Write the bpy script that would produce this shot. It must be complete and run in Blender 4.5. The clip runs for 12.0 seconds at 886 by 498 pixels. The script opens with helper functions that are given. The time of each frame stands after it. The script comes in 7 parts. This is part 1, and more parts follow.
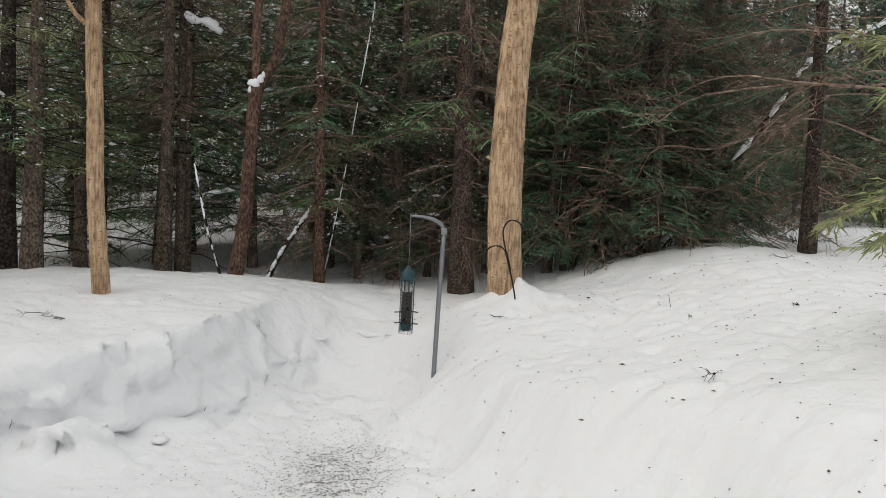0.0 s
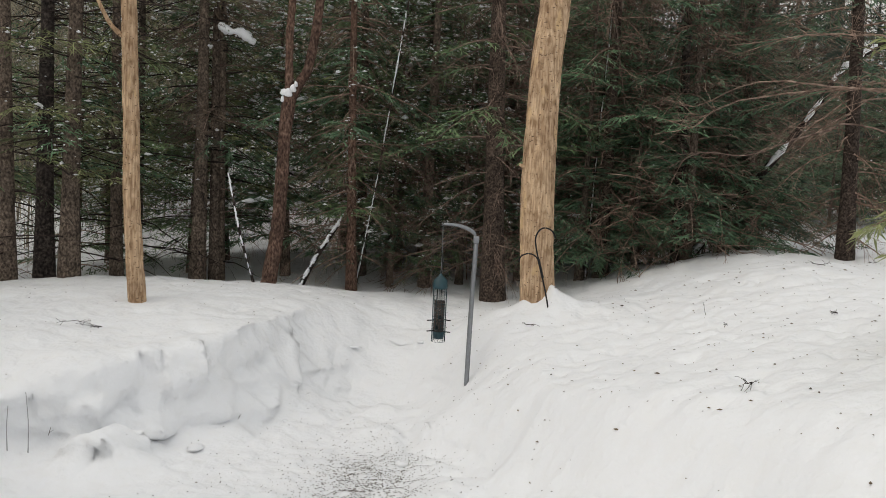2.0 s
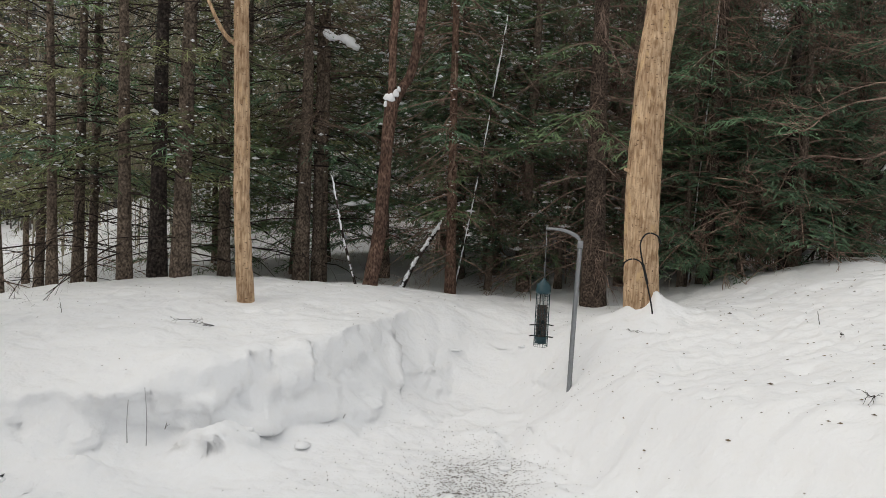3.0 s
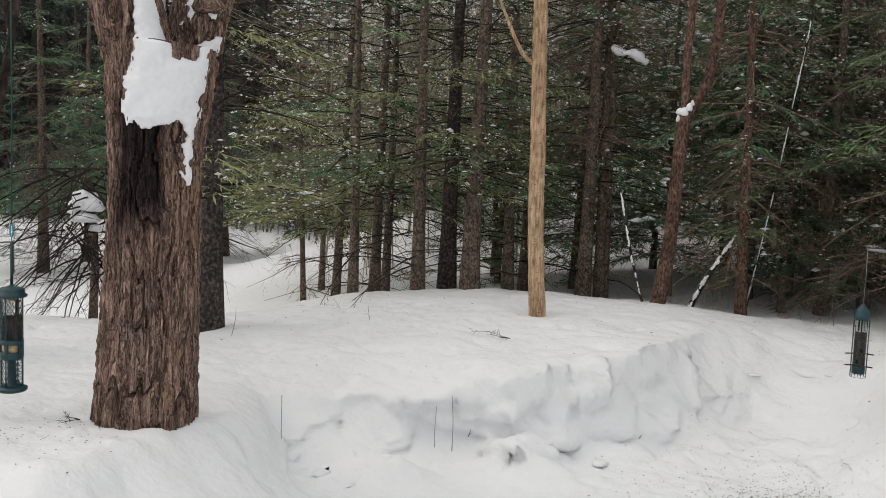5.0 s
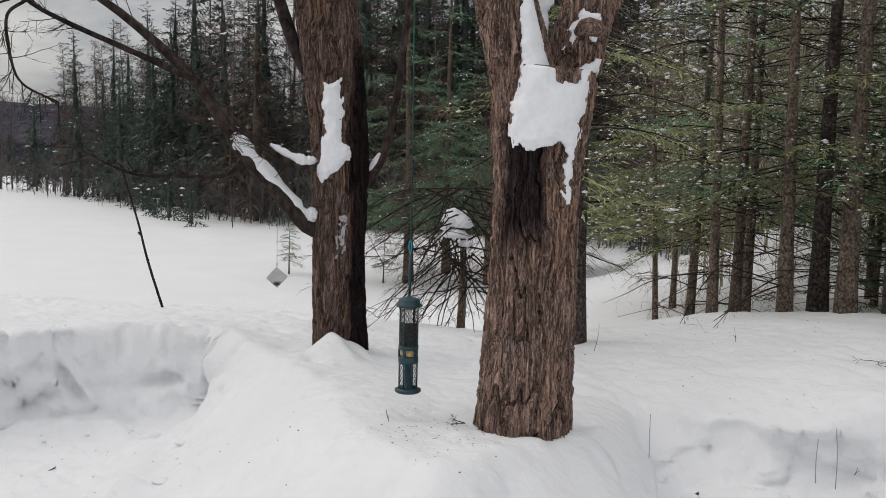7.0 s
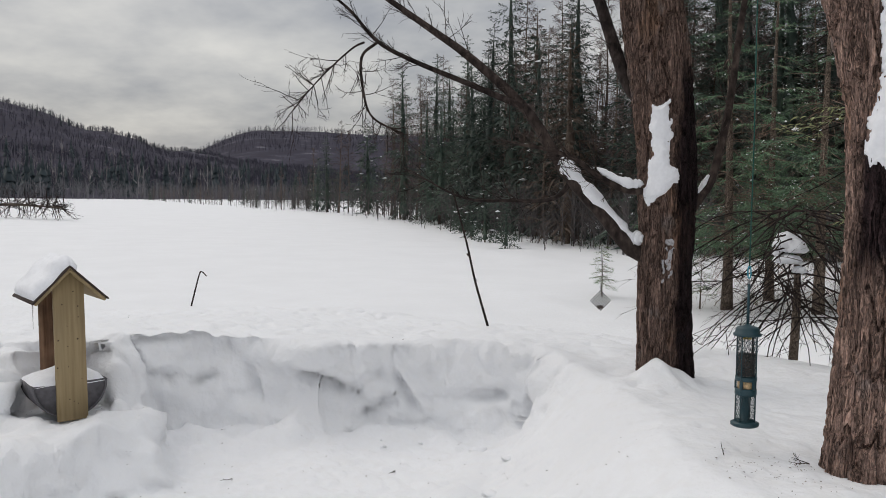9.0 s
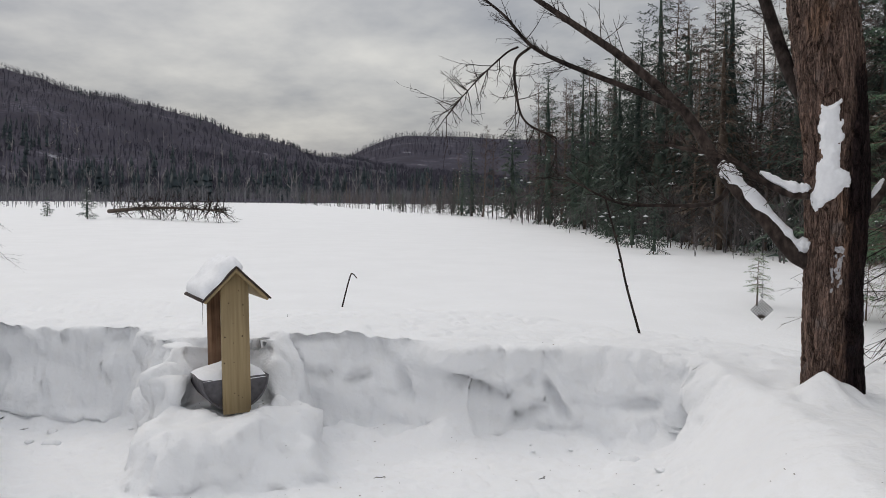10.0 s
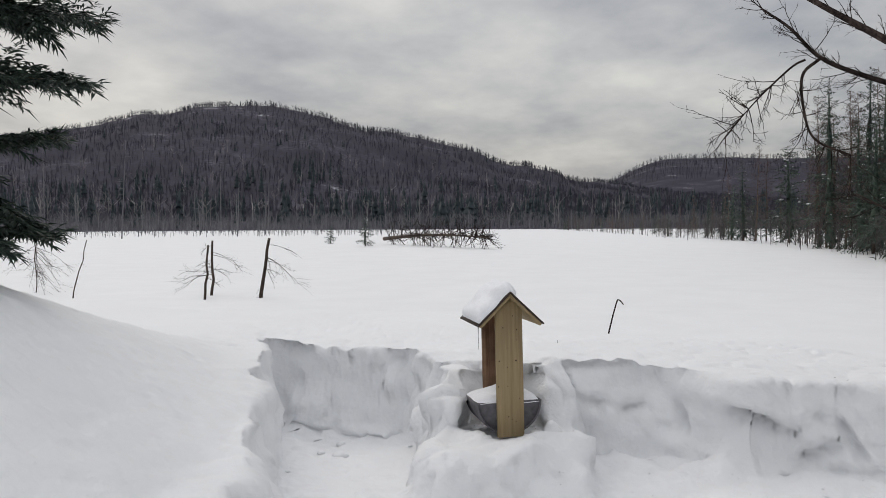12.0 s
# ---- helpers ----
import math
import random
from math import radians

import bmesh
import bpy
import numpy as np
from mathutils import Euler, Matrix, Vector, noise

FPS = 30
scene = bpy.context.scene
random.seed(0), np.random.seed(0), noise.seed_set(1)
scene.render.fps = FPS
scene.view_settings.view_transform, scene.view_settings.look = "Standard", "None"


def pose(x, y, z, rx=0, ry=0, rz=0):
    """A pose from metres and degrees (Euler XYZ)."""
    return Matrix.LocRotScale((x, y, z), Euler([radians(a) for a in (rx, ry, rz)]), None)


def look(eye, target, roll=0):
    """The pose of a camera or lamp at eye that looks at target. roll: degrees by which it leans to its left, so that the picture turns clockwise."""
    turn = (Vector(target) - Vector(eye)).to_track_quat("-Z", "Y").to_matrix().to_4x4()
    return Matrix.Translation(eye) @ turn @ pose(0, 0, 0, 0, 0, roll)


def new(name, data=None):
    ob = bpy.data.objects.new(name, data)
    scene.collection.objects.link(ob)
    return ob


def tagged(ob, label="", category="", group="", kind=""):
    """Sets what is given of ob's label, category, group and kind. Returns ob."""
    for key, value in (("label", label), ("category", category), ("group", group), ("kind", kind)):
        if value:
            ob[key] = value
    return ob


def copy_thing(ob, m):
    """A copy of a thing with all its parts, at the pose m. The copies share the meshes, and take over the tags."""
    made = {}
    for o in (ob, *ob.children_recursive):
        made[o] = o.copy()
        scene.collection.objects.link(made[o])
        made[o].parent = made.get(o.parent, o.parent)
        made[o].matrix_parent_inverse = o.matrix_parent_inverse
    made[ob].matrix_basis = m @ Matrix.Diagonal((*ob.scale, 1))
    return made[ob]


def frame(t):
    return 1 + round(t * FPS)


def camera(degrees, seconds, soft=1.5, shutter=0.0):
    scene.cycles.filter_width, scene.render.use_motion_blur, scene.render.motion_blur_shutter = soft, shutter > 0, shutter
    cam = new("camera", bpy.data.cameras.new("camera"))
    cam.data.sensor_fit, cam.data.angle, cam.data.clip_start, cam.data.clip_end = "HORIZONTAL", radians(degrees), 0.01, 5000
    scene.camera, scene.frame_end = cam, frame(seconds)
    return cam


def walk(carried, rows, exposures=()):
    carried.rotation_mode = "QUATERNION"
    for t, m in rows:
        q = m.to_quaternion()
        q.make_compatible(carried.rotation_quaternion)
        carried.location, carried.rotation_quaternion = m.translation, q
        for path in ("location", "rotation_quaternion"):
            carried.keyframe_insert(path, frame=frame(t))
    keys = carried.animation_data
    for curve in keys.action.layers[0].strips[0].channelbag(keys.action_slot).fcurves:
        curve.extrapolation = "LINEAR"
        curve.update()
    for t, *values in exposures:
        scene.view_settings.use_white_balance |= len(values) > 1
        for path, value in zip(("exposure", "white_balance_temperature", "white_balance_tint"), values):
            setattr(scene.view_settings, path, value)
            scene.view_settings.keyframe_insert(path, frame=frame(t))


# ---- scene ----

# ---------------------------------------------------------------- camera
cam = camera(52.43, 12.0, soft=0.5)
# seconds, x, y, z, yaw to the left, pitch up, lean to the right
ROWS = [
    (0.0, -0.001, -0.001, 1.750, 3.04, -5.53, -2.97),
    (0.5, 0.002, 0.002, 1.755, 2.93, -5.49, -2.90),
    (1.0, 0.003, 0.003, 1.758, 2.95, -5.31, -2.80),
    (1.5, 0.000, 0.002, 1.757, 3.43, -5.15, -2.71),
    (2.0, -0.013, 0.000, 1.757, 5.01, -5.18, -2.61),
    (2.5, -0.043, -0.008, 1.761, 7.72, -5.25, -2.61),
    (4.5, -0.296, -0.091, 1.763, 22.18, -5.08, -2.44),
    (5.0, -0.359, -0.126, 1.770, 26.96, -5.08, -2.30),
    (5.5, -0.417, -0.164, 1.775, 32.08, -5.20, -2.05),
    (6.0, -0.459, -0.202, 1.774, 37.82, -5.18, -1.82),
    (6.5, -0.479, -0.226, 1.775, 43.35, -4.98, -1.54),
    (7.0, -0.494, -0.254, 1.779, 48.31, -4.77, -1.24),
    (9.0, -0.547, -0.363, 1.784, 67.82, -3.65, -0.59),
    (9.5, -0.562, -0.393, 1.786, 72.51, -3.65, -0.64),
    (10.0, -0.568, -0.424, 1.784, 76.94, -3.47, -0.61),
    (10.5, -0.571, -0.448, 1.787, 81.31, -3.07, -0.34),
    (11.0, -0.572, -0.461, 1.785, 85.92, -2.58, 0.18),
    (11.5, -0.580, -0.484, 1.787, 90.15, -2.22, 0.29),
    (12.0, -0.591, -0.502, 1.785, 93.54, -1.89, 0.25),
]


def eye_pose(x, y, z, yaw, pitch, lean):
    a, b = radians(yaw), radians(pitch)
    way = Vector((-math.sin(a) * math.cos(b), math.cos(a) * math.cos(b), math.sin(b)))
    eye = Vector((x, y, z))
    return look(eye, eye + way, -lean)


EXPOSURES = [(0.0, 0.17, 6900, 7), (2.5, 0.2, 6960, 7), (5.5, 0.2, 6960, 8), (7.0, 0.1, 6800, 9), (9.0, 0.06, 6720, 9), (12.0, 0.02, 6720, 9)]
walk(cam, [(t, eye_pose(*v)) for t, *v in ROWS], EXPOSURES)

# ---------------------------------------------------------------- light
SUN_UP, SUN_ROUND = radians(46), radians(236)
world = bpy.data.worlds.new("overcast_sky")
scene.world = world
world.use_nodes = True
wn, wl = world.node_tree.nodes, world.node_tree.links
wn.clear()
w_out = wn.new("ShaderNodeOutputWorld")
w_bg = wn.new("ShaderNodeBackground")
w_sky = wn.new("ShaderNodeTexSky")
w_sky.sky_type, w_sky.sun_disc = "NISHITA", False
w_sky.sun_elevation, w_sky.sun_rotation = SUN_UP, SUN_ROUND
w_sky.air_density, w_sky.dust_density = 1.0, 3.0
w_co = wn.new("ShaderNodeTexCoord")
# clouds lie on a plane overhead: direction divided by its height
w_sep = wn.new("ShaderNodeSeparateXYZ")
wl.new(w_co.outputs["Generated"], w_sep.inputs[0])
w_h = wn.new("ShaderNodeMath"); w_h.operation = "MAXIMUM"; w_h.inputs[1].default_value = 0.0
wl.new(w_sep.outputs["Z"], w_h.inputs[0])
w_h2 = wn.new("ShaderNodeMath"); w_h2.operation = "ADD"; w_h2.inputs[1].default_value = 0.22
wl.new(w_h.outputs[0], w_h2.inputs[0])
w_div = wn.new("ShaderNodeVectorMath"); w_div.operation = "DIVIDE"
w_cmb = wn.new("ShaderNodeCombineXYZ")
for s in "XYZ":
    wl.new(w_h2.outputs[0], w_cmb.inputs[s])
wl.new(w_co.outputs["Generated"], w_div.inputs[0])
wl.new(w_cmb.outputs[0], w_div.inputs[1])
w_map = wn.new("ShaderNodeMapping")
w_map.inputs["Scale"].default_value = (1.1, 1.2, 0.0)
w_map.inputs["Rotation"].default_value = (0, 0, 0.25)
w_map.inputs["Location"].default_value = (3.1, 1.7, 0.0)
wl.new(w_div.outputs[0], w_map.inputs[0])
w_n = wn.new("ShaderNodeTexNoise")
w_n.inputs["Scale"].default_value, w_n.inputs["Detail"].default_value = 1.0, 6.0
w_n.inputs["Roughness"].default_value = 0.54
wl.new(w_map.outputs[0], w_n.inputs["Vector"])
w_ramp = wn.new("ShaderNodeValToRGB")
w_ramp.color_ramp.elements[0].position, w_ramp.color_ramp.elements[0].color = 0.37, (0.31, 0.325, 0.37, 1)
w_ramp.color_ramp.elements[1].position, w_ramp.color_ramp.elements[1].color = 0.63, (0.7, 0.695, 0.685, 1)
wl.new(w_n.outputs["Fac"], w_ramp.inputs[0])
w_mul = wn.new("ShaderNodeMix"); w_mul.data_type, w_mul.blend_type = "RGBA", "ADD"
w_mul.inputs["Factor"].default_value = 0.02
wl.new(w_ramp.outputs[0], w_mul.inputs["A"])
wl.new(w_sky.outputs[0], w_mul.inputs["B"])
w_up = wn.new("ShaderNodeMapRange")
w_up.inputs["From Min"].default_value, w_up.inputs["From Max"].default_value = 0.25, 0.95
w_up.inputs["To Min"].default_value, w_up.inputs["To Max"].default_value = 1.0, 2.0
wl.new(w_h.outputs[0], w_up.inputs["Value"])
w_cie = wn.new("ShaderNodeVectorMath"); w_cie.operation = "SCALE"
wl.new(w_mul.outputs["Result"], w_cie.inputs[0])
wl.new(w_up.outputs["Result"], w_cie.inputs["Scale"])
wl.new(w_cie.outputs[0], w_bg.inputs["Color"])
w_bg.inputs["Strength"].default_value = 0.80
wl.new(w_bg.outputs[0], w_out.inputs[0])

sun = new("sun", bpy.data.lights.new("sun", "SUN"))
sun.data.energy, sun.data.angle, sun.data.color = 0.4, radians(40), (1.0, 0.97, 0.92)
sun.matrix_world = look((-28, -19, 35), (0, 0, 0))


# ---------------------------------------------------------------- materials
def material(name, rough=0.8, metal=0.0, spec=0.3):
    m = bpy.data.materials.new(name)
    m.use_nodes = True
    n, l = m.node_tree.nodes, m.node_tree.links
    b = n["Principled BSDF"]
    b.inputs["Roughness"].default_value, b.inputs["Metallic"].default_value = rough, metal
    b.inputs["Specular IOR Level"].default_value = spec
    return m, n, l, b


def noise_node(n, l, scale, detail=4.0, stretch=(1, 1, 1), kind="ShaderNodeTexNoise", where="Object"):
    co = n.new("ShaderNodeTexCoord")
    mp = n.new("ShaderNodeMapping")
    mp.inputs["Scale"].default_value = stretch
    l.new(co.outputs[where], mp.inputs[0])
    t = n.new(kind)
    t.inputs["Scale"].default_value = scale
    if kind == "ShaderNodeTexNoise":
        t.inputs["Detail"].default_value = detail
    l.new(mp.outputs[0], t.inputs["Vector"])
    return t


def ramp(n, l, fac, stops):
    r = n.new("ShaderNodeValToRGB")
    e = r.color_ramp.elements
    while len(e) < len(stops):
        e.new(0.5)
    for k, (p, c) in enumerate(stops):
        e[k].position, e[k].color = p, (*c, 1)
    l.new(fac, r.inputs[0])
    return r


def blend(n, l, fac, a, b, mode="MIX"):
    m = n.new("ShaderNodeMix")
    m.data_type, m.blend_type = "RGBA", mode
    for key, v in (("Factor", fac), ("A", a), ("B", b)):
        if hasattr(v, "is_linked"):
            l.new(v, m.inputs[key])
        else:
            m.inputs[key].default_value = v if key == "Factor" else (*v, 1)
    return m.outputs["Result"]


def bump(n, l, b, height, strength, dist=0.02, after=None):
    u = n.new("ShaderNodeBump")
    u.inputs["Strength"].default_value, u.inputs["Distance"].default_value = strength, dist
    l.new(height, u.inputs["Height"])
    if after:
        l.new(after.outputs[0], u.inputs["Normal"])
    l.new(u.outputs[0], b.inputs["Normal"])
    return u


def snow_material(name, tint=(0.86, 0.87, 0.89)):
    m, n, l, b = material(name, 0.65, spec=0.2)
    big = noise_node(n, l, 0.7, 5)
    mid = noise_node(n, l, 9.0, 6)
    fine = noise_node(n, l, 90.0, 4)
    c = blend(n, l, ramp(n, l, big.outputs["Fac"], [(0.35, (0, 0, 0)), (0.7, (1, 1, 1))]).outputs[0], tuple(v * 0.95 for v in tint), tint)
    c2 = blend(n, l, ramp(n, l, mid.outputs["Fac"], [(0.3, (0, 0, 0)), (0.55, (1, 1, 1))]).outputs[0], (0.83, 0.835, 0.845), c)
    l.new(c2, b.inputs["Base Color"])
    crumb = noise_node(n, l, 26.0, 5)
    u = bump(n, l, b, mid.outputs["Fac"], 0.4, 0.035)
    u = bump(n, l, b, crumb.outputs["Fac"], 0.55, 0.014, u)
    bump(n, l, b, fine.outputs["Fac"], 0.2, 0.004, u)
    return m


def bark_material(name, dark, mid, light, scale=14.0, tall=0.22, vary=0.25, depth=0.015):
    m, n, l, b = material(name, 0.92, spec=0.15)
    grain = noise_node(n, l, scale, 6, (1, 1, tall))
    blot = noise_node(n, l, scale * 0.18, 4)
    c = ramp(n, l, grain.outputs["Fac"], [(0.34, dark), (0.5, mid), (0.68, light)]).outputs[0]
    lich = ramp(n, l, blot.outputs["Fac"], [(0.35, (0.62, 0.6, 0.58)), (0.65, (1.15, 1.1, 1.05))]).outputs[0]
    c = blend(n, l, 1.0, c, lich, "MULTIPLY")
    info = n.new("ShaderNodeObjectInfo")
    v = ramp(n, l, info.outputs["Random"], [(0.0, (1 - vary, 1 - vary, 1 - vary)), (1.0, (1 + vary, 1 + vary * 0.9, 1 + vary * 0.7))]).outputs[0]
    c = blend(n, l, 1.0, c, v, "MULTIPLY")
    l.new(c, b.inputs["Base Color"])
    bump(n, l, b, grain.outputs["Fac"], 0.9, depth)
    return m


def leaf_material(name, dark, light, spread=0.5):
    m, n, l, b = material(name, 0.6, spec=0.25)
    g = n.new("ShaderNodeNewGeometry")
    c = ramp(n, l, g.outputs["Random Per Island"], [(0.0, dark), (1.0, light)]).outputs[0]
    info = n.new("ShaderNodeObjectInfo")
    v = ramp(n, l, info.outputs["Random"], [(0.0, (1 - spread, 1 - spread, 1 - spread)), (1.0, (1 + spread * 0.9, 1 + spread, 1 + spread * 0.6))]).outputs[0]
    l.new(blend(n, l, 1.0, c, v, "MULTIPLY"), b.inputs["Base Color"])
    return m


def plain(name, colour, rough=0.5, metal=0.0, grain=0.15, scale=60.0, spec=0.4):
    m, n, l, b = material(name, rough, metal, spec)
    t = noise_node(n, l, scale, 5)
    r = ramp(n, l, t.outputs["Fac"], [(0.3, tuple(v * (1 - grain) for v in colour)), (0.7, tuple(min(1, v * (1 + grain)) for v in colour))])
    l.new(r.outputs[0], b.inputs["Base Color"])
    bump(n, l, b, t.outputs["Fac"], 0.15, 0.003)
    return m


SNOW = snow_material("snow")
SNOW_CLUMP = plain("clinging_snow", (0.86, 0.87, 0.9), 0.7, grain=0.04, scale=40, spec=0.2)
# grey of the frost patch, and of rods that imitate shaded slits
FROST_SLIT_GREY = plain("frost_and_slit_grey", (0.36, 0.35, 0.36), 0.8, grain=0.35, scale=70, spec=0.2)
BARK = bark_material("conifer_bark", (0.05, 0.04, 0.035), (0.13, 0.106, 0.09), (0.25, 0.21, 0.18), 55.0, 0.75)
BARK_SCALY = bark_material("scaly_dark_brown_bark", (0.025, 0.02, 0.018), (0.075, 0.058, 0.05), (0.16, 0.13, 0.112), 60.0, 0.9)
BARK_RED = bark_material("red_brown_bark", (0.05, 0.032, 0.027), (0.135, 0.085, 0.068), (0.25, 0.175, 0.145), 60.0, 0.5)
BARK_BLACK = bark_material("dark_wet_bark", (0.02, 0.018, 0.018), (0.05, 0.043, 0.042), (0.12, 0.105, 0.1), 38.0, 0.9)


def furrowed_bark(name, tone=1.0, wet=None):
    """Old maple bark: long plates between dark fissures, patches of orange inner wood."""
    m, n, l, b = material(name, 0.92, spec=0.12)
    strips = noise_node(n, l, 30.0, 7, (1, 1, 0.085))
    strips.inputs["Distortion"].default_value = 0.35
    flakes = noise_node(n, l, 60.0, 6, (1, 1, 0.16))
    grain = noise_node(n, l, 170.0, 5, (1, 1, 0.3))
    def off_middle(t, gain):
        a = n.new("ShaderNodeMath"); a.operation = "SUBTRACT"; a.inputs[1].default_value = 0.5
        l.new(t.outputs["Fac"], a.inputs[0])
        q = n.new("ShaderNodeMath"); q.operation = "ABSOLUTE"
        l.new(a.outputs[0], q.inputs[0])
        w = n.new("ShaderNodeMath"); w.operation = "MULTIPLY"; w.inputs[1].default_value = gain
        w.use_clamp = True
        l.new(q.outputs[0], w.inputs[0])
        return w.outputs[0]
    plate = off_middle(strips, 9.0)
    fine = off_middle(flakes, 7.0)
    c = ramp(n, l, grain.outputs["Fac"], [(0.3, (0.14, 0.093, 0.07)), (0.5, (0.225, 0.155, 0.12)), (0.72, (0.32, 0.24, 0.19))]).outputs[0]
    tint = ramp(n, l, flakes.outputs["Fac"], [(0.35, (0.68, 0.66, 0.66)), (0.65, (1.25, 1.2, 1.16))]).outputs[0]
    c = blend(n, l, 1.0, c, tint, "MULTIPLY")
    patch = noise_node(n, l, 3.4, 5, (1, 1, 0.5))
    c = blend(n, l, ramp(n, l, patch.outputs["Fac"], [(0.53, (0, 0, 0)), (0.62, (0.7, 0.7, 0.7))]).outputs[0], c, (0.29, 0.175, 0.11))
    lichen = noise_node(n, l, 6.5, 6, (1, 1, 0.6))
    c = blend(n, l, ramp(n, l, lichen.outputs["Fac"], [(0.6, (0, 0, 0)), (0.7, (0.4, 0.4, 0.4))]).outputs[0], c, (0.3, 0.29, 0.27))
    c = blend(n, l, ramp(n, l, fine, [(0.0, (0.3, 0.3, 0.3)), (0.4, (1, 1, 1))]).outputs[0], (0.06, 0.045, 0.038), c)
    c = blend(n, l, ramp(n, l, plate, [(0.0, (0.08, 0.08, 0.08)), (0.32, (1, 1, 1))]).outputs[0], (0.03, 0.022, 0.018), c)
    c = blend(n, l, 1.0, c, (tone, tone * 0.99, tone * 1.06), "MULTIPLY")
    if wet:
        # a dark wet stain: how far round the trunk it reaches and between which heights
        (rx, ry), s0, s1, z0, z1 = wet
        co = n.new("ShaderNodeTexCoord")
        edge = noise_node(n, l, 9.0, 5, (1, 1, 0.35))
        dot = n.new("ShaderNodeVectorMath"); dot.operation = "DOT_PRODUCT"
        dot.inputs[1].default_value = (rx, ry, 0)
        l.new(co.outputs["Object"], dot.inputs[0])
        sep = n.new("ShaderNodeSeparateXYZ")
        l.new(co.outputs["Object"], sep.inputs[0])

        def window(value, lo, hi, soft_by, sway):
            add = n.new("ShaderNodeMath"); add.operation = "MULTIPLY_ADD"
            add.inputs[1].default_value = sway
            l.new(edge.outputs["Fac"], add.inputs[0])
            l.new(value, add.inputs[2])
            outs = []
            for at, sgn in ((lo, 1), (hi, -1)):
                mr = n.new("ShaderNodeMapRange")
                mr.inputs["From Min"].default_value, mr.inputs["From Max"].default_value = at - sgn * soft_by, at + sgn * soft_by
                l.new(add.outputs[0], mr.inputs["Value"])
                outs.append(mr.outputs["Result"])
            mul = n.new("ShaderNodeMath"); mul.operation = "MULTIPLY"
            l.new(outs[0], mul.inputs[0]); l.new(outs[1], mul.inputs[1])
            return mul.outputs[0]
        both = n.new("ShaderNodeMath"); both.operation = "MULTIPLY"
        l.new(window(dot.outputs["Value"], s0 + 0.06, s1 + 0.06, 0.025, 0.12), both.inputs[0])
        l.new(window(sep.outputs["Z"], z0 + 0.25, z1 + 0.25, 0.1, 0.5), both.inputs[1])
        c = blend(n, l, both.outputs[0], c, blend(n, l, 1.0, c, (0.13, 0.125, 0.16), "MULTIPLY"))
    l.new(c, b.inputs["Base Color"])
    u = bump(n, l, b, plate, 0.9, 0.022)
    bump(n, l, b, fine, 0.7, 0.01, u)
    return m


BARK_MAPLE = furrowed_bark("furrowed_maple_bark", 1.7, ((0.72, 0.694), -0.13, 0.07, 1.35, 1.95))
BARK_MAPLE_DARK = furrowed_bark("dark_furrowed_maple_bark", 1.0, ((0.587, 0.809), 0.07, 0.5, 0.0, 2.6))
TWIG = bark_material("bare_twig_bark", (0.12, 0.085, 0.072), (0.25, 0.185, 0.158), (0.42, 0.335, 0.29), 20.0, 1.0)
TWIG_DARK = bark_material("dark_limb_bark", (0.017, 0.013, 0.013), (0.042, 0.033, 0.031), (0.085, 0.068, 0.064), 22.0, 0.5)
NEEDLE = leaf_material("spruce_needles", (0.045, 0.085, 0.056), (0.155, 0.25, 0.155), 0.45)
NEEDLE_FIR = leaf_material("fir_needles", (0.07, 0.12, 0.068), (0.225, 0.31, 0.165), 0.45)
NEEDLE_OLIVE = leaf_material("olive_fir_needles", (0.1, 0.115, 0.058), (0.31, 0.325, 0.165), 0.3)
NEEDLE_SHORE = leaf_material("shore_conifer_needles", (0.03, 0.046, 0.042), (0.08, 0.108, 0.09), 0.35)
NEEDLE_BANK = leaf_material("bank_spruce_needles", (0.018, 0.032, 0.026), (0.05, 0.075, 0.06), 0.2)
NEEDLE_BROWN = leaf_material("dead_brown_needles", (0.05, 0.036, 0.032), (0.12, 0.085, 0.072))
# the blue of distant haze is mixed into the next two colours
NEEDLE_FAR = leaf_material("hazy_far_conifer_needles", (0.010, 0.017, 0.024), (0.028, 0.04, 0.05), 0.3)
WOODS_BARE = leaf_material("hazy_far_bare_woods", (0.042, 0.04, 0.058), (0.064, 0.06, 0.086), 0.1)
WOODS_OLIVE = leaf_material("olive_grey_saplings", (0.16, 0.135, 0.1), (0.46, 0.41, 0.31), 0.1)
THICKET = leaf_material("brown_thicket", (0.045, 0.04, 0.042), (0.125, 0.11, 0.11), 0.1)
WOODS_PALE = leaf_material("far_birches", (0.2, 0.185, 0.19), (0.34, 0.32, 0.33), 0.1)
WOODS_GREY = leaf_material("far_grey_saplings", (0.085, 0.085, 0.098), (0.18, 0.176, 0.19), 0.1)


# ---------------------------------------------------------------- numbers and shapes
rng = np.random.default_rng(11)


def hash2(i, j, seed):
    h = (i.astype(np.int64) * 374761393 + j.astype(np.int64) * 668265263 + seed * 974634777) & 0xFFFFFFFF
    h = ((h ^ (h >> 13)) * 1274126177) & 0xFFFFFFFF
    return ((h ^ (h >> 16)) & 0xFFFF) / 65535.0


def vnoise(x, y, size, seed=0):
    """Smooth noise from -1 to 1 with bumps of about that size."""
    x, y = np.asarray(x, float) / size, np.asarray(y, float) / size
    i, j = np.floor(x), np.floor(y)
    u, v = x - i, y - j
    u, v = u * u * u * (u * (u * 6 - 15) + 10), v * v * v * (v * (v * 6 - 15) + 10)
    a, b, c, d = hash2(i, j, seed), hash2(i + 1, j, seed), hash2(i, j + 1, seed), hash2(i + 1, j + 1, seed)
    return 2 * (a + (b - a) * u + (c - a) * v + (a - b - c + d) * u * v) - 1


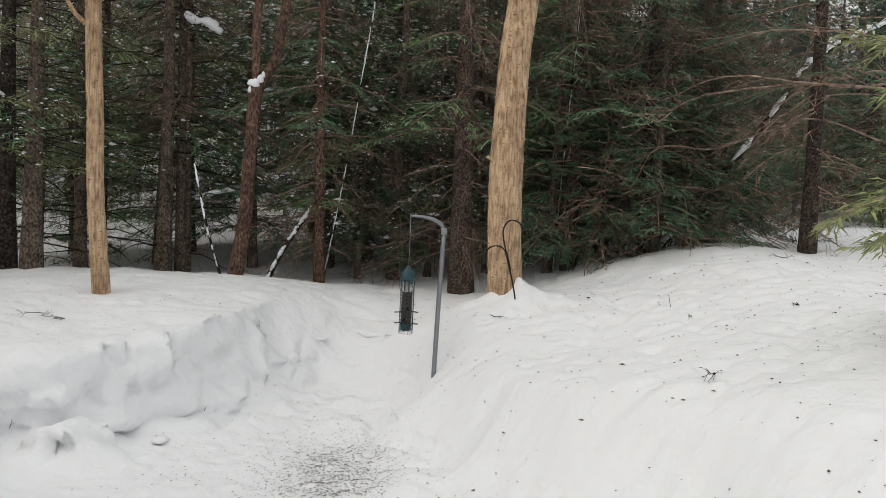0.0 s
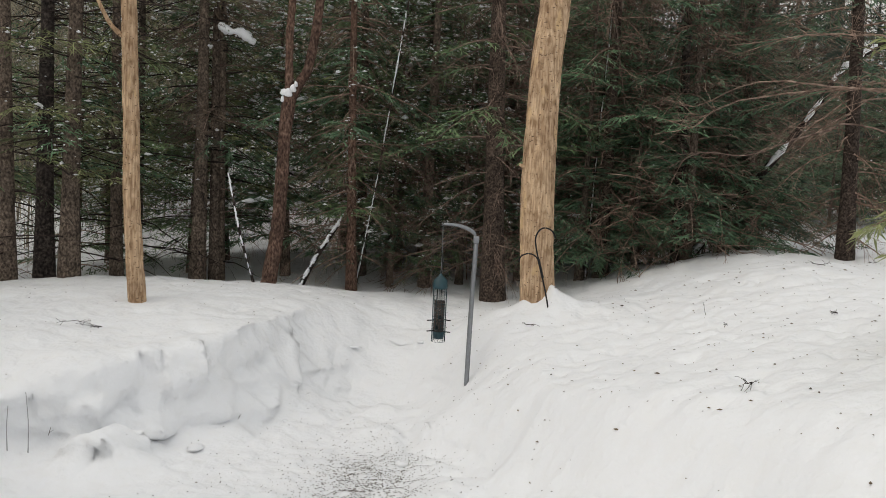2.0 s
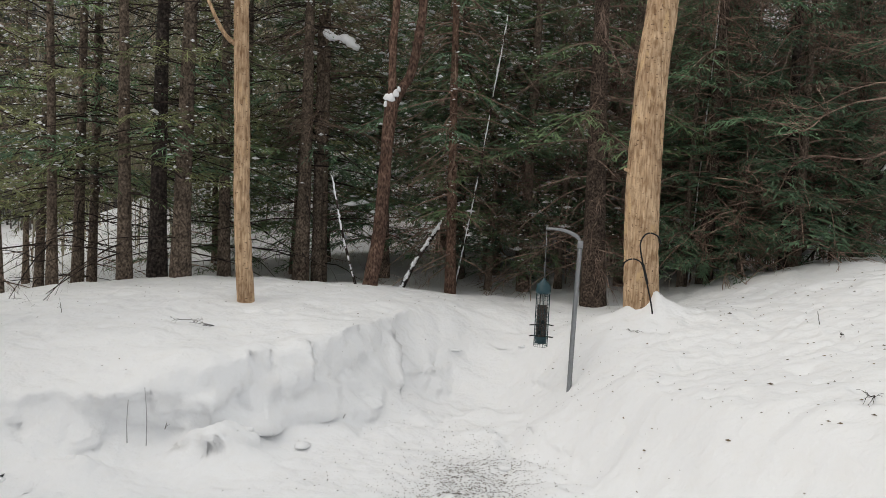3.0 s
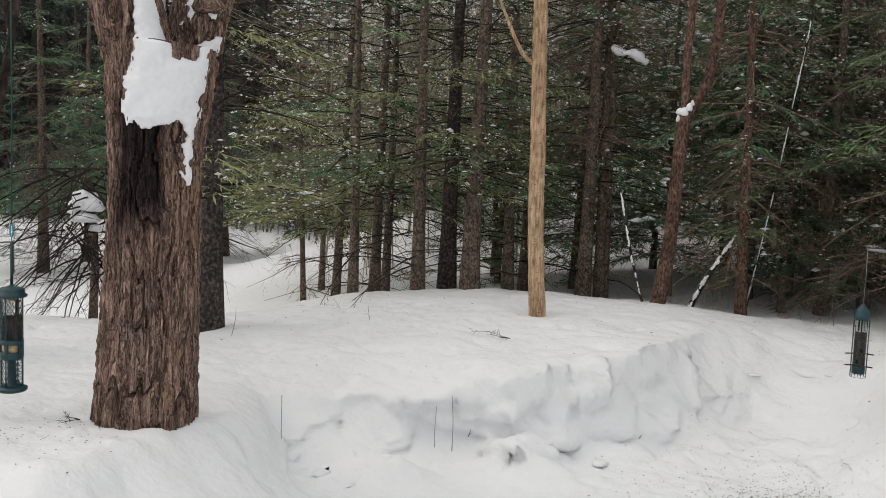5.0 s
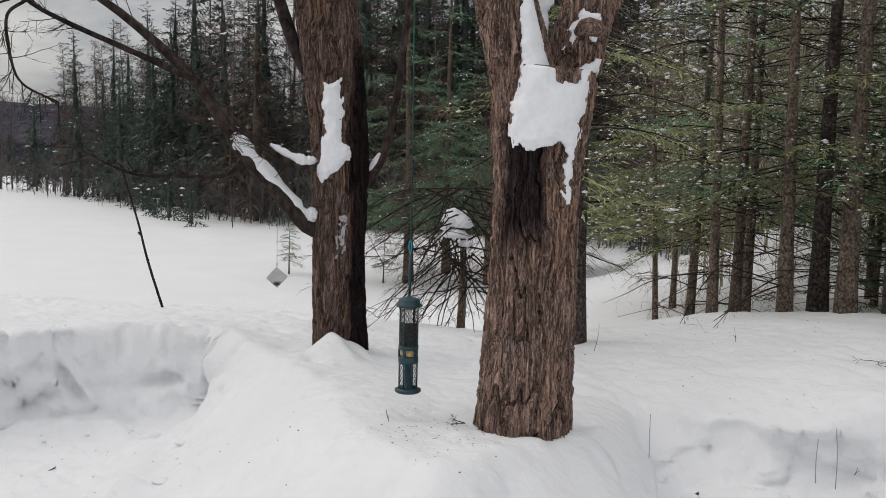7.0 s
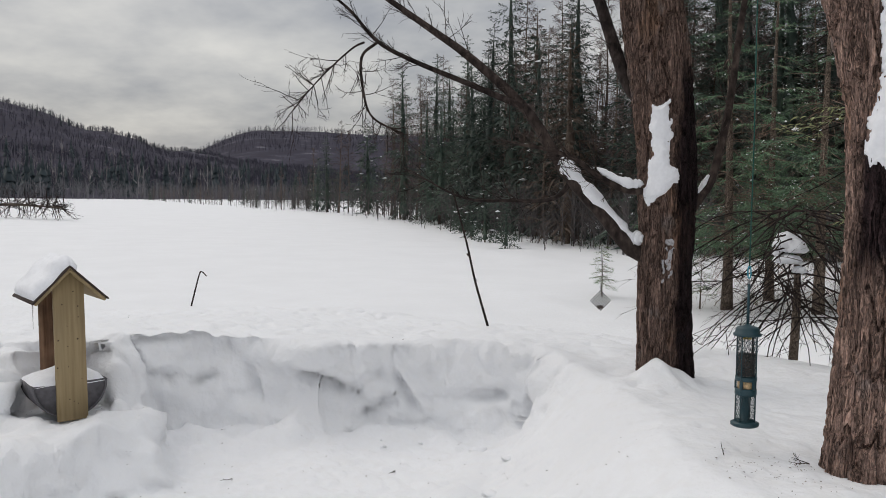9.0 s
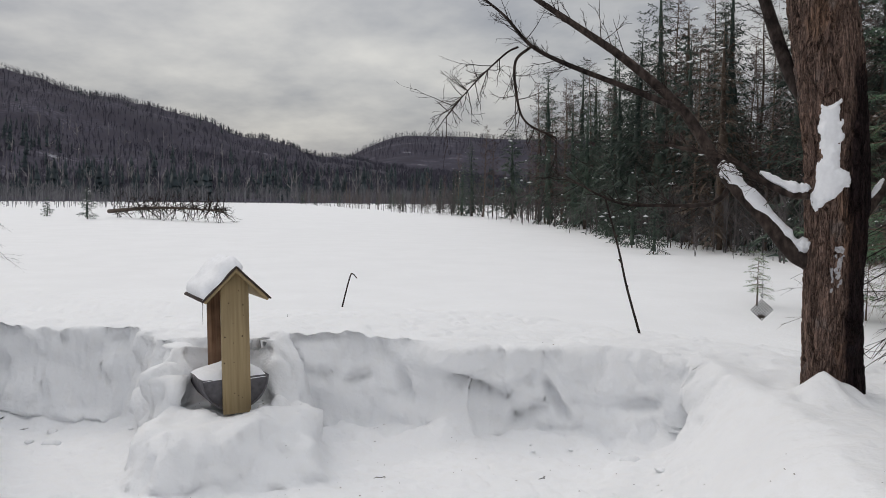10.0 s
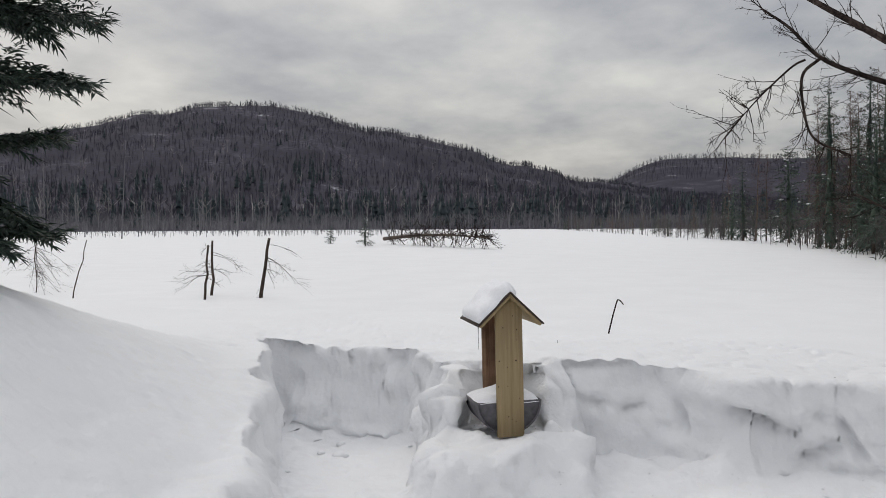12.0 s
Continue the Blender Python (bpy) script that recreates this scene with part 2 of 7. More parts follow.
def fbm(x, y, size, seed=0, octaves=4, gain=0.5):
    s, amp = 0, 1.0
    for k in range(octaves):
        s = s + amp * vnoise(x + 13.7 * k, y - 7.1 * k, size / 2 ** k, seed + k)
        amp *= gain
    return s


def smooth(a, b, x):
    t = np.clip((np.asarray(x, float) - a) / (b - a), 0, 1)
    return t * t * (3 - 2 * t)


def inside_by(x, y, poly):
    """Signed distance to a closed outline: positive inside."""
    x, y = np.asarray(x, float), np.asarray(y, float)
    best, odd = np.full(x.shape, 1e9), np.zeros(x.shape, bool)
    for (ax, ay), (bx, by) in zip(poly, poly[1:] + poly[:1]):
        dx, dy = bx - ax, by - ay
        t = np.clip(((x - ax) * dx + (y - ay) * dy) / (dx * dx + dy * dy), 0, 1)
        best = np.minimum(best, np.hypot(x - ax - t * dx, y - ay - t * dy))
        cross = (ay > y) != (by > y)
        odd ^= cross & (x < ax + (y - ay) * dx / (dy if dy else 1e-9))
    return np.where(odd, best, -best)


def mesh_from(name, verts, faces, mat, flat=False):
    me = bpy.data.meshes.new(name)
    verts = np.asarray(verts, np.float32).reshape(-1, 3)
    if isinstance(faces, np.ndarray):
        sizes, loops = np.full(len(faces), faces.shape[1]), faces.reshape(-1)
    else:
        sizes, loops = np.array([len(f) for f in faces]), np.array([i for f in faces for i in f])
    me.vertices.add(len(verts))
    me.vertices.foreach_set("co", verts.reshape(-1))
    me.loops.add(len(loops))
    me.loops.foreach_set("vertex_index", loops.astype(np.int32))
    me.polygons.add(len(sizes))
    me.polygons.foreach_set("loop_start", (np.cumsum(sizes) - sizes).astype(np.int32))
    me.update(calc_edges=True)
    me.validate()
    me.materials.append(mat)
    if not flat:
        me.polygons.foreach_set("use_smooth", [True] * len(me.polygons))
    me.update()
    return me


def part_mesh(name, me, parent=None, label=""):
    ob = new(name, me)
    if parent:
        ob.parent = parent
    return tagged(ob, label)


class Geo:
    """Collects vertices and faces of one mesh."""

    def __init__(self):
        self.v, self.f, self.n = [], [], 0

    def add(self, verts, faces):
        verts = np.asarray(verts, float).reshape(-1, 3)
        self.v.append(verts)
        self.f.extend([[i + self.n for i in f] for f in faces])
        self.n += len(verts)

    def mesh(self, name, mat, flat=False):
        return mesh_from(name, np.concatenate(self.v) if self.v else np.zeros((0, 3)), self.f, mat, flat)

    def part(self, name, mat, parent=None, label="", flat=False):
        return part_mesh(name, self.mesh(name, mat, flat), parent, label)

    def box(self, x0, y0, z0, x1, y1, z1, m=None, bevel=0.004):
        bm = bmesh.new()
        bmesh.ops.create_cube(bm, size=1)
        for v in bm.verts:
            v.co = Vector((x0 + (v.co.x + 0.5) * (x1 - x0), y0 + (v.co.y + 0.5) * (y1 - y0), z0 + (v.co.z + 0.5) * (z1 - z0)))
        if bevel:
            bmesh.ops.bevel(bm, geom=bm.edges[:], offset=bevel, segments=1, affect="EDGES")
        if m:
            bm.transform(m)
        bm.verts.index_update()
        self.add([v.co[:] for v in bm.verts], [[v.index for v in f.verts] for f in bm.faces])
        bm.free()
        return self

    def tube(self, pts, radii, sides=8, cap=True):
        pts = np.asarray(pts, float)
        radii = np.broadcast_to(np.asarray(radii, float), (len(pts),))
        tan = np.gradient(pts, axis=0)
        tan /= np.linalg.norm(tan, axis=1)[:, None] + 1e-9
        ref = np.array([1.0, 0.0, 0.0]) if abs(tan[0][0]) < 0.8 else np.array([0.0, 1.0, 0.0])
        a = np.cross(tan, ref); a /= np.linalg.norm(a, axis=1)[:, None] + 1e-9
        b = np.cross(tan, a)
        ang = np.arange(sides) * 2 * math.pi / sides
        ring = (pts[:, None] + radii[:, None, None] * (np.cos(ang)[None, :, None] * a[:, None] + np.sin(ang)[None, :, None] * b[:, None]))
        faces = []
        for k in range(len(pts) - 1):
            for s in range(sides):
                t = (s + 1) % sides
                faces.append([k * sides + s, k * sides + t, (k + 1) * sides + t, (k + 1) * sides + s])
        if cap:
            faces.append([s for s in range(sides)][::-1])
            faces.append([(len(pts) - 1) * sides + s for s in range(sides)])
        self.add(ring.reshape(-1, 3), faces)
        return self

    def fleck(self, p, s, r):
        """A tiny flattened lump of eight faces."""
        a = r.random() * 3
        c, d = math.cos(a), math.sin(a)
        k = r.uniform(0.8, 2.6)
        q = np.array([(k * c, k * d, 0), (-d, c, 0), (-k * c, -k * d, 0), (d, -c, 0), (0, 0, 0.7), (0, 0, -0.4)]) * s + p
        self.add(q, [[0, 1, 4], [1, 2, 4], [2, 3, 4], [3, 0, 4], [1, 0, 5], [2, 1, 5], [3, 2, 5], [0, 3, 5]])
        return self

    def clump(self, p, sx, sy, sz, r, seg=6):
        """A small rounded lump, flatter below."""
        V, F = [], []
        for k in range(1, 4):
            t = k / 4 * math.pi
            for s in range(seg):
                a = s * 2 * math.pi / seg
                q = 1 + 0.3 * (r.random() - 0.5)
                z = math.cos(t)
                V.append((p[0] + sx * math.sin(t) * math.cos(a) * q, p[1] + sy * math.sin(t) * math.sin(a) * q, p[2] + sz * (z if z > 0 else 0.35 * z) * q))
        top, low = len(V), len(V) + 1
        V += [(p[0], p[1], p[2] + sz), (p[0], p[1], p[2] - 0.3 * sz)]
        for s in range(seg):
            t = (s + 1) % seg
            F += [[top, s, t], [s, seg + s, seg + t, t], [seg + s, 2 * seg + s, 2 * seg + t, seg + t], [2 * seg + s, low, 2 * seg + t]]
        self.add(V, F)
        return self


def path_points(ctrl, n):
    """A smooth line through control points."""
    c = np.asarray(ctrl, float)
    c = np.vstack([2 * c[0] - c[1], c, 2 * c[-1] - c[-2]])
    out = []
    segs = len(c) - 3
    for k in range(segs):
        for t in np.linspace(0, 1, max(2, n // segs), endpoint=(k == segs - 1)):
            p0, p1, p2, p3 = c[k:k + 4]
            out.append(0.5 * (2 * p1 + (p2 - p0) * t + (2 * p0 - 5 * p1 + 4 * p2 - p3) * t * t + (3 * p1 - p0 - 3 * p2 + p3) * t ** 3))
    return np.array(out)


def empty(name, at, label, category, group="", kind=""):
    e = new(name)
    e.location = at
    return tagged(e, label, category, group, kind)


# ---------------------------------------------------------------- the ground
LAKE = -0.75
# outline of the shovelled floor
TRENCH = [(-9.75, -2.85), (-9.62, -2.2), (-9.35, -1.55), (-8.5, -1.15), (-8.3, -0.5), (-8.35, 0.1), (-8.38, 0.5), (-8.2, 0.96), (-7.85, 1.5),
          (-7.7, 2.1), (-7.45, 2.5), (-6.95, 2.95), (-6.4, 2.8), (-5.5, 2.25), (-4.6, 1.85), (-3.8, 1.75), (-3.0, 2.05), (-2.75, 2.75),
          (-2.95, 3.35), (-3.4, 3.85), (-3.52, 4.06), (-3.12, 4.33), (-2.82, 4.55), (-2.57, 4.78), (-2.33, 4.98), (-2.12, 5.22), (-1.95, 5.4), (-1.77, 5.56), (-1.55, 5.85), (-1.35, 6.35),
          (-1.05, 6.9), (-0.75, 6.95), (-0.6, 6.2), (-0.5, 5.4), (-0.1, 4.85), (0.1, 4.3), (0.35, 3.6), (0.8, 2.9), (1.4, 2.0),
          (2.0, 1.0), (2.1, -0.5), (1.8, -2.0), (0.0, -2.2), (-3.0, -1.52), (-5.0, -1.71), (-6.2, -1.93), (-7.3, -2.18), (-9.0, -2.6)]
# outline of the high bank round it
CREST = [(-15.5, -9.0), (-13.6, -4.0), (-11.7, -1.1), (-10.65, 0.9), (-9.7, 2.4), (-8.6, 3.6), (-7.2, 4.5), (-5.7, 5.1), (-5.0, 6.0), (-4.7, 7.2),
         (-3.4, 7.9), (-2.4, 8.1), (-1.4, 8.2), (-0.8, 8.2), (0.0, 8.4), (1.5, 7.9), (3.0, 8.9), (9.0, 10.5), (14.0, 8.0), (14.0, -14.0), (-15.0, -16.0)]


def ground(x, y):
    x, y = np.asarray(x, float), np.asarray(y, float)
    far = np.hypot(x, y)
    # the high bank
    bank = 0.5 + 0.6 * smooth(-0.6, 2.4, x) + 0.22 * np.exp(-((x + 2.4) ** 2 + (y - 7.0) ** 2) / 4.0)
    bank = bank + 0.2 * np.exp(-((x - 0.05) ** 2 + (y - 6.4) ** 2) / 0.5)
    bank = bank + 0.24 * np.exp(-(np.abs(x + 5.83 + 0.06 * vnoise(x, y, 0.13, 97)) ** 1.5 + np.abs(y - 3.47 + 0.06 * vnoise(x, y, 0.13, 98)) ** 1.5) / 0.11) - 0.10 * np.exp(-((x + 5.9) ** 2 + (y - 3.5) ** 2) / 0.8)
    bank = bank + 0.17 * np.exp(-(np.abs(x - 0.21 + 0.05 * vnoise(x, y, 0.12, 96)) ** 1.5 + np.abs(y - 6.38) ** 1.5) / 0.05)
    dimple = np.minimum(0, vnoise(x, y, 0.085, 95) + 0.1) * 0.026 + np.minimum(0, vnoise(x, y, 0.15, 93) + 0.3) * 0.035 + np.minimum(0, vnoise(x, y, 0.31, 94) + 0.25) * 0.03
    bank = bank + dimple * (0.35 + 0.65 * smooth(-0.4, 0.6, x) + 0.3 * smooth(-5.5, -7.0, x)) * (far < 12)
    drift = (0.75 * np.clip((-2.05 - y) / 1.9, 0, 1) + 0.25 * smooth(-2.3, -3.9, y)) * smooth(-10.5, -4.4, x)
    bank = bank + 1.25 * drift
    bank = bank + 0.07 * smooth(0.0, 1.2, x) * smooth(5.0, 7.0, y)
    bank = bank + 0.05 * fbm(x, y, 2.2, 3, 3) + 0.012 * fbm(x, y, 0.35, 9, 3) + 0.022 * np.minimum(0, fbm(x, y, 0.12, 91, 2) + 0.25)
    # beyond the crest: the lake on one side, the floor of the woods on the other
    woods = -0.75 + 0.75 * smooth(-9, -2.5, x) + 0.9 * smooth(-3, 5, x) + 0.02 * np.clip(y - 14, 0, 60) * smooth(-14, -2, x) + (0.7 * smooth(8, 10.5, y) + 0.2 * np.clip(y - 11.5, 0, 34)) * smooth(-15, -8, x) * smooth(2.5, -1.5, x)
    edge = smooth(3.0, 9.0, y - np.clip(-x - 9, 0, 60) * 0.28)
    outer = LAKE + (woods - LAKE) * edge + edge * 0.10 * fbm(x, y, 3.0, 21, 3)
    outer = outer + (1 - edge) * 0.03 * fbm(x, y, 9.0, 5, 2)
    outer = outer + 0.28 * np.exp(-((x + 14) / 3.5) ** 2 - ((y - 4.2) / 1.6) ** 2)
    c = inside_by(x, y, CREST) + 0.35 * vnoise(x, y, 2.4, 31)
    k = smooth(-3.6, 0.3, c)
    bank = outer + (bank - outer) * k
    # the shovelled floor and its walls
    floor = -0.36 * np.clip((-x - 2.5) / 5.7, 0, 1.2) + 0.5 * smooth(5.9, 7.2, y)
    floor = floor + 0.03 * fbm(x, y, 0.8, 41, 3) + 0.022 * np.abs(fbm(x, y, 0.14, 44, 3))
    near = far < 16
    d = np.full(x.shape, -9.0)
    d[near] = inside_by(x[near], y[near], TRENCH)
    lip = np.exp(-(((x + 3.15) / 0.9) ** 2 + ((y - 4.3) / 0.7) ** 2) ** 2)
    bank = bank - lip * 0.17 * np.exp(-np.clip(-d, 0, 9) / 0.4)
    soft = np.exp(-((x + 5.2) ** 2 / 2.4 + (y - 2.4) ** 2 / 1.0))
    soft = np.maximum(soft, 0.85 * np.exp(-((x + 3.0) ** 2 / 0.25 + (y - 2.9) ** 2 / 0.45)))
    right = smooth(-0.9, -0.2, x) * (0.3 + 0.7 * smooth(5.0, 3.8, y)) * smooth(0.5, 1.2, y)
    wide = 0.17 + 0.09 * lip + 1.05 * soft + 0.75 * right + 0.35 * smooth(-1.9, -1.4, x) * smooth(5.0, 5.6, y)
    d = d + (0.09 * fbm(x, y, 0.9, 51, 2) + 0.02 * np.abs(fbm(x, y, 0.3, 55, 3))) * (0.6 + 0.4 * wide)
    t = smooth(-wide * 0.75, wide * 0.45, d)
    z = bank + (floor - bank) * t
    # rounded lip, and loose snow at the foot
    z = z + (0.10 - 0.07 * lip) * np.exp(-((d - wide * 0.55) / 0.28) ** 2) * (0.35 + 0.65 * np.abs(fbm(x, y, 0.45, 61, 3))) * (far < 16)
    z = z + 0.8 * dimple * smooth(-0.3, 0.4, x) * t * (far < 12)
    # snow thrown against the foot of the bank
    for ax, ay, wx, wy, high in ((-2.8, 4.2, 0.3, 0.16, 0.10), (-2.28, 4.72, 0.26, 0.17, 0.15), (-8.0, 0.35, 0.3, 0.5, 0.1), (-7.8, 1.3, 0.22, 0.4, 0.12), (-7.45, 2.0, 0.18, 0.3, 0.08)):
        z = z + high * t * np.exp(-((x - ax) / wx) ** 2 - ((y - ay) / wy) ** 2) * (1 + 0.5 * fbm(x, y, 0.22, 77, 3))
    # the mound under the wooden feeder
    q = (((x + 7.75) / 0.95) ** 4 + ((y + 0.47) / 0.66) ** 4) ** 0.25 + 0.16 * fbm(x, y, 0.6, 71, 3)
    ledge = 0.10 + 0.42 * smooth(-7.72, -8.3, x + 0.15 * smooth(-0.2, 0.1, y)) + 0.05 * fbm(x, y, 0.3, 73, 3)
    z = np.maximum(z, np.where(q < 1.6, floor + (ledge - floor) * smooth(1.2, 0.72, q), -9))
    for ax, ay, rad, high in ((-7.9, -0.86, 0.24, 0.34), (-8.05, -0.95, 0.2, 0.42), (-8.2, -0.12, 0.22, 0.42), (-7.75, -0.06, 0.2, 0.2), (-8.4, -0.9, 0.3, 0.5)):
        q = ((x - ax) ** 2 + (y - ay) ** 2) / rad ** 2 + 0.25 * fbm(x, y, 0.22, 75, 2)
        z = np.where(q < 1.2, np.maximum(z, high - 0.55 * np.clip(q, 0, 2) ** 1.5), z)
    pit = np.exp(-(((x + 7.85) / 0.42) ** 2 + ((y + 0.47) / 0.33) ** 2) ** 2)
    z = np.where(pit > 0.02, np.minimum(z, 0.5 + (0.06 - 0.5) * np.minimum(1, pit * 3)), z)
    return z


def spread_lines(a, b, step, reach, grow=1.06):
    mid = np.arange(a, b + step / 2, step)
    out, s, p = [], step, b
    while p < reach:
        s *= grow
        p += s
        out.append(p)
    low, s, p = [], step, a
    while p > -reach:
        s *= grow
        p -= s
        low.append(p)
    return np.concatenate([low[::-1], mid, out])


gx, gy = spread_lines(-10.2, 2.2, 0.024, 3000, 1.1), spread_lines(-3.1, 7.4, 0.024, 3000, 1.1)
GX, GY = np.meshgrid(gx, gy)
# more vertices where the banks are cut
cd = inside_by(GX, GY, TRENCH)
cy, cx = np.gradient(cd, gy, gx)
cl = np.hypot(cx, cy) + 1e-6
pull = np.sign(cd) * 0.5 * (np.minimum(np.abs(cd), 0.5) / 0.5) ** 1.9 - np.clip(cd, -0.5, 0.5)
pull = pull * np.clip(1 - np.hypot(GX, GY) / 14, 0, 1) ** 0.2 * (cl > 0.6)
GX, GY = GX + cx / cl * pull, GY + cy / cl * pull
GZ = ground(GX, GY)
# the cut faces of the banks are broken in and out: shovel marks, slabs and hollows
xv, xu = np.gradient(GX)
yv, yu = np.gradient(GY)
zv, zu = np.gradient(GZ)
det = xu * yv - xv * yu
det = np.where(np.abs(det) < 1e-12, 1e-12, det)
sx, sy = (zu * yv - zv * yu) / det, (zv * xu - zu * xv) / det
steep = np.hypot(sx, sy)
push = smooth(0.7, 1.8, steep) * (np.hypot(GX, GY) < 13)
fx, fy = -sx / (steep + 1e-6), -sy / (steep + 1e-6)


def relief(u, z):
    wavy = u + 0.12 * fbm(u, z, 0.4, 80, 2)
    q = 0.06 * fbm(u, z * 1.5, 0.7, 81, 3) + 0.075 * smooth(-0.25, 0.25, vnoise(wavy, z * 2.0 + 0.3 * u, 0.5, 84)) + 0.05 * smooth(-0.15, 0.15, vnoise(wavy + 7, z * 1.4, 0.27, 86)) - 0.06
    # broken slabs with sharp edges
    q = q + 0.035 * smooth(-0.05, 0.05, vnoise(wavy * 0.8 + z, z - 0.3 * u, 0.33, 90)) - 0.03 * smooth(0.03, -0.03, vnoise(u - 0.5 * z, z * 1.6, 0.21, 92))
    return q + 0.016 * fbm(u, z, 0.14, 88, 3)


slab = relief(GY, GZ) * fx ** 2 + relief(GX, GZ) * fy ** 2
# the bank below the woods is cut slantwise
slant = smooth(-5.0, -4.3, GX) * smooth(3.3, 3.8, GY)
slab = slab + (1.3 * relief((GX + GY) * 0.74, GZ * 0.8) - slab) * slant
slab = slab * (1 - 0.15 * smooth(3.4, 4.2, GY)) * (1 - 0.85 * smooth(-0.7, -0.1, GX)) * (1 - 0.35 * smooth(-1.6, -2.0, GY) * smooth(-9.4, -9.0, GX))
slab = slab * (1 - 0.8 * smooth(-7.0, -6.5, GX) * smooth(-3.2, -3.8, GX) * (GY > 0))
for cu, cz, du, dz, deep in ((1.55, 0.18, 0.2, 0.05, 0.16), (0.62, 0.16, 0.1, 0.05, 0.10), (1.0, 0.12, 0.05, 0.12, 0.12), (1.95, -0.05, 0.13, 0.07, 0.13), (2.2, 0.08, 0.05, 0.14, 0.14), (0.3, 0.22, 0.16, 0.04, 0.08), (2.75, 0.1, 0.14, 0.05, 0.12)):
    tip = 0.5 * math.sin(9 * cu)
    slab = slab - 1.3 * deep * np.exp(-(((GY - cu + (GZ - cz) * tip) / du) ** 2 + ((GZ - cz + (GY - cu) * tip * 0.6) / dz) ** 2) ** 2) * (GX < -6.5)
GX, GY = GX + fx * push * slab, GY + fy * push * slab
nx, ny = len(gx), len(gy)
idx = np.arange(nx * ny).reshape(ny, nx)
quads = np.stack([idx[:-1, :-1], idx[:-1, 1:], idx[1:, 1:], idx[1:, :-1]], -1).reshape(-1, 4)
me = bpy.data.meshes.new("ground")
me.vertices.add(nx * ny)
me.vertices.foreach_set("co", np.stack([GX, GY, GZ], -1).reshape(-1))
me.loops.add(quads.size)
me.loops.foreach_set("vertex_index", quads.reshape(-1).astype(np.int32))
me.polygons.add(len(quads))
me.polygons.foreach_set("loop_start", np.arange(0, quads.size, 4, dtype=np.int32))
me.polygons.foreach_set("loop_total", np.full(len(quads), 4, dtype=np.int32))
me.materials.append(SNOW)
me.polygons.foreach_set("use_smooth", np.ones(len(quads), bool))
me.update(calc_edges=True)
me.validate()
tagged(new("ground", me), "deep white snow with a shovelled clearing, banks and frozen lake", "snow", kind="structure")


HEIGHTS = {}


def on_ground(x, y):
    """Height of the snow at one place; far from the clearing the nearest of a coarse set of heights."""
    key = (round(x, 3), round(y, 3)) if math.hypot(x, y) < 14 else (round(x), round(y))
    if key not in HEIGHTS:
        HEIGHTS[key] = float(ground(np.array([key[0]], float), np.array([key[1]], float))[0])
    return HEIGHTS[key]


# ---------------------------------------------------------------- far hills and woods
def hill_height(r, az):
    """Height over the lake at a distance and a bearing in degrees to the left of y."""
    near_e = 6.35 * np.exp(-np.abs((az - 108.7) / np.where(az < 108.7, 22, 16)) ** np.where(az < 108.7, 2.1, 1.35)) + 0.65 * np.exp(-((az - 121) / 7) ** 2)
    wob = 0.2 * vnoise(az, az * 0, 2.3, 3) + 0.06 * vnoise(az, az * 0, 0.6, 4)
    h1 = 860 * np.tan(np.radians(np.maximum(near_e + wob * (near_e > 1), 0))) * smooth(300, 860, r) * (1 - 0.5 * smooth(860, 1400, r))
    far_e = 3.25 * smooth(88, 79, az) * smooth(48, 62, az)
    h2 = 1700 * np.tan(np.radians(np.maximum(far_e + 0.15 * wob, 0))) * smooth(900, 1700, r) * (1 - 0.4 * smooth(1700, 2300, r))
    low = 2.2 * smooth(225, 300, r) + 6 * smooth(300, 900, r)
    return LAKE + low + np.maximum(h1, h2) + 3.0 * fbm(r * 1.0, az * 12, 90, 17, 3) * smooth(300, 500, r)


HILL, hn, hl, hb = material("hazy_wooded_hill_floor", 0.9, spec=0.1)
h_tex = noise_node(hn, hl, 0.03, 6)
h_fine = noise_node(hn, hl, 0.35, 5)
# bluish floor tones: haze over the distance is painted in, snow shows at the top
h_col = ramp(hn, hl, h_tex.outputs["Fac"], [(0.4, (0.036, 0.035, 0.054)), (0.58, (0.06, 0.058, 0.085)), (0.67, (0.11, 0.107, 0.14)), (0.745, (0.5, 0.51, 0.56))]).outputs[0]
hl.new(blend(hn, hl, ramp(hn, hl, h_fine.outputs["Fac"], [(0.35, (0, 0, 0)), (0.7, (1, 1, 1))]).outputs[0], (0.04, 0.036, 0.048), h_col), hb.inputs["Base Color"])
r_lines, a_lines = np.concatenate([np.linspace(228, 900, 50), np.linspace(930, 2400, 34)]), np.linspace(40, 165, 260)
RR, AA = np.meshgrid(r_lines, a_lines)
HZ = hill_height(RR, AA)
hv = np.stack([-RR * np.sin(np.radians(AA)), RR * np.cos(np.radians(AA)), HZ], -1).reshape(-1, 3)
hi = np.arange(RR.size).reshape(RR.shape)
hq = np.stack([hi[:-1, :-1], hi[:-1, 1:], hi[1:, 1:], hi[1:, :-1]], -1).reshape(-1, 4)
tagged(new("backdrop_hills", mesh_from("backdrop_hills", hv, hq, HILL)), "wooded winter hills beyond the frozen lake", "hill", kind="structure")


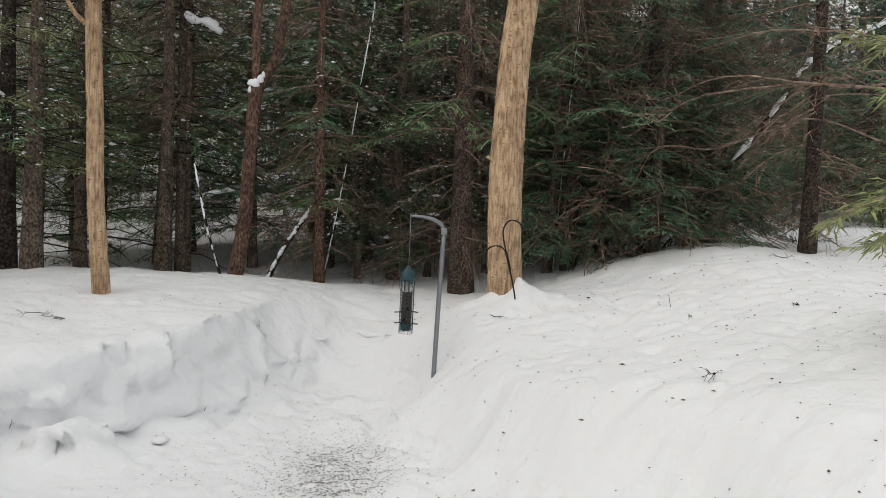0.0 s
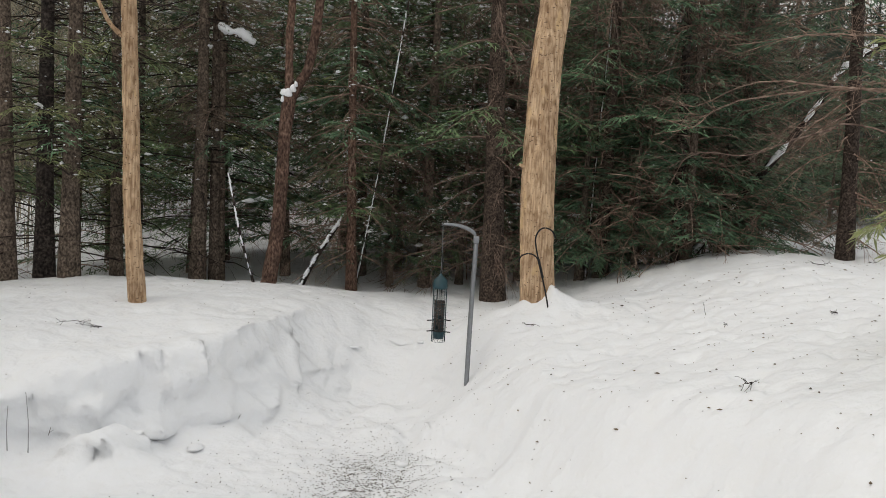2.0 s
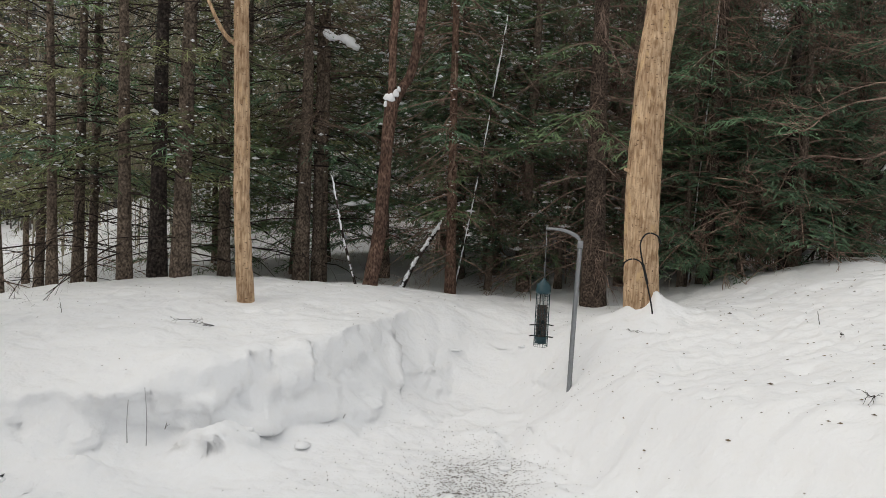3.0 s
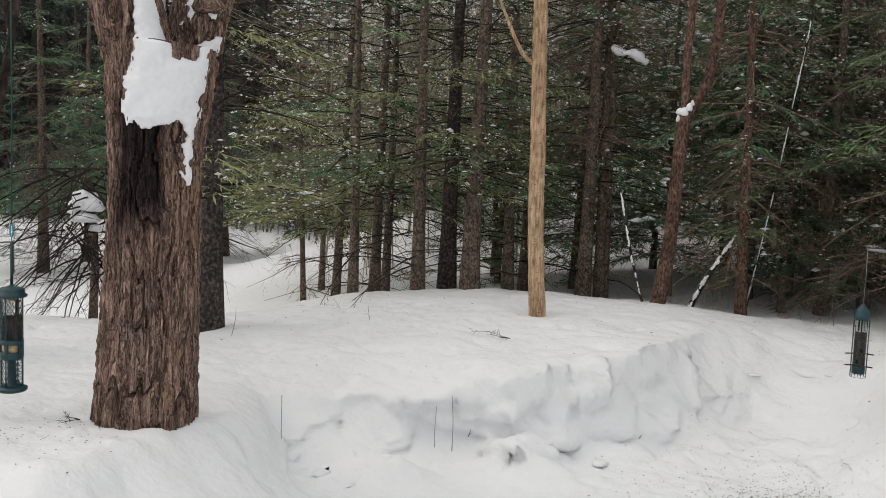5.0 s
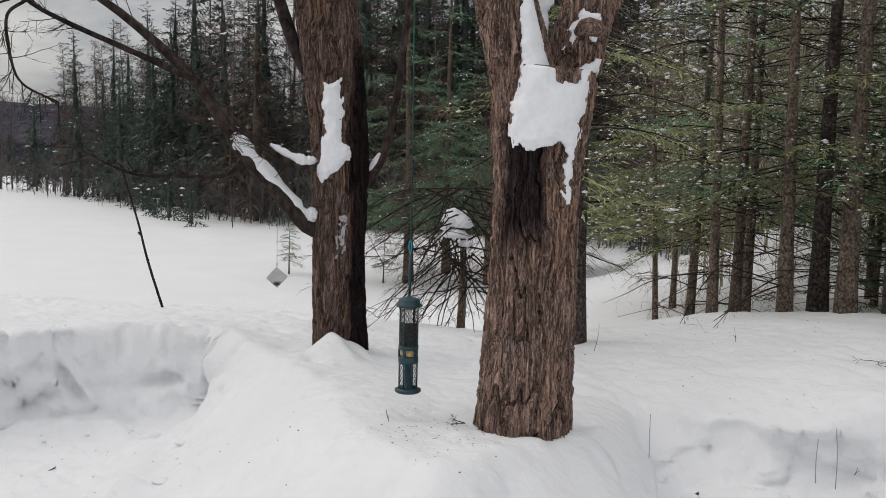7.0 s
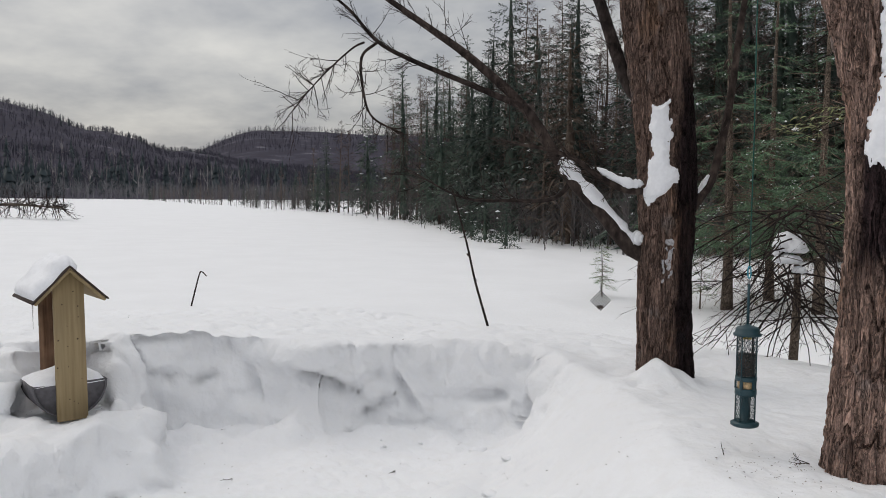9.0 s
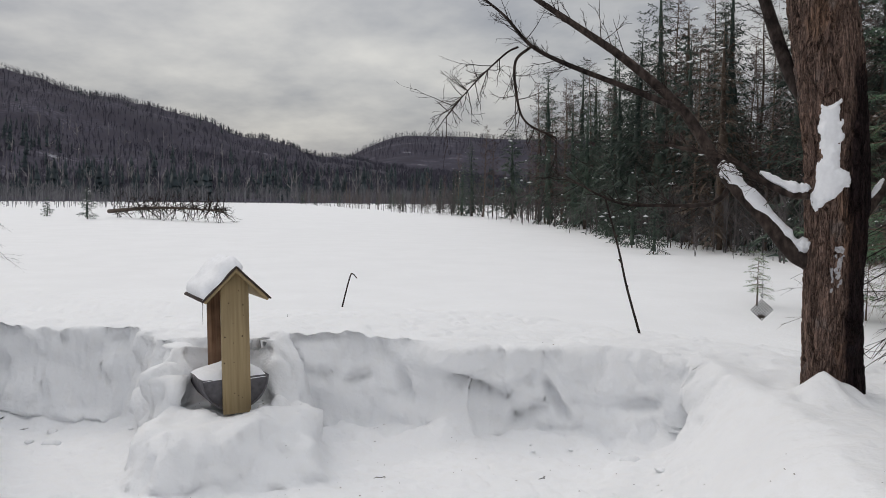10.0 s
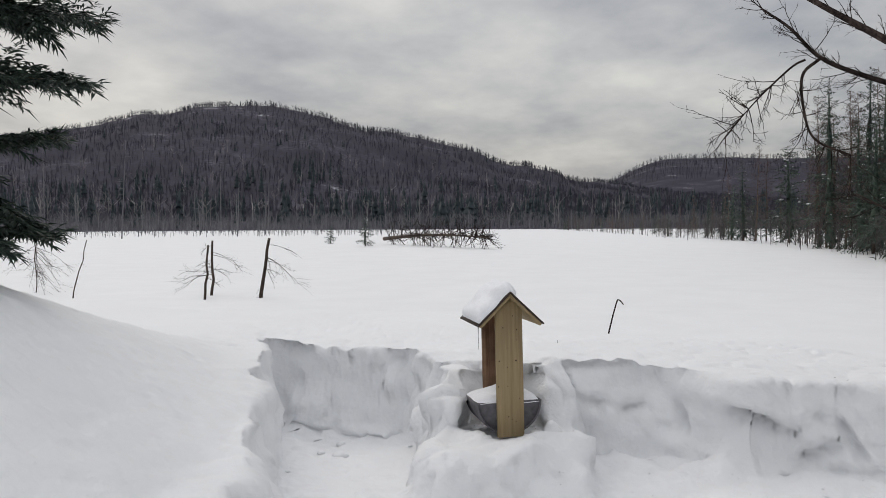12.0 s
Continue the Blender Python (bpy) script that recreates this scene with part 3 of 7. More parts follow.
def bare_far_trees(name, px, py, pz, tall, mat, label, blades=9, seed=1, lean=0.05, wide=0.011, fan=0.22):
    """Many small leafless trees: a thin stem and a fan of upright twigs each."""
    r = np.random.default_rng(seed)
    n = len(px)
    base = np.stack([px, py, pz], -1)
    V = []
    w = tall * wide
    for b in range(blades):
        if b == 0:
            a0, a1 = np.zeros(n), np.ones(n)
            off = r.normal(0, lean, (n, 2))
            ww = w * 1.6
        else:
            a0 = r.uniform(0.2, 0.75, n)
            a1 = np.minimum(a0 + r.uniform(0.18 - 0.3 * (fan > 0.3), 0.4, n), 1.02)
            off = r.normal(0, fan, (n, 2))
            ww = w
        p0 = base + np.stack([0 * a0, 0 * a0, a0 * tall], -1)
        p1 = base + np.stack([off[:, 0] * tall, off[:, 1] * tall, a1 * tall], -1)
        side = np.stack([py, -px, 0 * px], -1)
        side = side / (np.linalg.norm(side, axis=1)[:, None] + 1e-9) * ww[:, None]
        V.append(np.stack([p0 - side, p0 + side, p1 + side * 0.25, p1 - side * 0.25], 1))
    V = np.concatenate(V).reshape(-1, 3)
    F = np.arange(len(V)).reshape(-1, 4)
    return tagged(new(name, mesh_from(name, V, F, mat, True)), label, "woods", kind="stuff")


def conifer_far_trees(name, px, py, pz, tall, mat, label, seed=1, tiers=5):
    r = np.random.default_rng(seed)
    V, F, n = [], [], 0
    sides = 6
    for x, y, z, h in zip(px, py, pz, tall):
        wid = h * r.uniform(0.13, 0.26)
        for k in range(tiers):
            z0 = z + h * (0.08 + 0.86 * k / tiers)
            z1 = z + h * min(1.0, 0.08 + 0.86 * (k + 1.7) / tiers)
            rad = wid * (1 - 0.86 * k / tiers)
            a = np.arange(sides) * 2 * math.pi / sides + r.random() * 6
            q = r.uniform(0.55, 1.25, sides) * rad
            V.append(np.concatenate([np.stack([x + q * np.cos(a), y + q * np.sin(a), z0 - r.uniform(0, 0.08, sides) * h], -1), [[x + r.normal() * 0.02 * h, y, z1]]]))
            F += [[n + s, n + (s + 1) % sides, n + sides] for s in range(sides)]
            n += sides + 1
    return tagged(new(name, mesh_from(name, np.concatenate(V), F, mat, True)), label, "woods", kind="stuff")


def polar(n, r0, r1, a0, a1, seed, power=1.0):
    g = np.random.default_rng(seed)
    r, a = r0 + (r1 - r0) * g.random(n) ** power, g.uniform(a0, a1, n)
    return r, a, -r * np.sin(np.radians(a)), r * np.cos(np.radians(a)), g


def far_woods():
    r, a, x, y, g = polar(21000, 290, 900, 72, 150, 5)
    bare_far_trees("hillside_woods", x, y, hill_height(r, a) - 0.3, g.uniform(2.5, 5.5, len(r)), WOODS_BARE, "leafless purple-brown hillside woods with blue haze in the colour", 8, 6, wide=0.015, fan=0.2)
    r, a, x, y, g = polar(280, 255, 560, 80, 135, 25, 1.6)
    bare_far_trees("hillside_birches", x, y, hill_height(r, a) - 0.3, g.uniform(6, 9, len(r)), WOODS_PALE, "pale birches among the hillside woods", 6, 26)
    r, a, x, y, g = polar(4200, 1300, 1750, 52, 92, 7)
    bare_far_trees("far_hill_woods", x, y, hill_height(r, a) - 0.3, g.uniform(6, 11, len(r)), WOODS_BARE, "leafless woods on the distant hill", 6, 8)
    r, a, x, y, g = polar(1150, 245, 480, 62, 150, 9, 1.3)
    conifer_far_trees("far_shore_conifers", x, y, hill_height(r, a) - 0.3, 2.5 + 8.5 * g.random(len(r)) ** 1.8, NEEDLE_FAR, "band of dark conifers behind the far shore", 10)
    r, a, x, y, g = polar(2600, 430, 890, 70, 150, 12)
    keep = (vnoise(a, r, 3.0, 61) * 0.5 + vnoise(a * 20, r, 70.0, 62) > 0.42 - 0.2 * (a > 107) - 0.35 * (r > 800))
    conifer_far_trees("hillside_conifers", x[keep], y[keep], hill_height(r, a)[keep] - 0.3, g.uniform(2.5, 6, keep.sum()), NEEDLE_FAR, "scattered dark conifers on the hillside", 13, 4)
    r, a, x, y, g = polar(2600, 214, 250, 62, 150, 15, 1.2)
    bare_far_trees("far_shore_saplings", x, y, np.full(len(r), LAKE), g.uniform(1.5, 5.0, len(r)), WOODS_GREY, "pale grey leafless saplings along the far shore", 8, 16)
    r, a, x, y, g = polar(760, 140, 214, 96, 128, 18)
    bare_far_trees("lake_reeds", x, y, np.full(len(r), LAKE), g.uniform(0.6, 2.6, len(r)), WOODS_GREY, "thin dead stems standing in the frozen marsh", 5, 19)


far_woods()

# ---------------------------------------------------------------- trees
UP = np.array([0.0, 0.0, 1.0])


def blades(P, D, length, width, r, droop=0.0):
    """Flat pointed needle sprays: base points, directions, lengths."""
    n = len(P)
    D = D / (np.linalg.norm(D, axis=1)[:, None] + 1e-9)
    side = np.cross(D, r.normal(0, 0.45, (n, 3)) + UP)
    side = side / (np.linalg.norm(side, axis=1)[:, None] + 1e-9)
    L, W = np.asarray(length)[:, None], np.asarray(width)[:, None]
    tip = P + D * L - UP * droop * L
    mid = P + D * L * 0.45
    return np.stack([P, mid + side * W, tip, mid - side * W], 1).reshape(-1, 3)


def bough(p0, d0, length, r, step2, step3, droop, fat=1.0):
    """A conifer branch: its bent axis and the sprays on it."""
    n = 9
    u = np.linspace(0, 1, n)
    axis = p0 + np.outer(u * length, d0) - np.outer(droop * length * u ** 2, UP) + np.outer(0.12 * length * np.clip(u - 0.6, 0, 1) ** 2, UP)
    out = []
    m = max(3, int(length * 0.85 / step2))
    uu = 0.15 + 0.85 * (np.arange(m) + r.random(m) * 0.6) / m
    for sgn in (-1, 1):
        P = np.stack([np.interp(uu, u, axis[:, k]) for k in range(3)], -1)
        sidev = np.cross(d0, UP) * sgn
        sidev = sidev / (np.linalg.norm(sidev) + 1e-9)
        D = 0.75 * sidev + 0.65 * d0 + r.normal(0, 0.18, (m, 3)) - 0.15 * UP
        L2 = length * 0.42 * (1.05 - uu) ** 0.75 * r.uniform(0.6, 1.2, m) + 0.06
        out.append(blades(P, D, L2, 0.004 * fat + L2 * 0.010, r, 0.15))
        Dn = D / np.linalg.norm(D, axis=1)[:, None]
        for s2 in (-1, 1):
            for k in range(1, int(max(L2) / step3) + 1):
                keep = L2 > k * step3 * 0.9
                if not keep.any():
                    continue
                Q = P[keep] + Dn[keep] * (k * step3)
                D3 = Dn[keep] + s2 * np.cross(Dn[keep], UP) * 0.9 + r.normal(0, 0.3, (keep.sum(), 3))
                out.append(blades(Q, D3, r.uniform(0.05, 0.1, keep.sum()) * fat, np.full(keep.sum(), 0.0065 * fat), r, 0.2))
    tipd = np.tile(d0, (4, 1)) + r.normal(0, 0.3, (4, 3))
    out.append(blades(np.tile(axis[-1], (4, 1)), tipd, np.full(4, 0.1 * fat), np.full(4, 0.008 * fat), r))
    return axis, np.concatenate(out)


def conifer(name, label, seed, tall, girth, live_from, spread, boughs, dead=20, needle=None, bark=None, step2=0.085, step3=0.055, fat=1.0, snow=14, low_dense=1.6, tilt=0.0, thin=False, dead_top=3.5, heap=1.0):
    """A spruce or fir: trunk, dead lower branches, crown of needle sprays, clinging snow."""
    r = np.random.default_rng(seed)
    tree = empty(name, (0, 0, 0), label, "tree")
    zz = np.linspace(-0.3, tall, 16)
    bend = np.stack([0.03 * np.sin(zz * 0.6 + seed) + tilt * zz, 0.03 * np.cos(zz * 0.5 + seed), zz], -1)
    bend[:, :2] -= np.array([np.interp(0, zz, bend[:, 0]), np.interp(0, zz, bend[:, 1])])
    rad = girth * (1 - 0.93 * np.clip(zz / tall, 0, 1)) * (1 + 0.35 * np.exp(-np.clip(zz, 0, 9) * 5))
    Geo().tube(bend, rad, 12).part("trunk", bark or BARK, tree)
    at = lambda z: np.array([np.interp(z, zz, bend[:, 0]), np.interp(z, zz, bend[:, 1]), z])
    sprays, wood, caps = [], Geo(), Geo()
    size = heap * (1.25 if tall < 6 else 0.95)
    for k in range(boughs):
        u = ((k + r.random()) / boughs) ** low_dense
        z = live_from + (tall - live_from) * u * 0.97
        L = max(0.18, spread * (1 - u * 0.9) * r.uniform(0.65, 1.15))
        a = k * 2.4 + r.random()
        d0 = np.array([math.cos(a), math.sin(a), r.uniform(-0.15, 0.25)])
        d0 /= np.linalg.norm(d0)
        axis, sp = bough(at(z), d0, L, r, step2, step3, r.uniform(0.1, 0.38), fat)
        sprays.append(sp)
        wood.tube(axis[::2], np.linspace(0.011, 0.003, len(axis[::2])) * (0.6 + L * 0.4), 3, False)
        if snow and r.random() < snow / boughs:
            for _ in range(17):
                q = axis[r.integers(2, 9)] + r.normal(0, 0.11, 3) * (1, 1, 0.5)
                caps.fleck(q, r.uniform(0.005, 0.016) * size * (1.9 if r.random() < 0.1 else 1.0), r)
    for k in range(dead):
        z = r.uniform(0.25, min(dead_top, tall * 0.8))
        L = spread * (r.uniform(0.4, 1.3) if thin else r.uniform(0.25, 0.75))
        a = r.random() * 6.3
        d0 = np.array([math.cos(a), math.sin(a), r.uniform(-0.15, 0.3) if thin else r.uniform(-0.5, 0.2)])
        u = np.linspace(0, 1, 6)
        ax = at(z) + np.outer(u * L, d0) - np.outer(0.25 * L * u ** 2, UP) + np.cumsum(r.normal(0, 0.012, (6, 3)), 0)
        wood.tube(ax, np.linspace(0.009, 0.002, 6), 3, False)
        m = int((14 + L * 26) * (0.4 if thin else 1))
        w = r.uniform(0.12, 1, m)
        P = np.stack([np.interp(w, u, ax[:, c]) for c in range(3)], -1)
        D = d0 * 0.8 + r.normal(0, 0.6, (m, 3))
        L2 = r.uniform(0.06, 0.34, m)
        V = np.concatenate([blades(P, D, L2, np.full(m, 0.0019), r, 0.15), blades(P + D / np.linalg.norm(D, axis=1)[:, None] * (L2 * 0.5)[:, None], D + r.normal(0, 0.8, (m, 3)), L2 * 0.6, np.full(m, 0.0014), r, 0.1)])
        wood.add(V, np.arange(len(V)).reshape(-1, 4).tolist())
    if sprays:
        V = np.concatenate(sprays)
        tagged(part_mesh("crown", mesh_from("crown", V, np.arange(len(V)).reshape(-1, 4), needle or NEEDLE, True), tree), kind="stuff")
    tagged(wood.part("branchwork", TWIG_DARK if thin else TWIG, tree), kind="stuff")
    if caps.n:
        tagged(caps.part("snow_clumps", SNOW_CLUMP, tree), kind="stuff")
    return tree


def place_copies(kinds, spots, r, group):
    """Copies of a few model trees at places with turns and sizes; each model is used first itself."""
    used = set()
    spots = [(x, y, i if i < len(kinds) else k, s) for i, (x, y, k, s) in enumerate(spots)]
    for x, y, k, s in spots:
        m = pose(x, y, on_ground(x, y) - 0.05, r.uniform(-2, 2), r.uniform(-2, 2), r.uniform(0, 360)) @ Matrix.Scale(s, 4)
        src = kinds[k % len(kinds)]
        if k % len(kinds) not in used:
            used.add(k % len(kinds))
            src.matrix_basis = m
            tagged(src, group=group)
        else:
            t = copy_thing(src, m)
            t.matrix_basis = m
            tagged(t, group=group)


def forest():
    g = np.random.default_rng(77)
    tall = [conifer("spruce_tree", "tall dark green spruce with dead twigs low down", 101, 6.6, 0.088, 1.3, 1.4, 38, 30, snow=30, low_dense=2.0),
            conifer("spruce_tree", "tall dark spruce with bare lower trunk", 102, 6.9, 0.092, 2.2, 1.35, 32, 30, snow=26, bark=BARK_BLACK, low_dense=2.0),
            conifer("spruce_tree", "brown-trunked spruce with thin grey dead branches", 103, 6.6, 0.082, 2.4, 1.3, 26, 38, snow=22, low_dense=1.9, dead_top=4.5),
            conifer("spruce_tree", "dark green spruce with drooping boughs", 104, 6.2, 0.078, 0.9, 1.55, 40, 22, snow=34, low_dense=1.8)]
    young = [conifer("fir_tree", "young green fir dusted with snow", 111, 4.2, 0.05, 0.35, 1.15, 44, 8, NEEDLE_FIR, snow=34, low_dense=1.1),
             conifer("fir_tree", "young dark fir with snow on its boughs", 112, 5.0, 0.06, 0.5, 1.3, 46, 14, NEEDLE, snow=36, low_dense=1.1),
             conifer("fir_tree", "small green fir in the undergrowth", 113, 3.2, 0.04, 0.25, 1.0, 36, 6, NEEDLE_FIR, snow=26, low_dense=1.1)]
    spots = []
    for _ in range(4000):
        a, d = radians(g.uniform(-38, 66)), 9.6 + 20 * g.random() ** 1.4
        x, y = -d * math.sin(a), d * math.cos(a)
        if inside_by(np.array([x]), np.array([y]), CREST)[0] > -0.7 or math.degrees(a) > 29 - 0.3 * (d - 10):
            continue
        if any((x - p) ** 2 + (y - q) ** 2 < (0.9 + 0.05 * d) ** 2 for p, q, *_ in spots):
            continue
        if math.degrees(a) > 9 or math.degrees(a) > 1 and g.random() < 0.45 or math.degrees(a) < -14.5 and d < 17:
            continue
        spots.append((x, y, int(g.integers(0, 4)), g.uniform(0.8, 1.15)))
        if len(spots) >= 40:
            break
    # big spruces on the ice edge behind the maples
    for k in range(5):
        a, d = radians(41 + 2.7 * k + g.uniform(-0.7, 0.7)), g.uniform(20, 25)
        spots.append((-d * math.sin(a), d * math.cos(a), (0, 3)[k % 2], g.uniform(1.2, 1.4)))
    # no snow lies on the sheltered side
    bare = [conifer("spruce_tree", "tall dark green spruce without snow", 105, 6.6, 0.088, 1.2, 1.5, 36, 60, snow=5, low_dense=1.8, fat=1.15),
            conifer("spruce_tree", "dark spruce with bare lower trunk and grey dead twigs", 106, 6.9, 0.09, 2.2, 1.35, 26, 110, snow=5, low_dense=1.8, dead_top=4.5),
            conifer("spruce_tree", "dense green spruce with drooping boughs", 107, 6.2, 0.075, 0.6, 1.7, 40, 40, snow=5, low_dense=1.6, fat=1.25)]
    shady = [p for p in spots if not 3 <= math.degrees(math.atan2(-p[0], p[1])) < 40]
    place_copies(bare, shady, g, "spruces of the woods")
    place_copies(tall, [p for p in spots if p not in shady], g, "spruces of the woods")
    low = []
    for _ in range(4000):
        a, d = radians(g.uniform(-34, 64)), 8.8 + 14 * g.random() ** 1.2
        x, y = -d * math.sin(a), d * math.cos(a)
        if inside_by(np.array([x]), np.array([y]), CREST)[0] > -0.9 or math.degrees(a) > 33 - 0.25 * (d - 10):
            continue
        if any((x - p) ** 2 + (y - q) ** 2 < 1.0 for p, q, *_ in low):
            continue
        if math.degrees(a) > 8 and g.random() < 0.8 or math.degrees(a) < -14.5 and d < 18:
            continue
        low.append((x, y, int(g.integers(0, 3)), g.uniform(0.6, 1.1)))
        if len(low) >= 40:
            break
    low += [(0.55, 8.75, 0, 0.8), (1.05, 8.6, 1, 0.75), (1.55, 8.75, 2, 1.0), (1.95, 9.1, 1, 0.8), (0.85, 9.4, 0, 0.9), (2.3, 9.6, 2, 0.9), (-0.65, 9.3, 0, 0.75), (-1.35, 9.1, 1, 0.6)]
    plain_young = [conifer("fir_tree", "young green fir without snow", 117, 4.2, 0.05, 0.35, 1.25, 50, 10, NEEDLE, snow=0, low_dense=1.1, fat=1.2),
                   conifer("fir_tree", "small dark green fir in the undergrowth", 118, 3.4, 0.04, 0.25, 1.1, 42, 10, NEEDLE, snow=0, low_dense=1.1, fat=1.2)]
    shady = [p for p in low if math.degrees(math.atan2(-p[0], p[1])) < 2]
    place_copies(plain_young, shady, g, "young firs of the woods")
    place_copies(young, [p for p in low if p not in shady], g, "young firs of the woods")
    olive = [conifer("fir_tree", "olive-green young fir speckled with snow behind the trunks", 115, 4.6, 0.04, 1.15, 1.4, 50, 9, NEEDLE_OLIVE, BARK, 0.1, 0.062, 1.2, 44, 1.15),
             conifer("fir_tree", "pale olive fir thinning out behind the trunks", 116, 4.2, 0.035, 1.1, 1.2, 40, 12, NEEDLE_OLIVE, BARK, 0.1, 0.065, 1.15, 36, 1.15)]
    back = []
    for _ in range(2000):
        a, d = radians(g.uniform(3, 34)), g.uniform(10.5, 19)
        x, y = -d * math.sin(a), d * math.cos(a)
        if math.degrees(a) > 36 - 0.5 * (d - 8) or any((x - p) ** 2 + (y - q) ** 2 < 2.6 for p, q, *_ in back):
            continue
        back.append((x, y, len(back), g.uniform(0.8, 1.35)))
        if len(back) >= 10:
            break
    back += [(-4.7, 9.9, 0, 0.9), (-5.9, 9.2, 1, 1.1), (-7.2, 9.4, 1, 1.2), (-3.6, 10.6, 1, 1.0), (-7.9, 10.8, 0, 1.1)]
    place_copies(olive, back, g, "olive firs behind the trunks")
    # dark firs dusted with snow between the forked tree and the tan trunks
    mid = [conifer("fir_tree", "dark green fir with snow-dusted boughs among the trunks", 119, 5.6, 0.06, 0.55, 1.35, 64, 10, NEEDLE, snow=64, low_dense=1.05, fat=1.25, heap=1.7),
           conifer("fir_tree", "deep green fir with low sweeping boughs", 120, 6.2, 0.065, 0.7, 1.5, 70, 12, NEEDLE_FIR, snow=70, low_dense=1.05, fat=1.2, heap=1.7)]
    place_copies(mid, [(-2.55, 9.5, 0, 0.85), (-1.75, 9.6, 1, 0.95), (-1.1, 9.9, 0, 1.0), (-3.6, 9.5, 1, 0.8), (-2.2, 10.9, 0, 1.1), (-1.3, 11.3, 1, 1.1), (-0.3, 10.6, 0, 1.0)], g, "dark firs among the trunks")
    # pale brush and saplings between the trunks
    a, d = np.radians(g.uniform(-2, 36, 620)), 13 + 26 * g.random(620)
    x, y = -d * np.sin(a), d * np.cos(a)
    bare_far_trees("woodland_saplings", x, y, ground(x, y) - 0.1, g.uniform(1.2, 7.5, 620), WOODS_OLIVE, "pale olive-grey leafless saplings between the trunks", 24, 78, wide=0.0016, fan=0.42)
    a, d = np.radians(g.uniform(-14, 4, 500)), 9.5 + 10 * g.random(500)
    x, y = -d * np.sin(a), d * np.cos(a)
    bare_far_trees("woodland_saplings", x, y, ground(x, y) - 0.1, g.uniform(1.0, 4.5, 500), TWIG, "thin brown leafless saplings under the spruces", 22, 79, wide=0.0012, fan=0.45)


forest()


def shore_conifer(label, seed, tall, spread, needle, boughs=95):
    """A conifer seen from afar: broad sprays, many boughs."""
    r = np.random.default_rng(seed)
    tree = empty("shore_conifer", (0, 0, 0), label, "tree")
    zz = np.linspace(-0.3, tall, 8)
    Geo().tube(np.stack([0 * zz, 0 * zz, zz], -1), 0.012 * tall * (1 - 0.95 * np.clip(zz / tall, 0, 1)), 7).part("trunk", BARK, tree)
    out, caps = [], Geo()
    for k in range(boughs):
        u = (k + r.random()) / boughs
        z = tall * (0.06 + 0.93 * u)
        L = spread * (1.02 - u) ** 0.75 * r.uniform(0.4, 1.2) + 0.15
        a = k * 2.4 + r.random()
        d0 = np.array([math.cos(a), math.sin(a), r.uniform(-0.6, 0.3) + 0.6 * u])
        side = np.array([-math.sin(a), math.cos(a), 0])
        m = 12
        t = np.linspace(0.15, 1, m)
        Q = np.array([0, 0, z]) + np.outer(t * L, d0) - np.outer(0.2 * L * t ** 2, UP)
        for sgn in (-1, 1):
            D = np.tile(d0 * 0.8, (m, 1)) + sgn * side * 0.8 + r.normal(0, 0.42, (m, 3))
            out.append(blades(Q, D, L * 0.45 * (1.15 - t * 0.75) * r.uniform(0.7, 1.2, m), 0.014 + 0.014 * L * np.ones(m), r, 0.3))
        out.append(blades(Q[-2:], np.tile(d0, (2, 1)), np.full(2, 0.25 * L), np.full(2, 0.03), r, 0.1))
        if r.random() < 0.2:
            caps.fleck(Q[r.integers(2, m)] + UP * 0.03, r.uniform(0.04, 0.11), r)
    core = Geo()
    for k in range(11):
        u = k / 11
        rad = spread * 0.2 * (1.02 - u) ** 0.9
        a = np.arange(9) * 2 * math.pi / 9 + r.random() * 3
        q = rad * r.uniform(0.35, 1.25, 9)
        z0 = tall * (0.09 + 0.86 * u) - r.uniform(0, 0.05, 9) * tall
        core.add(np.concatenate([np.stack([q * np.cos(a), q * np.sin(a), z0], -1), [[0, 0, tall * min(1, 0.09 + 0.86 * (u + 0.17))]]]), [[i, (i + 1) % 9, 9] for i in range(9)])
    V = np.concatenate(out)
    core.add(V, np.arange(len(V)).reshape(-1, 4).tolist())
    tagged(core.part("crown", needle, tree, flat=True), kind="stuff")
    tagged(caps.part("snow_clumps", SNOW_CLUMP, tree), kind="stuff")
    return tree


LARCH = bark_material("larch_twig_bark", (0.06, 0.046, 0.047), (0.13, 0.104, 0.104), (0.22, 0.185, 0.185), 20.0, 1.0)


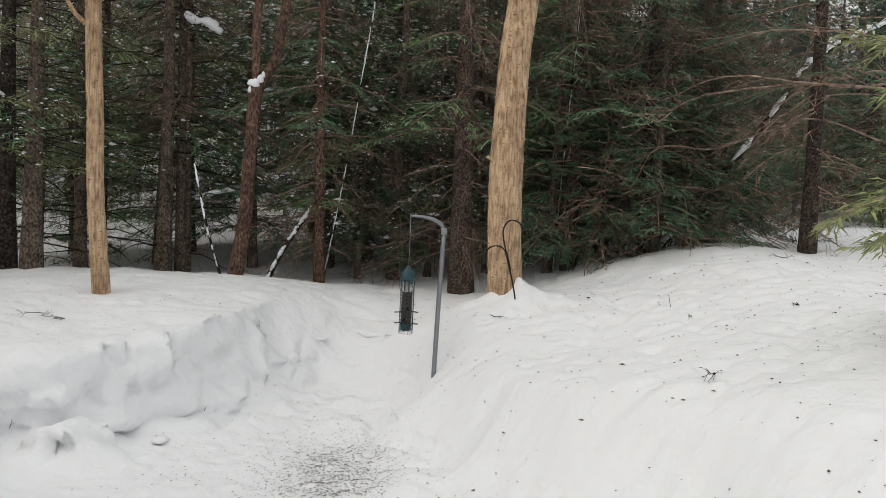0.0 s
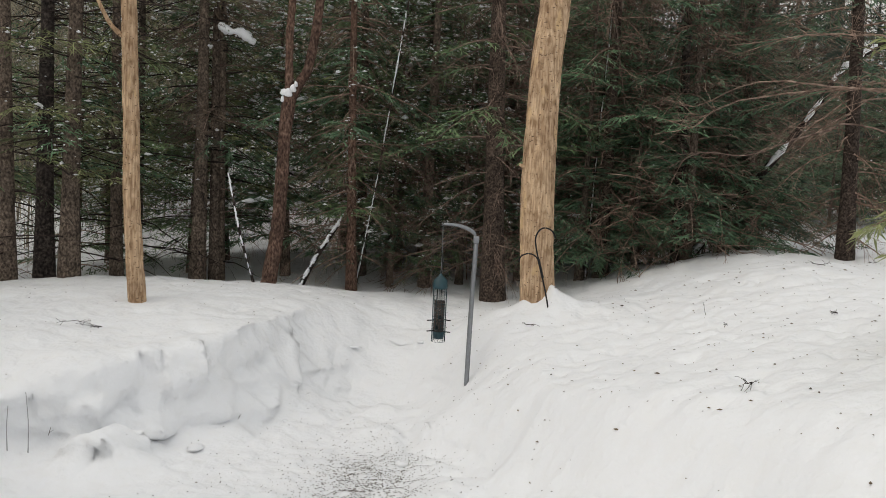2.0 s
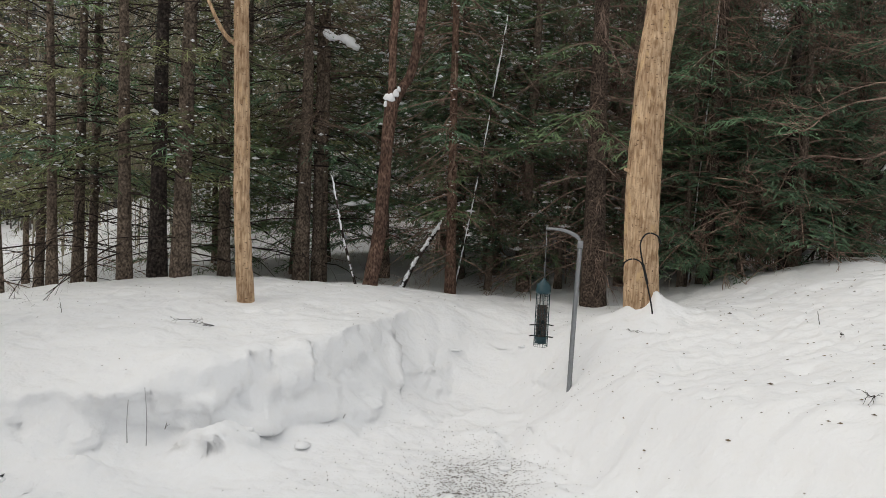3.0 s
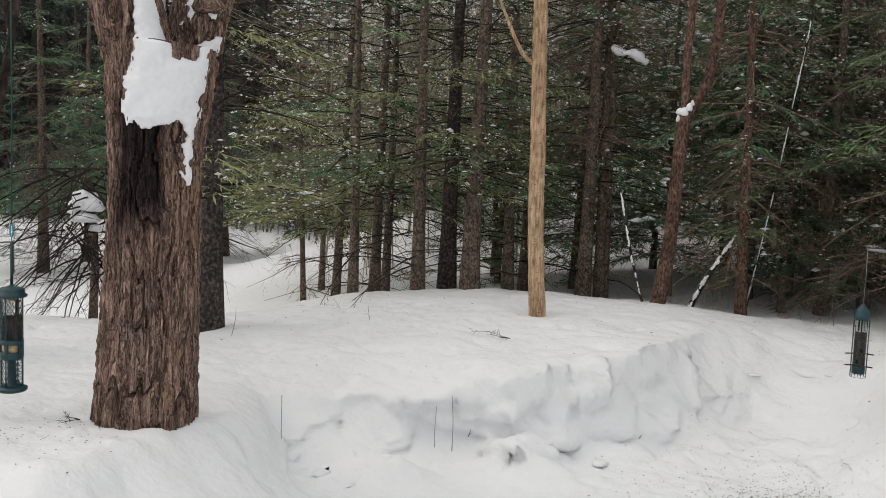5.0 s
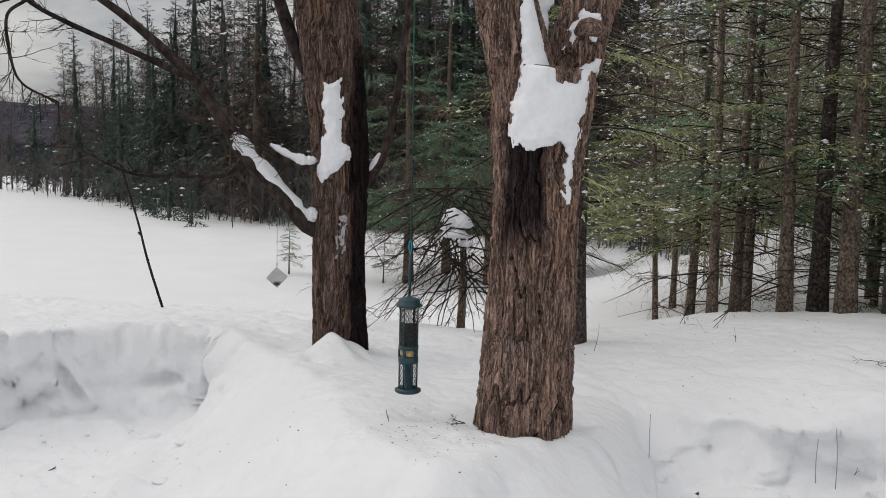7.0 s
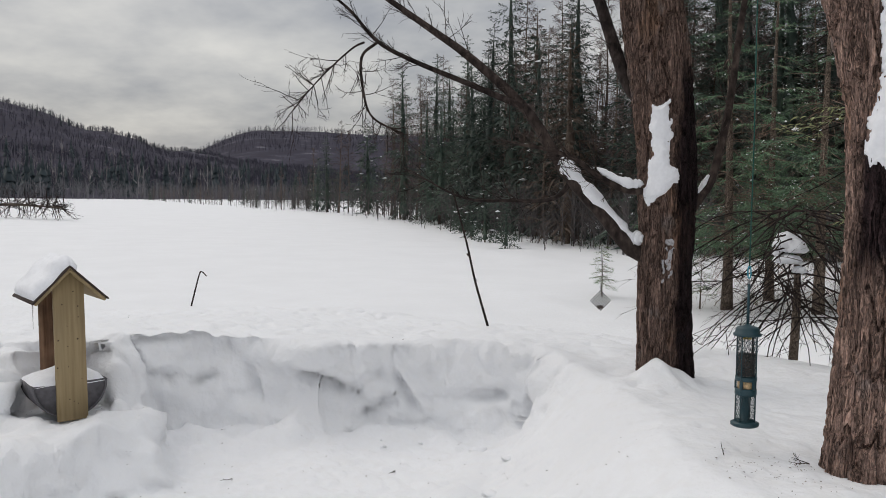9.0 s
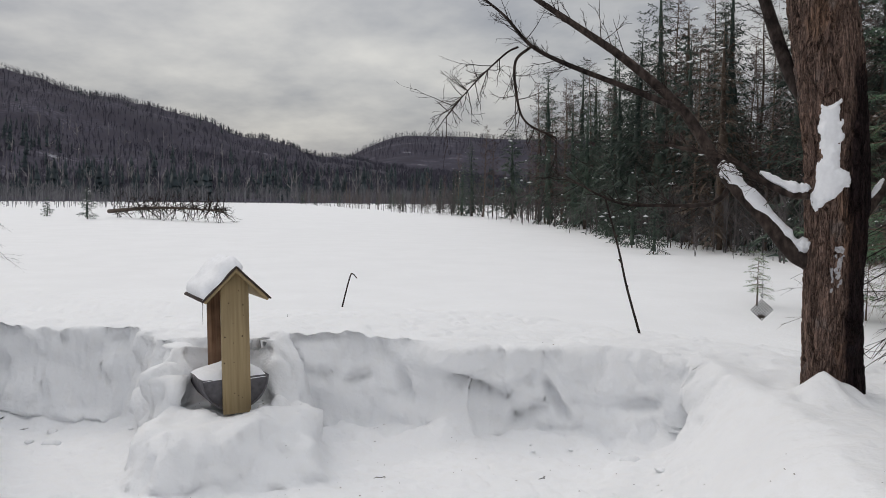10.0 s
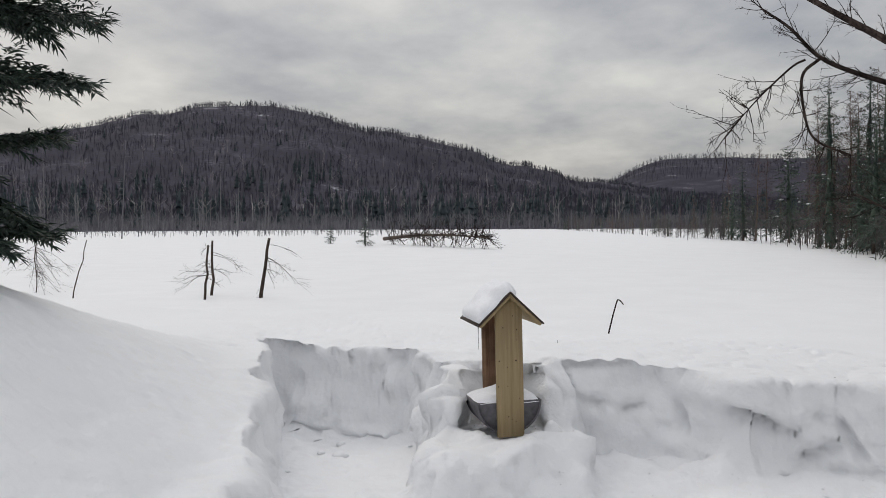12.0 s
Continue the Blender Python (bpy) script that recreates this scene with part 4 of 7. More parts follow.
def bare_larch(label, seed, tall):
    r = np.random.default_rng(seed)
    tree = empty("leafless_larch", (0, 0, 0), label, "tree")
    zz = np.linspace(-0.3, tall, 10)
    Geo().tube(np.stack([0.06 * np.sin(zz), 0.05 * np.cos(zz * 0.8), zz], -1), 0.010 * tall * (1 - 0.93 * np.clip(zz / tall, 0, 1)), 6).part("trunk", BARK, tree)
    g = Geo()
    for k in range(120):
        u = (k + r.random()) / 120
        z = tall * (0.12 + 0.87 * u)
        L = 2.0 * (1.05 - u) ** 0.6 * r.uniform(0.4, 1.1)
        a = r.random() * 6.3
        d = np.array([math.cos(a), math.sin(a), r.uniform(0.0, 0.6)])
        p0 = np.array([0, 0, z])
        p2 = p0 + d * L
        g.tube(np.array([p0, (p0 + p2) / 2 - UP * 0.06 * L, p2]), [0.022, 0.014, 0.005], 3, False)
        Q = p0 + np.outer(r.uniform(0.2, 1, 16), p2 - p0)
        V = blades(Q, d + r.normal(0, 0.7, (16, 3)), np.full(16, 0.15 + 0.4 * L), np.full(16, 0.010), r, 0.1)
        g.add(V, np.arange(len(V)).reshape(-1, 4).tolist())
    tagged(g.part("branchwork", LARCH, tree), kind="stuff")
    return tree


def shore_woods():
    """Trees along the shore that runs out towards the far side of the lake, and behind the near woods."""
    g = np.random.default_rng(5)
    far = [shore_conifer("tall dark conifer at the lake's edge", 121, 15, 2.9, NEEDLE_SHORE, 140),
           shore_conifer("narrow dark spruce at the lake's edge", 122, 13, 2.4, NEEDLE_SHORE, 125),
           shore_conifer("brownish conifer with thinning needles at the lake's edge", 123, 12, 2.5, NEEDLE_BROWN, 110),
           shore_conifer("small dense spruce at the lake's edge", 124, 6, 1.6, NEEDLE_SHORE),
           bare_larch("tall leafless larch at the lake's edge", 125, 13)]
    line = [(-215, 14), (-128, 23), (-88, 28), (-60, 25), (-43, 22), (-33, 23), (-25, 27), (-18, 27), (-9, 22)]
    spots = []
    for _ in range(3000):
        k = int(g.choice(8, p=[0.07, 0.11, 0.24, 0.24, 0.12, 0.09, 0.07, 0.06]))
        t = g.random()
        (x0, y0), (x1, y1) = line[k], line[k + 1]
        dep = 24 * g.random() ** 1.9
        x, y = x0 + (x1 - x0) * t, y0 + (y1 - y0) * t + dep
        if any((x - p) ** 2 + (y - q) ** 2 < 3.2 for p, q, *_ in spots):
            continue
        want = np.interp(x, [-210, -130, -110, -95, -80, -60, -10], [3.5, 5, 7, 11.5, 15.5, 16.5, 16])
        kind = int(g.choice([0, 1, 2, 3, 4], p=[0.2, 0.14, 0.08, 0.1, 0.48] if x > -42 else [0.13, 0.1, 0.06, 0.1, 0.61])) if x > -105 else int(g.choice([1, 3, 4], p=[0.2, 0.2, 0.6]))
        spots.append((x, y, kind, want / (15, 13, 12, 8, 13)[kind] * g.uniform(0.6, 1.05)))
        if len(spots) >= 275:
            break
    for _ in range(900):
        a, d = radians(g.uniform(-42, 36)), g.uniform(22, 55)
        x, y = -d * math.sin(a), d * math.cos(a)
        left = math.degrees(a) > 2
        if left and g.random() < 0.8:
            continue
        if any((x - p) ** 2 + (y - q) ** 2 < 5 for p, q, *_ in spots) or (left and d < 26):
            continue
        spots.append((x, y, 4 if left and g.random() < 0.9 else int(g.integers(0, 2)), g.uniform(0.55, 0.9)))
        if len(spots) >= 335:
            break
    for k in range(26):
        a, d = radians(g.uniform(38, 58)), g.uniform(37, 50)
        spots.append((-d * math.sin(a), d * math.cos(a), int(g.choice([0, 1, 1, 4])), g.uniform(1.0, 1.3)))
    place_copies(far, spots, g, "conifers along the shore")
    r = np.random.default_rng(44)
    k = r.integers(0, len(line) - 1, 900)
    t = r.random(900)
    L = np.array(line, float)
    x, y = L[k, 0] + (L[k + 1, 0] - L[k, 0]) * t, L[k, 1] + (L[k + 1, 1] - L[k, 1]) * t + r.normal(0.5, 1.6, 900)
    bare_far_trees("shore_thicket", x, y, np.full(900, LAKE), r.uniform(0.8, 3.6, 900), THICKET, "grey-brown leafless thicket along the near shore", 14, 45, wide=0.006, fan=0.28)


shore_woods()


# ---------------------------------------------------------------- trunks that stand out
def trunk_mesh(geo, ctrl, radii, rows, sides, rough, seed, tallness=6.0, furrow=False):
    """A trunk with ridged bark: a bent tube whose skin is moved in and out."""
    c = path_points(ctrl, rows)
    rr = np.interp(np.linspace(0, 1, len(c)), np.linspace(0, 1, len(radii)), radii)
    tan = np.gradient(c, axis=0); tan /= np.linalg.norm(tan, axis=1)[:, None]
    a = np.cross(tan, [0.0, 1.0, 0.0]); a /= np.linalg.norm(a, axis=1)[:, None]
    b = np.cross(tan, a)
    ang = np.arange(sides) * 2 * math.pi / sides
    run = np.concatenate([[0], np.cumsum(np.linalg.norm(np.diff(c, axis=0), axis=1))])
    A, H = np.meshgrid(ang, run)
    R = rr[:, None] * np.ones_like(A)
    per = np.minimum(A, 2 * math.pi - A)
    arc = per * rr.mean()
    lump = vnoise(np.cos(A) * 1.1 + 5, np.sin(A) * 1.1 + H * 1.3, 0.7, seed + 7)
    if furrow:
        # long plates that part and join, split by deep fissures, each plate flaking
        drift = arc + 0.03 * vnoise(arc, H, 0.22, seed + 1)
        net = vnoise(drift * 6.2, H, 0.25, seed) + 0.4 * vnoise(drift * 5.0, H, 0.1, seed + 2)
        plate = smooth(0.0, 0.2, np.abs(net))
        flake = vnoise(drift * 3, H * 1.2, 0.045, seed + 4)
        ridge = 1.5 * plate - 1.0 + 0.3 * smooth(-0.1, 0.1, flake) + 0.25 * vnoise(arc * 2, H, 0.03, seed + 5)
    else:
        ridge = 1 - 2 * np.abs(fbm(arc * tallness / 2, H * 1.0, 0.11, seed, 3))
    R = R * (1 + 0.05 * lump) + rough * ridge
    V = c[:, None] + R[..., None] * (np.cos(A)[..., None] * a[:, None] + np.sin(A)[..., None] * b[:, None])
    faces = []
    n = len(c)
    for k in range(n - 1):
        for s in range(sides):
            t = (s + 1) % sides
            faces.append([k * sides + s, k * sides + t, (k + 1) * sides + t, (k + 1) * sides + s])
    faces.append([(n - 1) * sides + s for s in range(sides)])
    geo.add(V.reshape(-1, 3), faces)
    return c, rr, a, b


def twigs(geo, start, way, length, r, depth=2, rad=0.012, droop=0.0, n=7):
    """A bare branch that splits into finer and finer twigs."""
    u = np.linspace(0, 1, 7)
    w = np.asarray(way, float) / np.linalg.norm(way)
    ax = np.asarray(start, float) + np.outer(u * length, w) + np.cumsum(r.normal(0, 0.025 * length, (7, 3)), 0) * u[:, None] - np.outer(droop * length * u ** 2, UP)
    geo.tube(ax, np.linspace(rad, rad * 0.35, 7), 5 if rad > 0.008 else 3, False)
    if depth:
        for k in range(n):
            t = r.uniform(0.25, 1.0)
            p = np.array([np.interp(t, u, ax[:, c]) for c in range(3)])
            twigs(geo, p, w + r.normal(0, 0.55, 3), length * r.uniform(0.25, 0.5), r, depth - 1, max(rad * 0.45, 0.0016), droop * 0.5, max(2, n - 2))


TAN, tn, tl, tb = material("barkless_tan_wood", 0.85, spec=0.2)
t_a = noise_node(tn, tl, 70.0, 6, (1, 1, 0.1))
t_b = noise_node(tn, tl, 5.0, 5)
t_c = noise_node(tn, tl, 60.0, 4, (0.75, 0.75, 1.5))
t_d = noise_node(tn, tl, 26.0, 5, (1, 1, 0.45))
t_e = noise_node(tn, tl, 11.0, 4, (1, 1, 0.35))
t_col = ramp(tn, tl, t_a.outputs["Fac"], [(0.3, (0.3, 0.195, 0.12)), (0.5, (0.5, 0.355, 0.23)), (0.68, (0.64, 0.485, 0.335))]).outputs[0]
t_col = blend(tn, tl, 1.0, t_col, ramp(tn, tl, t_b.outputs["Fac"], [(0.35, (0.78, 0.74, 0.72)), (0.6, (1.06, 1.04, 1.02))]).outputs[0], "MULTIPLY")
t_col = blend(tn, tl, 1.0, t_col, ramp(tn, tl, t_d.outputs["Fac"], [(0.34, (0.62, 0.56, 0.5)), (0.5, (1.0, 1.0, 1.0)), (0.7, (1.12, 1.1, 1.06))]).outputs[0], "MULTIPLY")
t_col = blend(tn, tl, ramp(tn, tl, t_e.outputs["Fac"], [(0.63, (0, 0, 0)), (0.67, (0.7, 0.7, 0.7))]).outputs[0], t_col, (0.62, 0.43, 0.24))
t_col = blend(tn, tl, ramp(tn, tl, t_c.outputs["Fac"], [(0.335, (1, 1, 1)), (0.37, (0, 0, 0))]).outputs[0], t_col, (0.15, 0.095, 0.06))
tl.new(t_col, tb.inputs["Base Color"])
t_u = bump(tn, tl, tb, t_c.outputs["Fac"], 0.8, 0.008)
bump(tn, tl, tb, t_d.outputs["Fac"], 0.8, 0.012, t_u)


def plaster(name, tubes, centre, to_eye, right, outline, thick, mat, parent, seed, label="", step=0.006, rag=0.014):
    """Something stuck flat on one side of a trunk: tubes are lists of (x, y, z, radius); the outline is in metres to the right and up."""
    sv, hv = [p[0] for p in outline], [p[1] for p in outline]
    S, H = np.meshgrid(np.arange(min(sv) - 0.03, max(sv) + 0.03, step), np.arange(min(hv) - 0.03, max(hv) + 0.03, step))
    d = inside_by(S, H, list(outline)) + rag * fbm(S, H, 0.05, seed, 3)
    depth = np.full(S.shape, -0.06)
    for tube in tubes:
        q = np.array(tube)
        z = q[:, 2]
        px, py, pr = (np.interp(H, z, q[:, k]) for k in (0, 1, 3))
        cs = (px - centre[0]) * right[0] + (py - centre[1]) * right[1]
        cd = (px - centre[0]) * to_eye[0] + (py - centre[1]) * to_eye[1]
        inn = pr ** 2 - (S - cs) ** 2
        ok = (inn > 0) & (H >= z.min()) & (H <= z.max())
        depth = np.where(ok, np.maximum(depth, cd + np.sqrt(np.maximum(inn, 0))), depth)
    for _ in range(3):
        depth[1:-1, 1:-1] = (depth[1:-1, 1:-1] * 2 + depth[:-2, 1:-1] + depth[2:, 1:-1] + depth[1:-1, :-2] + depth[1:-1, 2:]) / 6
    depth = depth + 0.004 + thick * np.sqrt(np.clip(d / 0.05, 0, 1)) * (1 + 0.3 * vnoise(S, H, 0.08, seed + 3)) - 0.02 * (d < 0.004)
    V = np.stack([centre[0] + S * right[0] + depth * to_eye[0], centre[1] + S * right[1] + depth * to_eye[1], H], -1).reshape(-1, 3)
    n, m = S.shape
    k = np.arange(n * m).reshape(n, m)
    good = d > 0
    keep = good[:-1, :-1] & good[1:, :-1] & good[:-1, 1:] & good[1:, 1:]
    F = np.stack([k[:-1, :-1], k[:-1, 1:], k[1:, 1:], k[1:, :-1]], -1)[keep]
    usedv = np.unique(F)
    back = np.full(n * m, -1)
    back[usedv] = np.arange(len(usedv))
    return part_mesh(name, mesh_from(name, V[usedv] - np.array(parent.location), back[F], mat), parent, label)


def snow_along(pts, radius, up, parent, seed, name="snow", label="strip of snow lying on the limb"):
    """Snow lying along the top of a limb."""
    p = path_points([np.subtract(q, parent.location) for q in pts], 26)
    r = np.random.default_rng(seed)
    u = np.linspace(0, 1, len(p))
    g = Geo()
    g.tube(p + np.outer(np.full(len(p), up), UP), radius * np.sin(np.clip(u * 0.94 + 0.03, 0, 1) * math.pi) ** 0.4 * (1 + 0.16 * r.normal(size=len(p))), 10)
    return g.part(name, SNOW_CLUMP, parent, label)


def tan_trunk(ctrl, radii, label, seed, stubs=()):
    t = empty("bare_tan_tree", ctrl[0], label, "tree")
    g = Geo()
    trunk_mesh(g, [tuple(np.subtract(p, ctrl[0])) for p in ctrl], radii, 90, 40, 0.004, seed, 9)
    g.part("trunk", TAN, t)
    for pts, rad in stubs:
        g = Geo()
        q = path_points([np.subtract(p, ctrl[0]) for p in pts], 10)
        g.tube(q, np.linspace(rad, rad * 0.5, len(q)), 8)
        g.part("branch_stub", TAN, t, "broken grey-tan branch stub")
    return t


tan_trunk([(0.12, 6.45, 0.55), (0.12, 6.45, 0.79), (0.09, 6.45, 1.32), (0.08, 6.45, 1.84), (0.09, 6.5, 2.52), (0.13, 6.55, 2.92), (0.17, 6.6, 3.6), (0.2, 6.6, 6.5)],
          [0.135, 0.125, 0.118, 0.115, 0.11, 0.105, 0.09, 0.06], "thick barkless tan tree trunk pocked with small holes", 3, [([(0.0, 6.42, 1.78), (-0.06, 6.38, 1.8)], 0.02)])
tan_trunk([(-2.80, 6.31, 0.5), (-2.80, 6.31, 0.68), (-2.84, 6.29, 1.37), (-2.85, 6.28, 1.97), (-2.87, 6.27, 2.75), (-2.88, 6.27, 3.4), (-2.9, 6.2, 6.2)],
          [0.07, 0.064, 0.058, 0.055, 0.052, 0.048, 0.03], "slender barkless tan tree trunk in the snow", 5, [([(-2.86, 6.27, 2.55), (-3.0, 6.22, 2.68), (-3.2, 6.2, 3.1)], 0.022), ([(-2.84, 6.28, 1.75), (-2.80, 6.22, 1.78)], 0.016)])


def maple_near():
    ctrl = [(-3.60, 3.09, 0.1), (-3.61, 3.09, 0.42), (-3.59, 3.11, 1.17), (-3.58, 3.12, 1.73), (-3.57, 3.13, 2.05), (-3.56, 3.14, 2.3)]
    t = empty("maple_tree", ctrl[0], "old maple with furrowed brown bark and snow packed in its fork", "tree")
    loc = lambda pts: [tuple(np.subtract(p, ctrl[0])) for p in pts]
    g = Geo()
    trunk_mesh(g, loc(ctrl), [0.27, 0.235, 0.2, 0.2, 0.225, 0.23], 300, 220, 0.027, 13, furrow=True)
    g.part("trunk", BARK_MAPLE, t)
    g = Geo()
    trunk_mesh(g, loc([(-3.57, 3.08, 1.95), (-3.62, 3.02, 2.3), (-3.66, 2.95, 2.6), (-3.7, 2.85, 3.1), (-3.9, 2.7, 5.5)]), [0.14, 0.15, 0.14, 0.13, 0.07], 260, 130, 0.02, 17, furrow=True)
    g.part("limb", BARK_MAPLE, t)
    g = Geo()
    trunk_mesh(g, loc([(-3.55, 3.18, 1.95), (-3.51, 3.27, 2.3), (-3.48, 3.34, 2.6), (-3.44, 3.5, 3.05), (-3.3, 3.9, 5.4)]), [0.13, 0.13, 0.12, 0.11, 0.06], 260, 130, 0.02, 19, furrow=True)
    g.part("limb", BARK_MAPLE, t)
    tubes = [[(-3.6, 3.09, 0.4, 0.235), (-3.59, 3.11, 1.17, 0.2), (-3.58, 3.12, 1.73, 0.2), (-3.57, 3.13, 2.05, 0.225), (-3.56, 3.14, 2.3, 0.23)],
             [(-3.57, 3.08, 1.95, 0.14), (-3.62, 3.02, 2.3, 0.15), (-3.66, 2.95, 2.6, 0.14), (-3.7, 2.85, 3.1, 0.13)],
             [(-3.55, 3.18, 1.95, 0.13), (-3.51, 3.27, 2.3, 0.13), (-3.48, 3.34, 2.6, 0.12), (-3.44, 3.5, 3.05, 0.11)]]
    eye, right = (0.694, -0.72), (0.72, 0.694)
    c = (-3.58, 3.12)
    plaster("fork_snow", tubes, c, eye, right, [(-0.10, 2.95), (-0.124, 2.51), (-0.102, 2.36), (-0.116, 2.2), (-0.152, 2.08), (-0.138, 1.9), (0.039, 1.91), (0.096, 1.94), (0.12, 1.9), (0.174, 1.85), (0.209, 2.03), (0.273, 2.27), (0.322, 2.38), (0.266, 2.37), (0.188, 2.3), (0.166, 2.24), (0.07, 2.24), (0.046, 2.39), (0.046, 2.95)], 0.05, SNOW_CLUMP, t, 5, "thick white snow packed in the fork")
    plaster("snow_patch", tubes, c, eye, right, [(0.13, 1.9), (0.11, 1.74), (0.14, 1.62), (0.165, 1.68), (0.175, 1.86)], 0.042, SNOW_CLUMP, t, 6, "thin streak of snow on bark", rag=0.025)
    plaster("snow_patch", tubes, c, eye, right, [(0.181, 2.6), (0.308, 2.6), (0.30, 2.52), (0.258, 2.44), (0.2, 2.46), (0.11, 2.41)], 0.042, SNOW_CLUMP, t, 7, "small patch of snow on bark", rag=0.022)
    knot = Geo()
    knot.clump((0.235 * right[0] + 0.11 * eye[0] + 0.01, 0.235 * right[1] + 0.11 * eye[1] + 0.03, 2.38), 0.085, 0.085, 0.07, np.random.default_rng(2), 12)
    knot.part("burl", BARK_MAPLE, t, "round healed burl")
    # the limb from which the green feeder hangs
    g = Geo()
    q = path_points(loc([(-3.68, 2.9, 2.95), (-3.85, 2.8, 3.2), (-4.05, 2.67, 3.3), (-4.5, 2.4, 3.6)]), 20)
    g.tube(q, np.linspace(0.045, 0.02, len(q)), 9)
    g.part("limb", TWIG_DARK, t)
    return t


maple_near()


def maple_far():
    ctrl = [(-5.98, 3.60, 0.1), (-5.99, 3.62, 0.47), (-6.0, 3.61, 1.14), (-6.0, 3.62, 1.55), (-6.01, 3.6, 2.17), (-6.05, 3.54, 2.77), (-6.09, 3.49, 3.18), (-6.12, 3.44, 3.7), (-6.2, 3.4, 6.0)]
    t = empty("maple_tree", ctrl[0], "dark maple with long bare limbs and snow on its bark", "tree")
    loc = lambda pts: [tuple(np.subtract(p, ctrl[0])) for p in pts]
    g = Geo()
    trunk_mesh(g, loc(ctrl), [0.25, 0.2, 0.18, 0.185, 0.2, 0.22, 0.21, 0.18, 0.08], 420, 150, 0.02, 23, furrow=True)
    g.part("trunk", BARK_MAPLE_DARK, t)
    limbs = [([(-6.03, 3.52, 1.35), (-6.09, 3.38, 1.38), (-6.21, 3.19, 1.65), (-6.39, 2.99, 1.94), (-6.62, 2.78, 2.4), (-6.94, 2.47, 2.8), (-7.15, 2.23, 3.03), (-7.37, 1.93, 3.29), (-7.61, 1.49, 3.65)], [0.075, 0.07, 0.062, 0.055, 0.048, 0.04, 0.034, 0.028, 0.02]),
             ([(-6.62, 2.76, 2.42), (-6.87, 2.39, 2.61), (-7.12, 2.04, 2.79), (-7.21, 1.79, 2.93), (-7.27, 1.6, 3.15), (-7.32, 1.42, 3.3)], [0.032, 0.026, 0.022, 0.018, 0.014, 0.01]),
             ([(-7.21, 1.79, 2.92), (-7.15, 1.65, 2.79), (-7.14, 1.66, 2.54), (-7.12, 1.73, 2.34), (-7.05, 1.95, 2.22)], [0.014, 0.013, 0.012, 0.01, 0.009]),
             ([(-7.24, 1.7, 2.92), (-7.27, 1.61, 2.87), (-7.22, 1.4, 2.68), (-7.26, 1.27, 2.53), (-7.29, 1.15, 2.38)], [0.01, 0.009, 0.007, 0.005, 0.003]),
             ([(-6.01, 3.5, 1.81), (-6.03, 3.28, 1.81), (-6.1, 3.08, 1.91), (-6.17, 2.88, 2.05), (-6.5, 2.6, 2.15)], [0.035, 0.03, 0.026, 0.02, 0.012]),
             ([(-6.35, 3.03, 1.88), (-6.48, 2.94, 1.74), (-6.72, 2.71, 1.72), (-6.97, 2.41, 1.74), (-7.3, 2.1, 1.95)], [0.024, 0.02, 0.016, 0.012, 0.006]),
             ([(-5.97, 3.7, 1.55), (-5.98, 3.89, 1.76), (-6.0, 4.02, 1.93), (-6.1, 4.23, 2.44), (-6.21, 4.4, 3.02), (-6.24, 4.52, 3.6)], [0.045, 0.04, 0.036, 0.034, 0.03, 0.024]),
             ([(-6.08, 3.5, 2.4), (-6.22, 3.39, 2.62), (-6.5, 3.32, 3.24), (-6.66, 3.25, 3.8)], [0.07, 0.06, 0.05, 0.04])]
    r = np.random.default_rng(8)
    for pts, rad in limbs:
        g = Geo()
        p = path_points(loc(pts), 28)
        g.tube(p, 0.85 * np.interp(np.linspace(0, 1, len(p)), np.linspace(0, 1, len(rad)), rad), 10)
        for k in range(30):
            q = p[r.integers(len(p) // 3, len(p))]
            w = p[-1] - p[0]
            twigs(g, q, w / np.linalg.norm(w) + r.normal(0, 0.7, 3) + 0.2 * UP, r.uniform(0.1, 0.36), r, 2, 0.0045, -0.12, 4)
        g.part("limb", TWIG_DARK, t)
    tubes = [[(-5.99, 3.62, 0.47, 0.2), (-6.0, 3.61, 1.14, 0.18), (-6.0, 3.62, 1.55, 0.185), (-6.01, 3.6, 2.17, 0.2), (-6.05, 3.54, 2.77, 0.22)]]
    eye, right, c = (0.809, -0.587), (0.587, 0.809), (-6.01, 3.6)
    plaster("trunk_snow", tubes, c, eye, right, [(-0.103, 2.41), (0.02, 2.44), (0.047, 2.23), (0.033, 2.0), (0.1, 1.96), (0.091, 1.86), (-0.003, 1.78), (-0.12, 1.68), (-0.17, 1.8), (-0.125, 1.92), (-0.111, 2.12), (-0.125, 2.29)], 0.045, SNOW_CLUMP, t, 15, "tall streak of snow stuck to the trunk")
    plaster("snow_patch", tubes, c, eye, right, [(0.019, 1.44), (0.083, 1.46), (0.097, 1.2), (0.011, 1.18)], 0.006, FROST_SLIT_GREY, t, 16, "thin grey patch of frost on bark", rag=0.04)
    snow_along([(-6.08, 3.40, 1.40), (-6.21, 3.19, 1.66), (-6.38, 3.0, 1.93), (-6.43, 2.95, 2.0)], 0.054, 0.036, t, 21)
    snow_along([(-6.0, 3.42, 1.83), (-6.03, 3.28, 1.83), (-6.1, 3.08, 1.93)], 0.035, 0.03, t, 22)
    snow_along([(-6.0, 3.42, 1.42), (-6.06, 3.40, 1.42), (-6.1, 3.37, 1.42)], 0.05, 0.04, t, 23)
    snow_along([(-5.98, 3.87, 1.77), (-6.0, 3.98, 1.9)], 0.02, 0.025, t, 24)
    return t


maple_far()


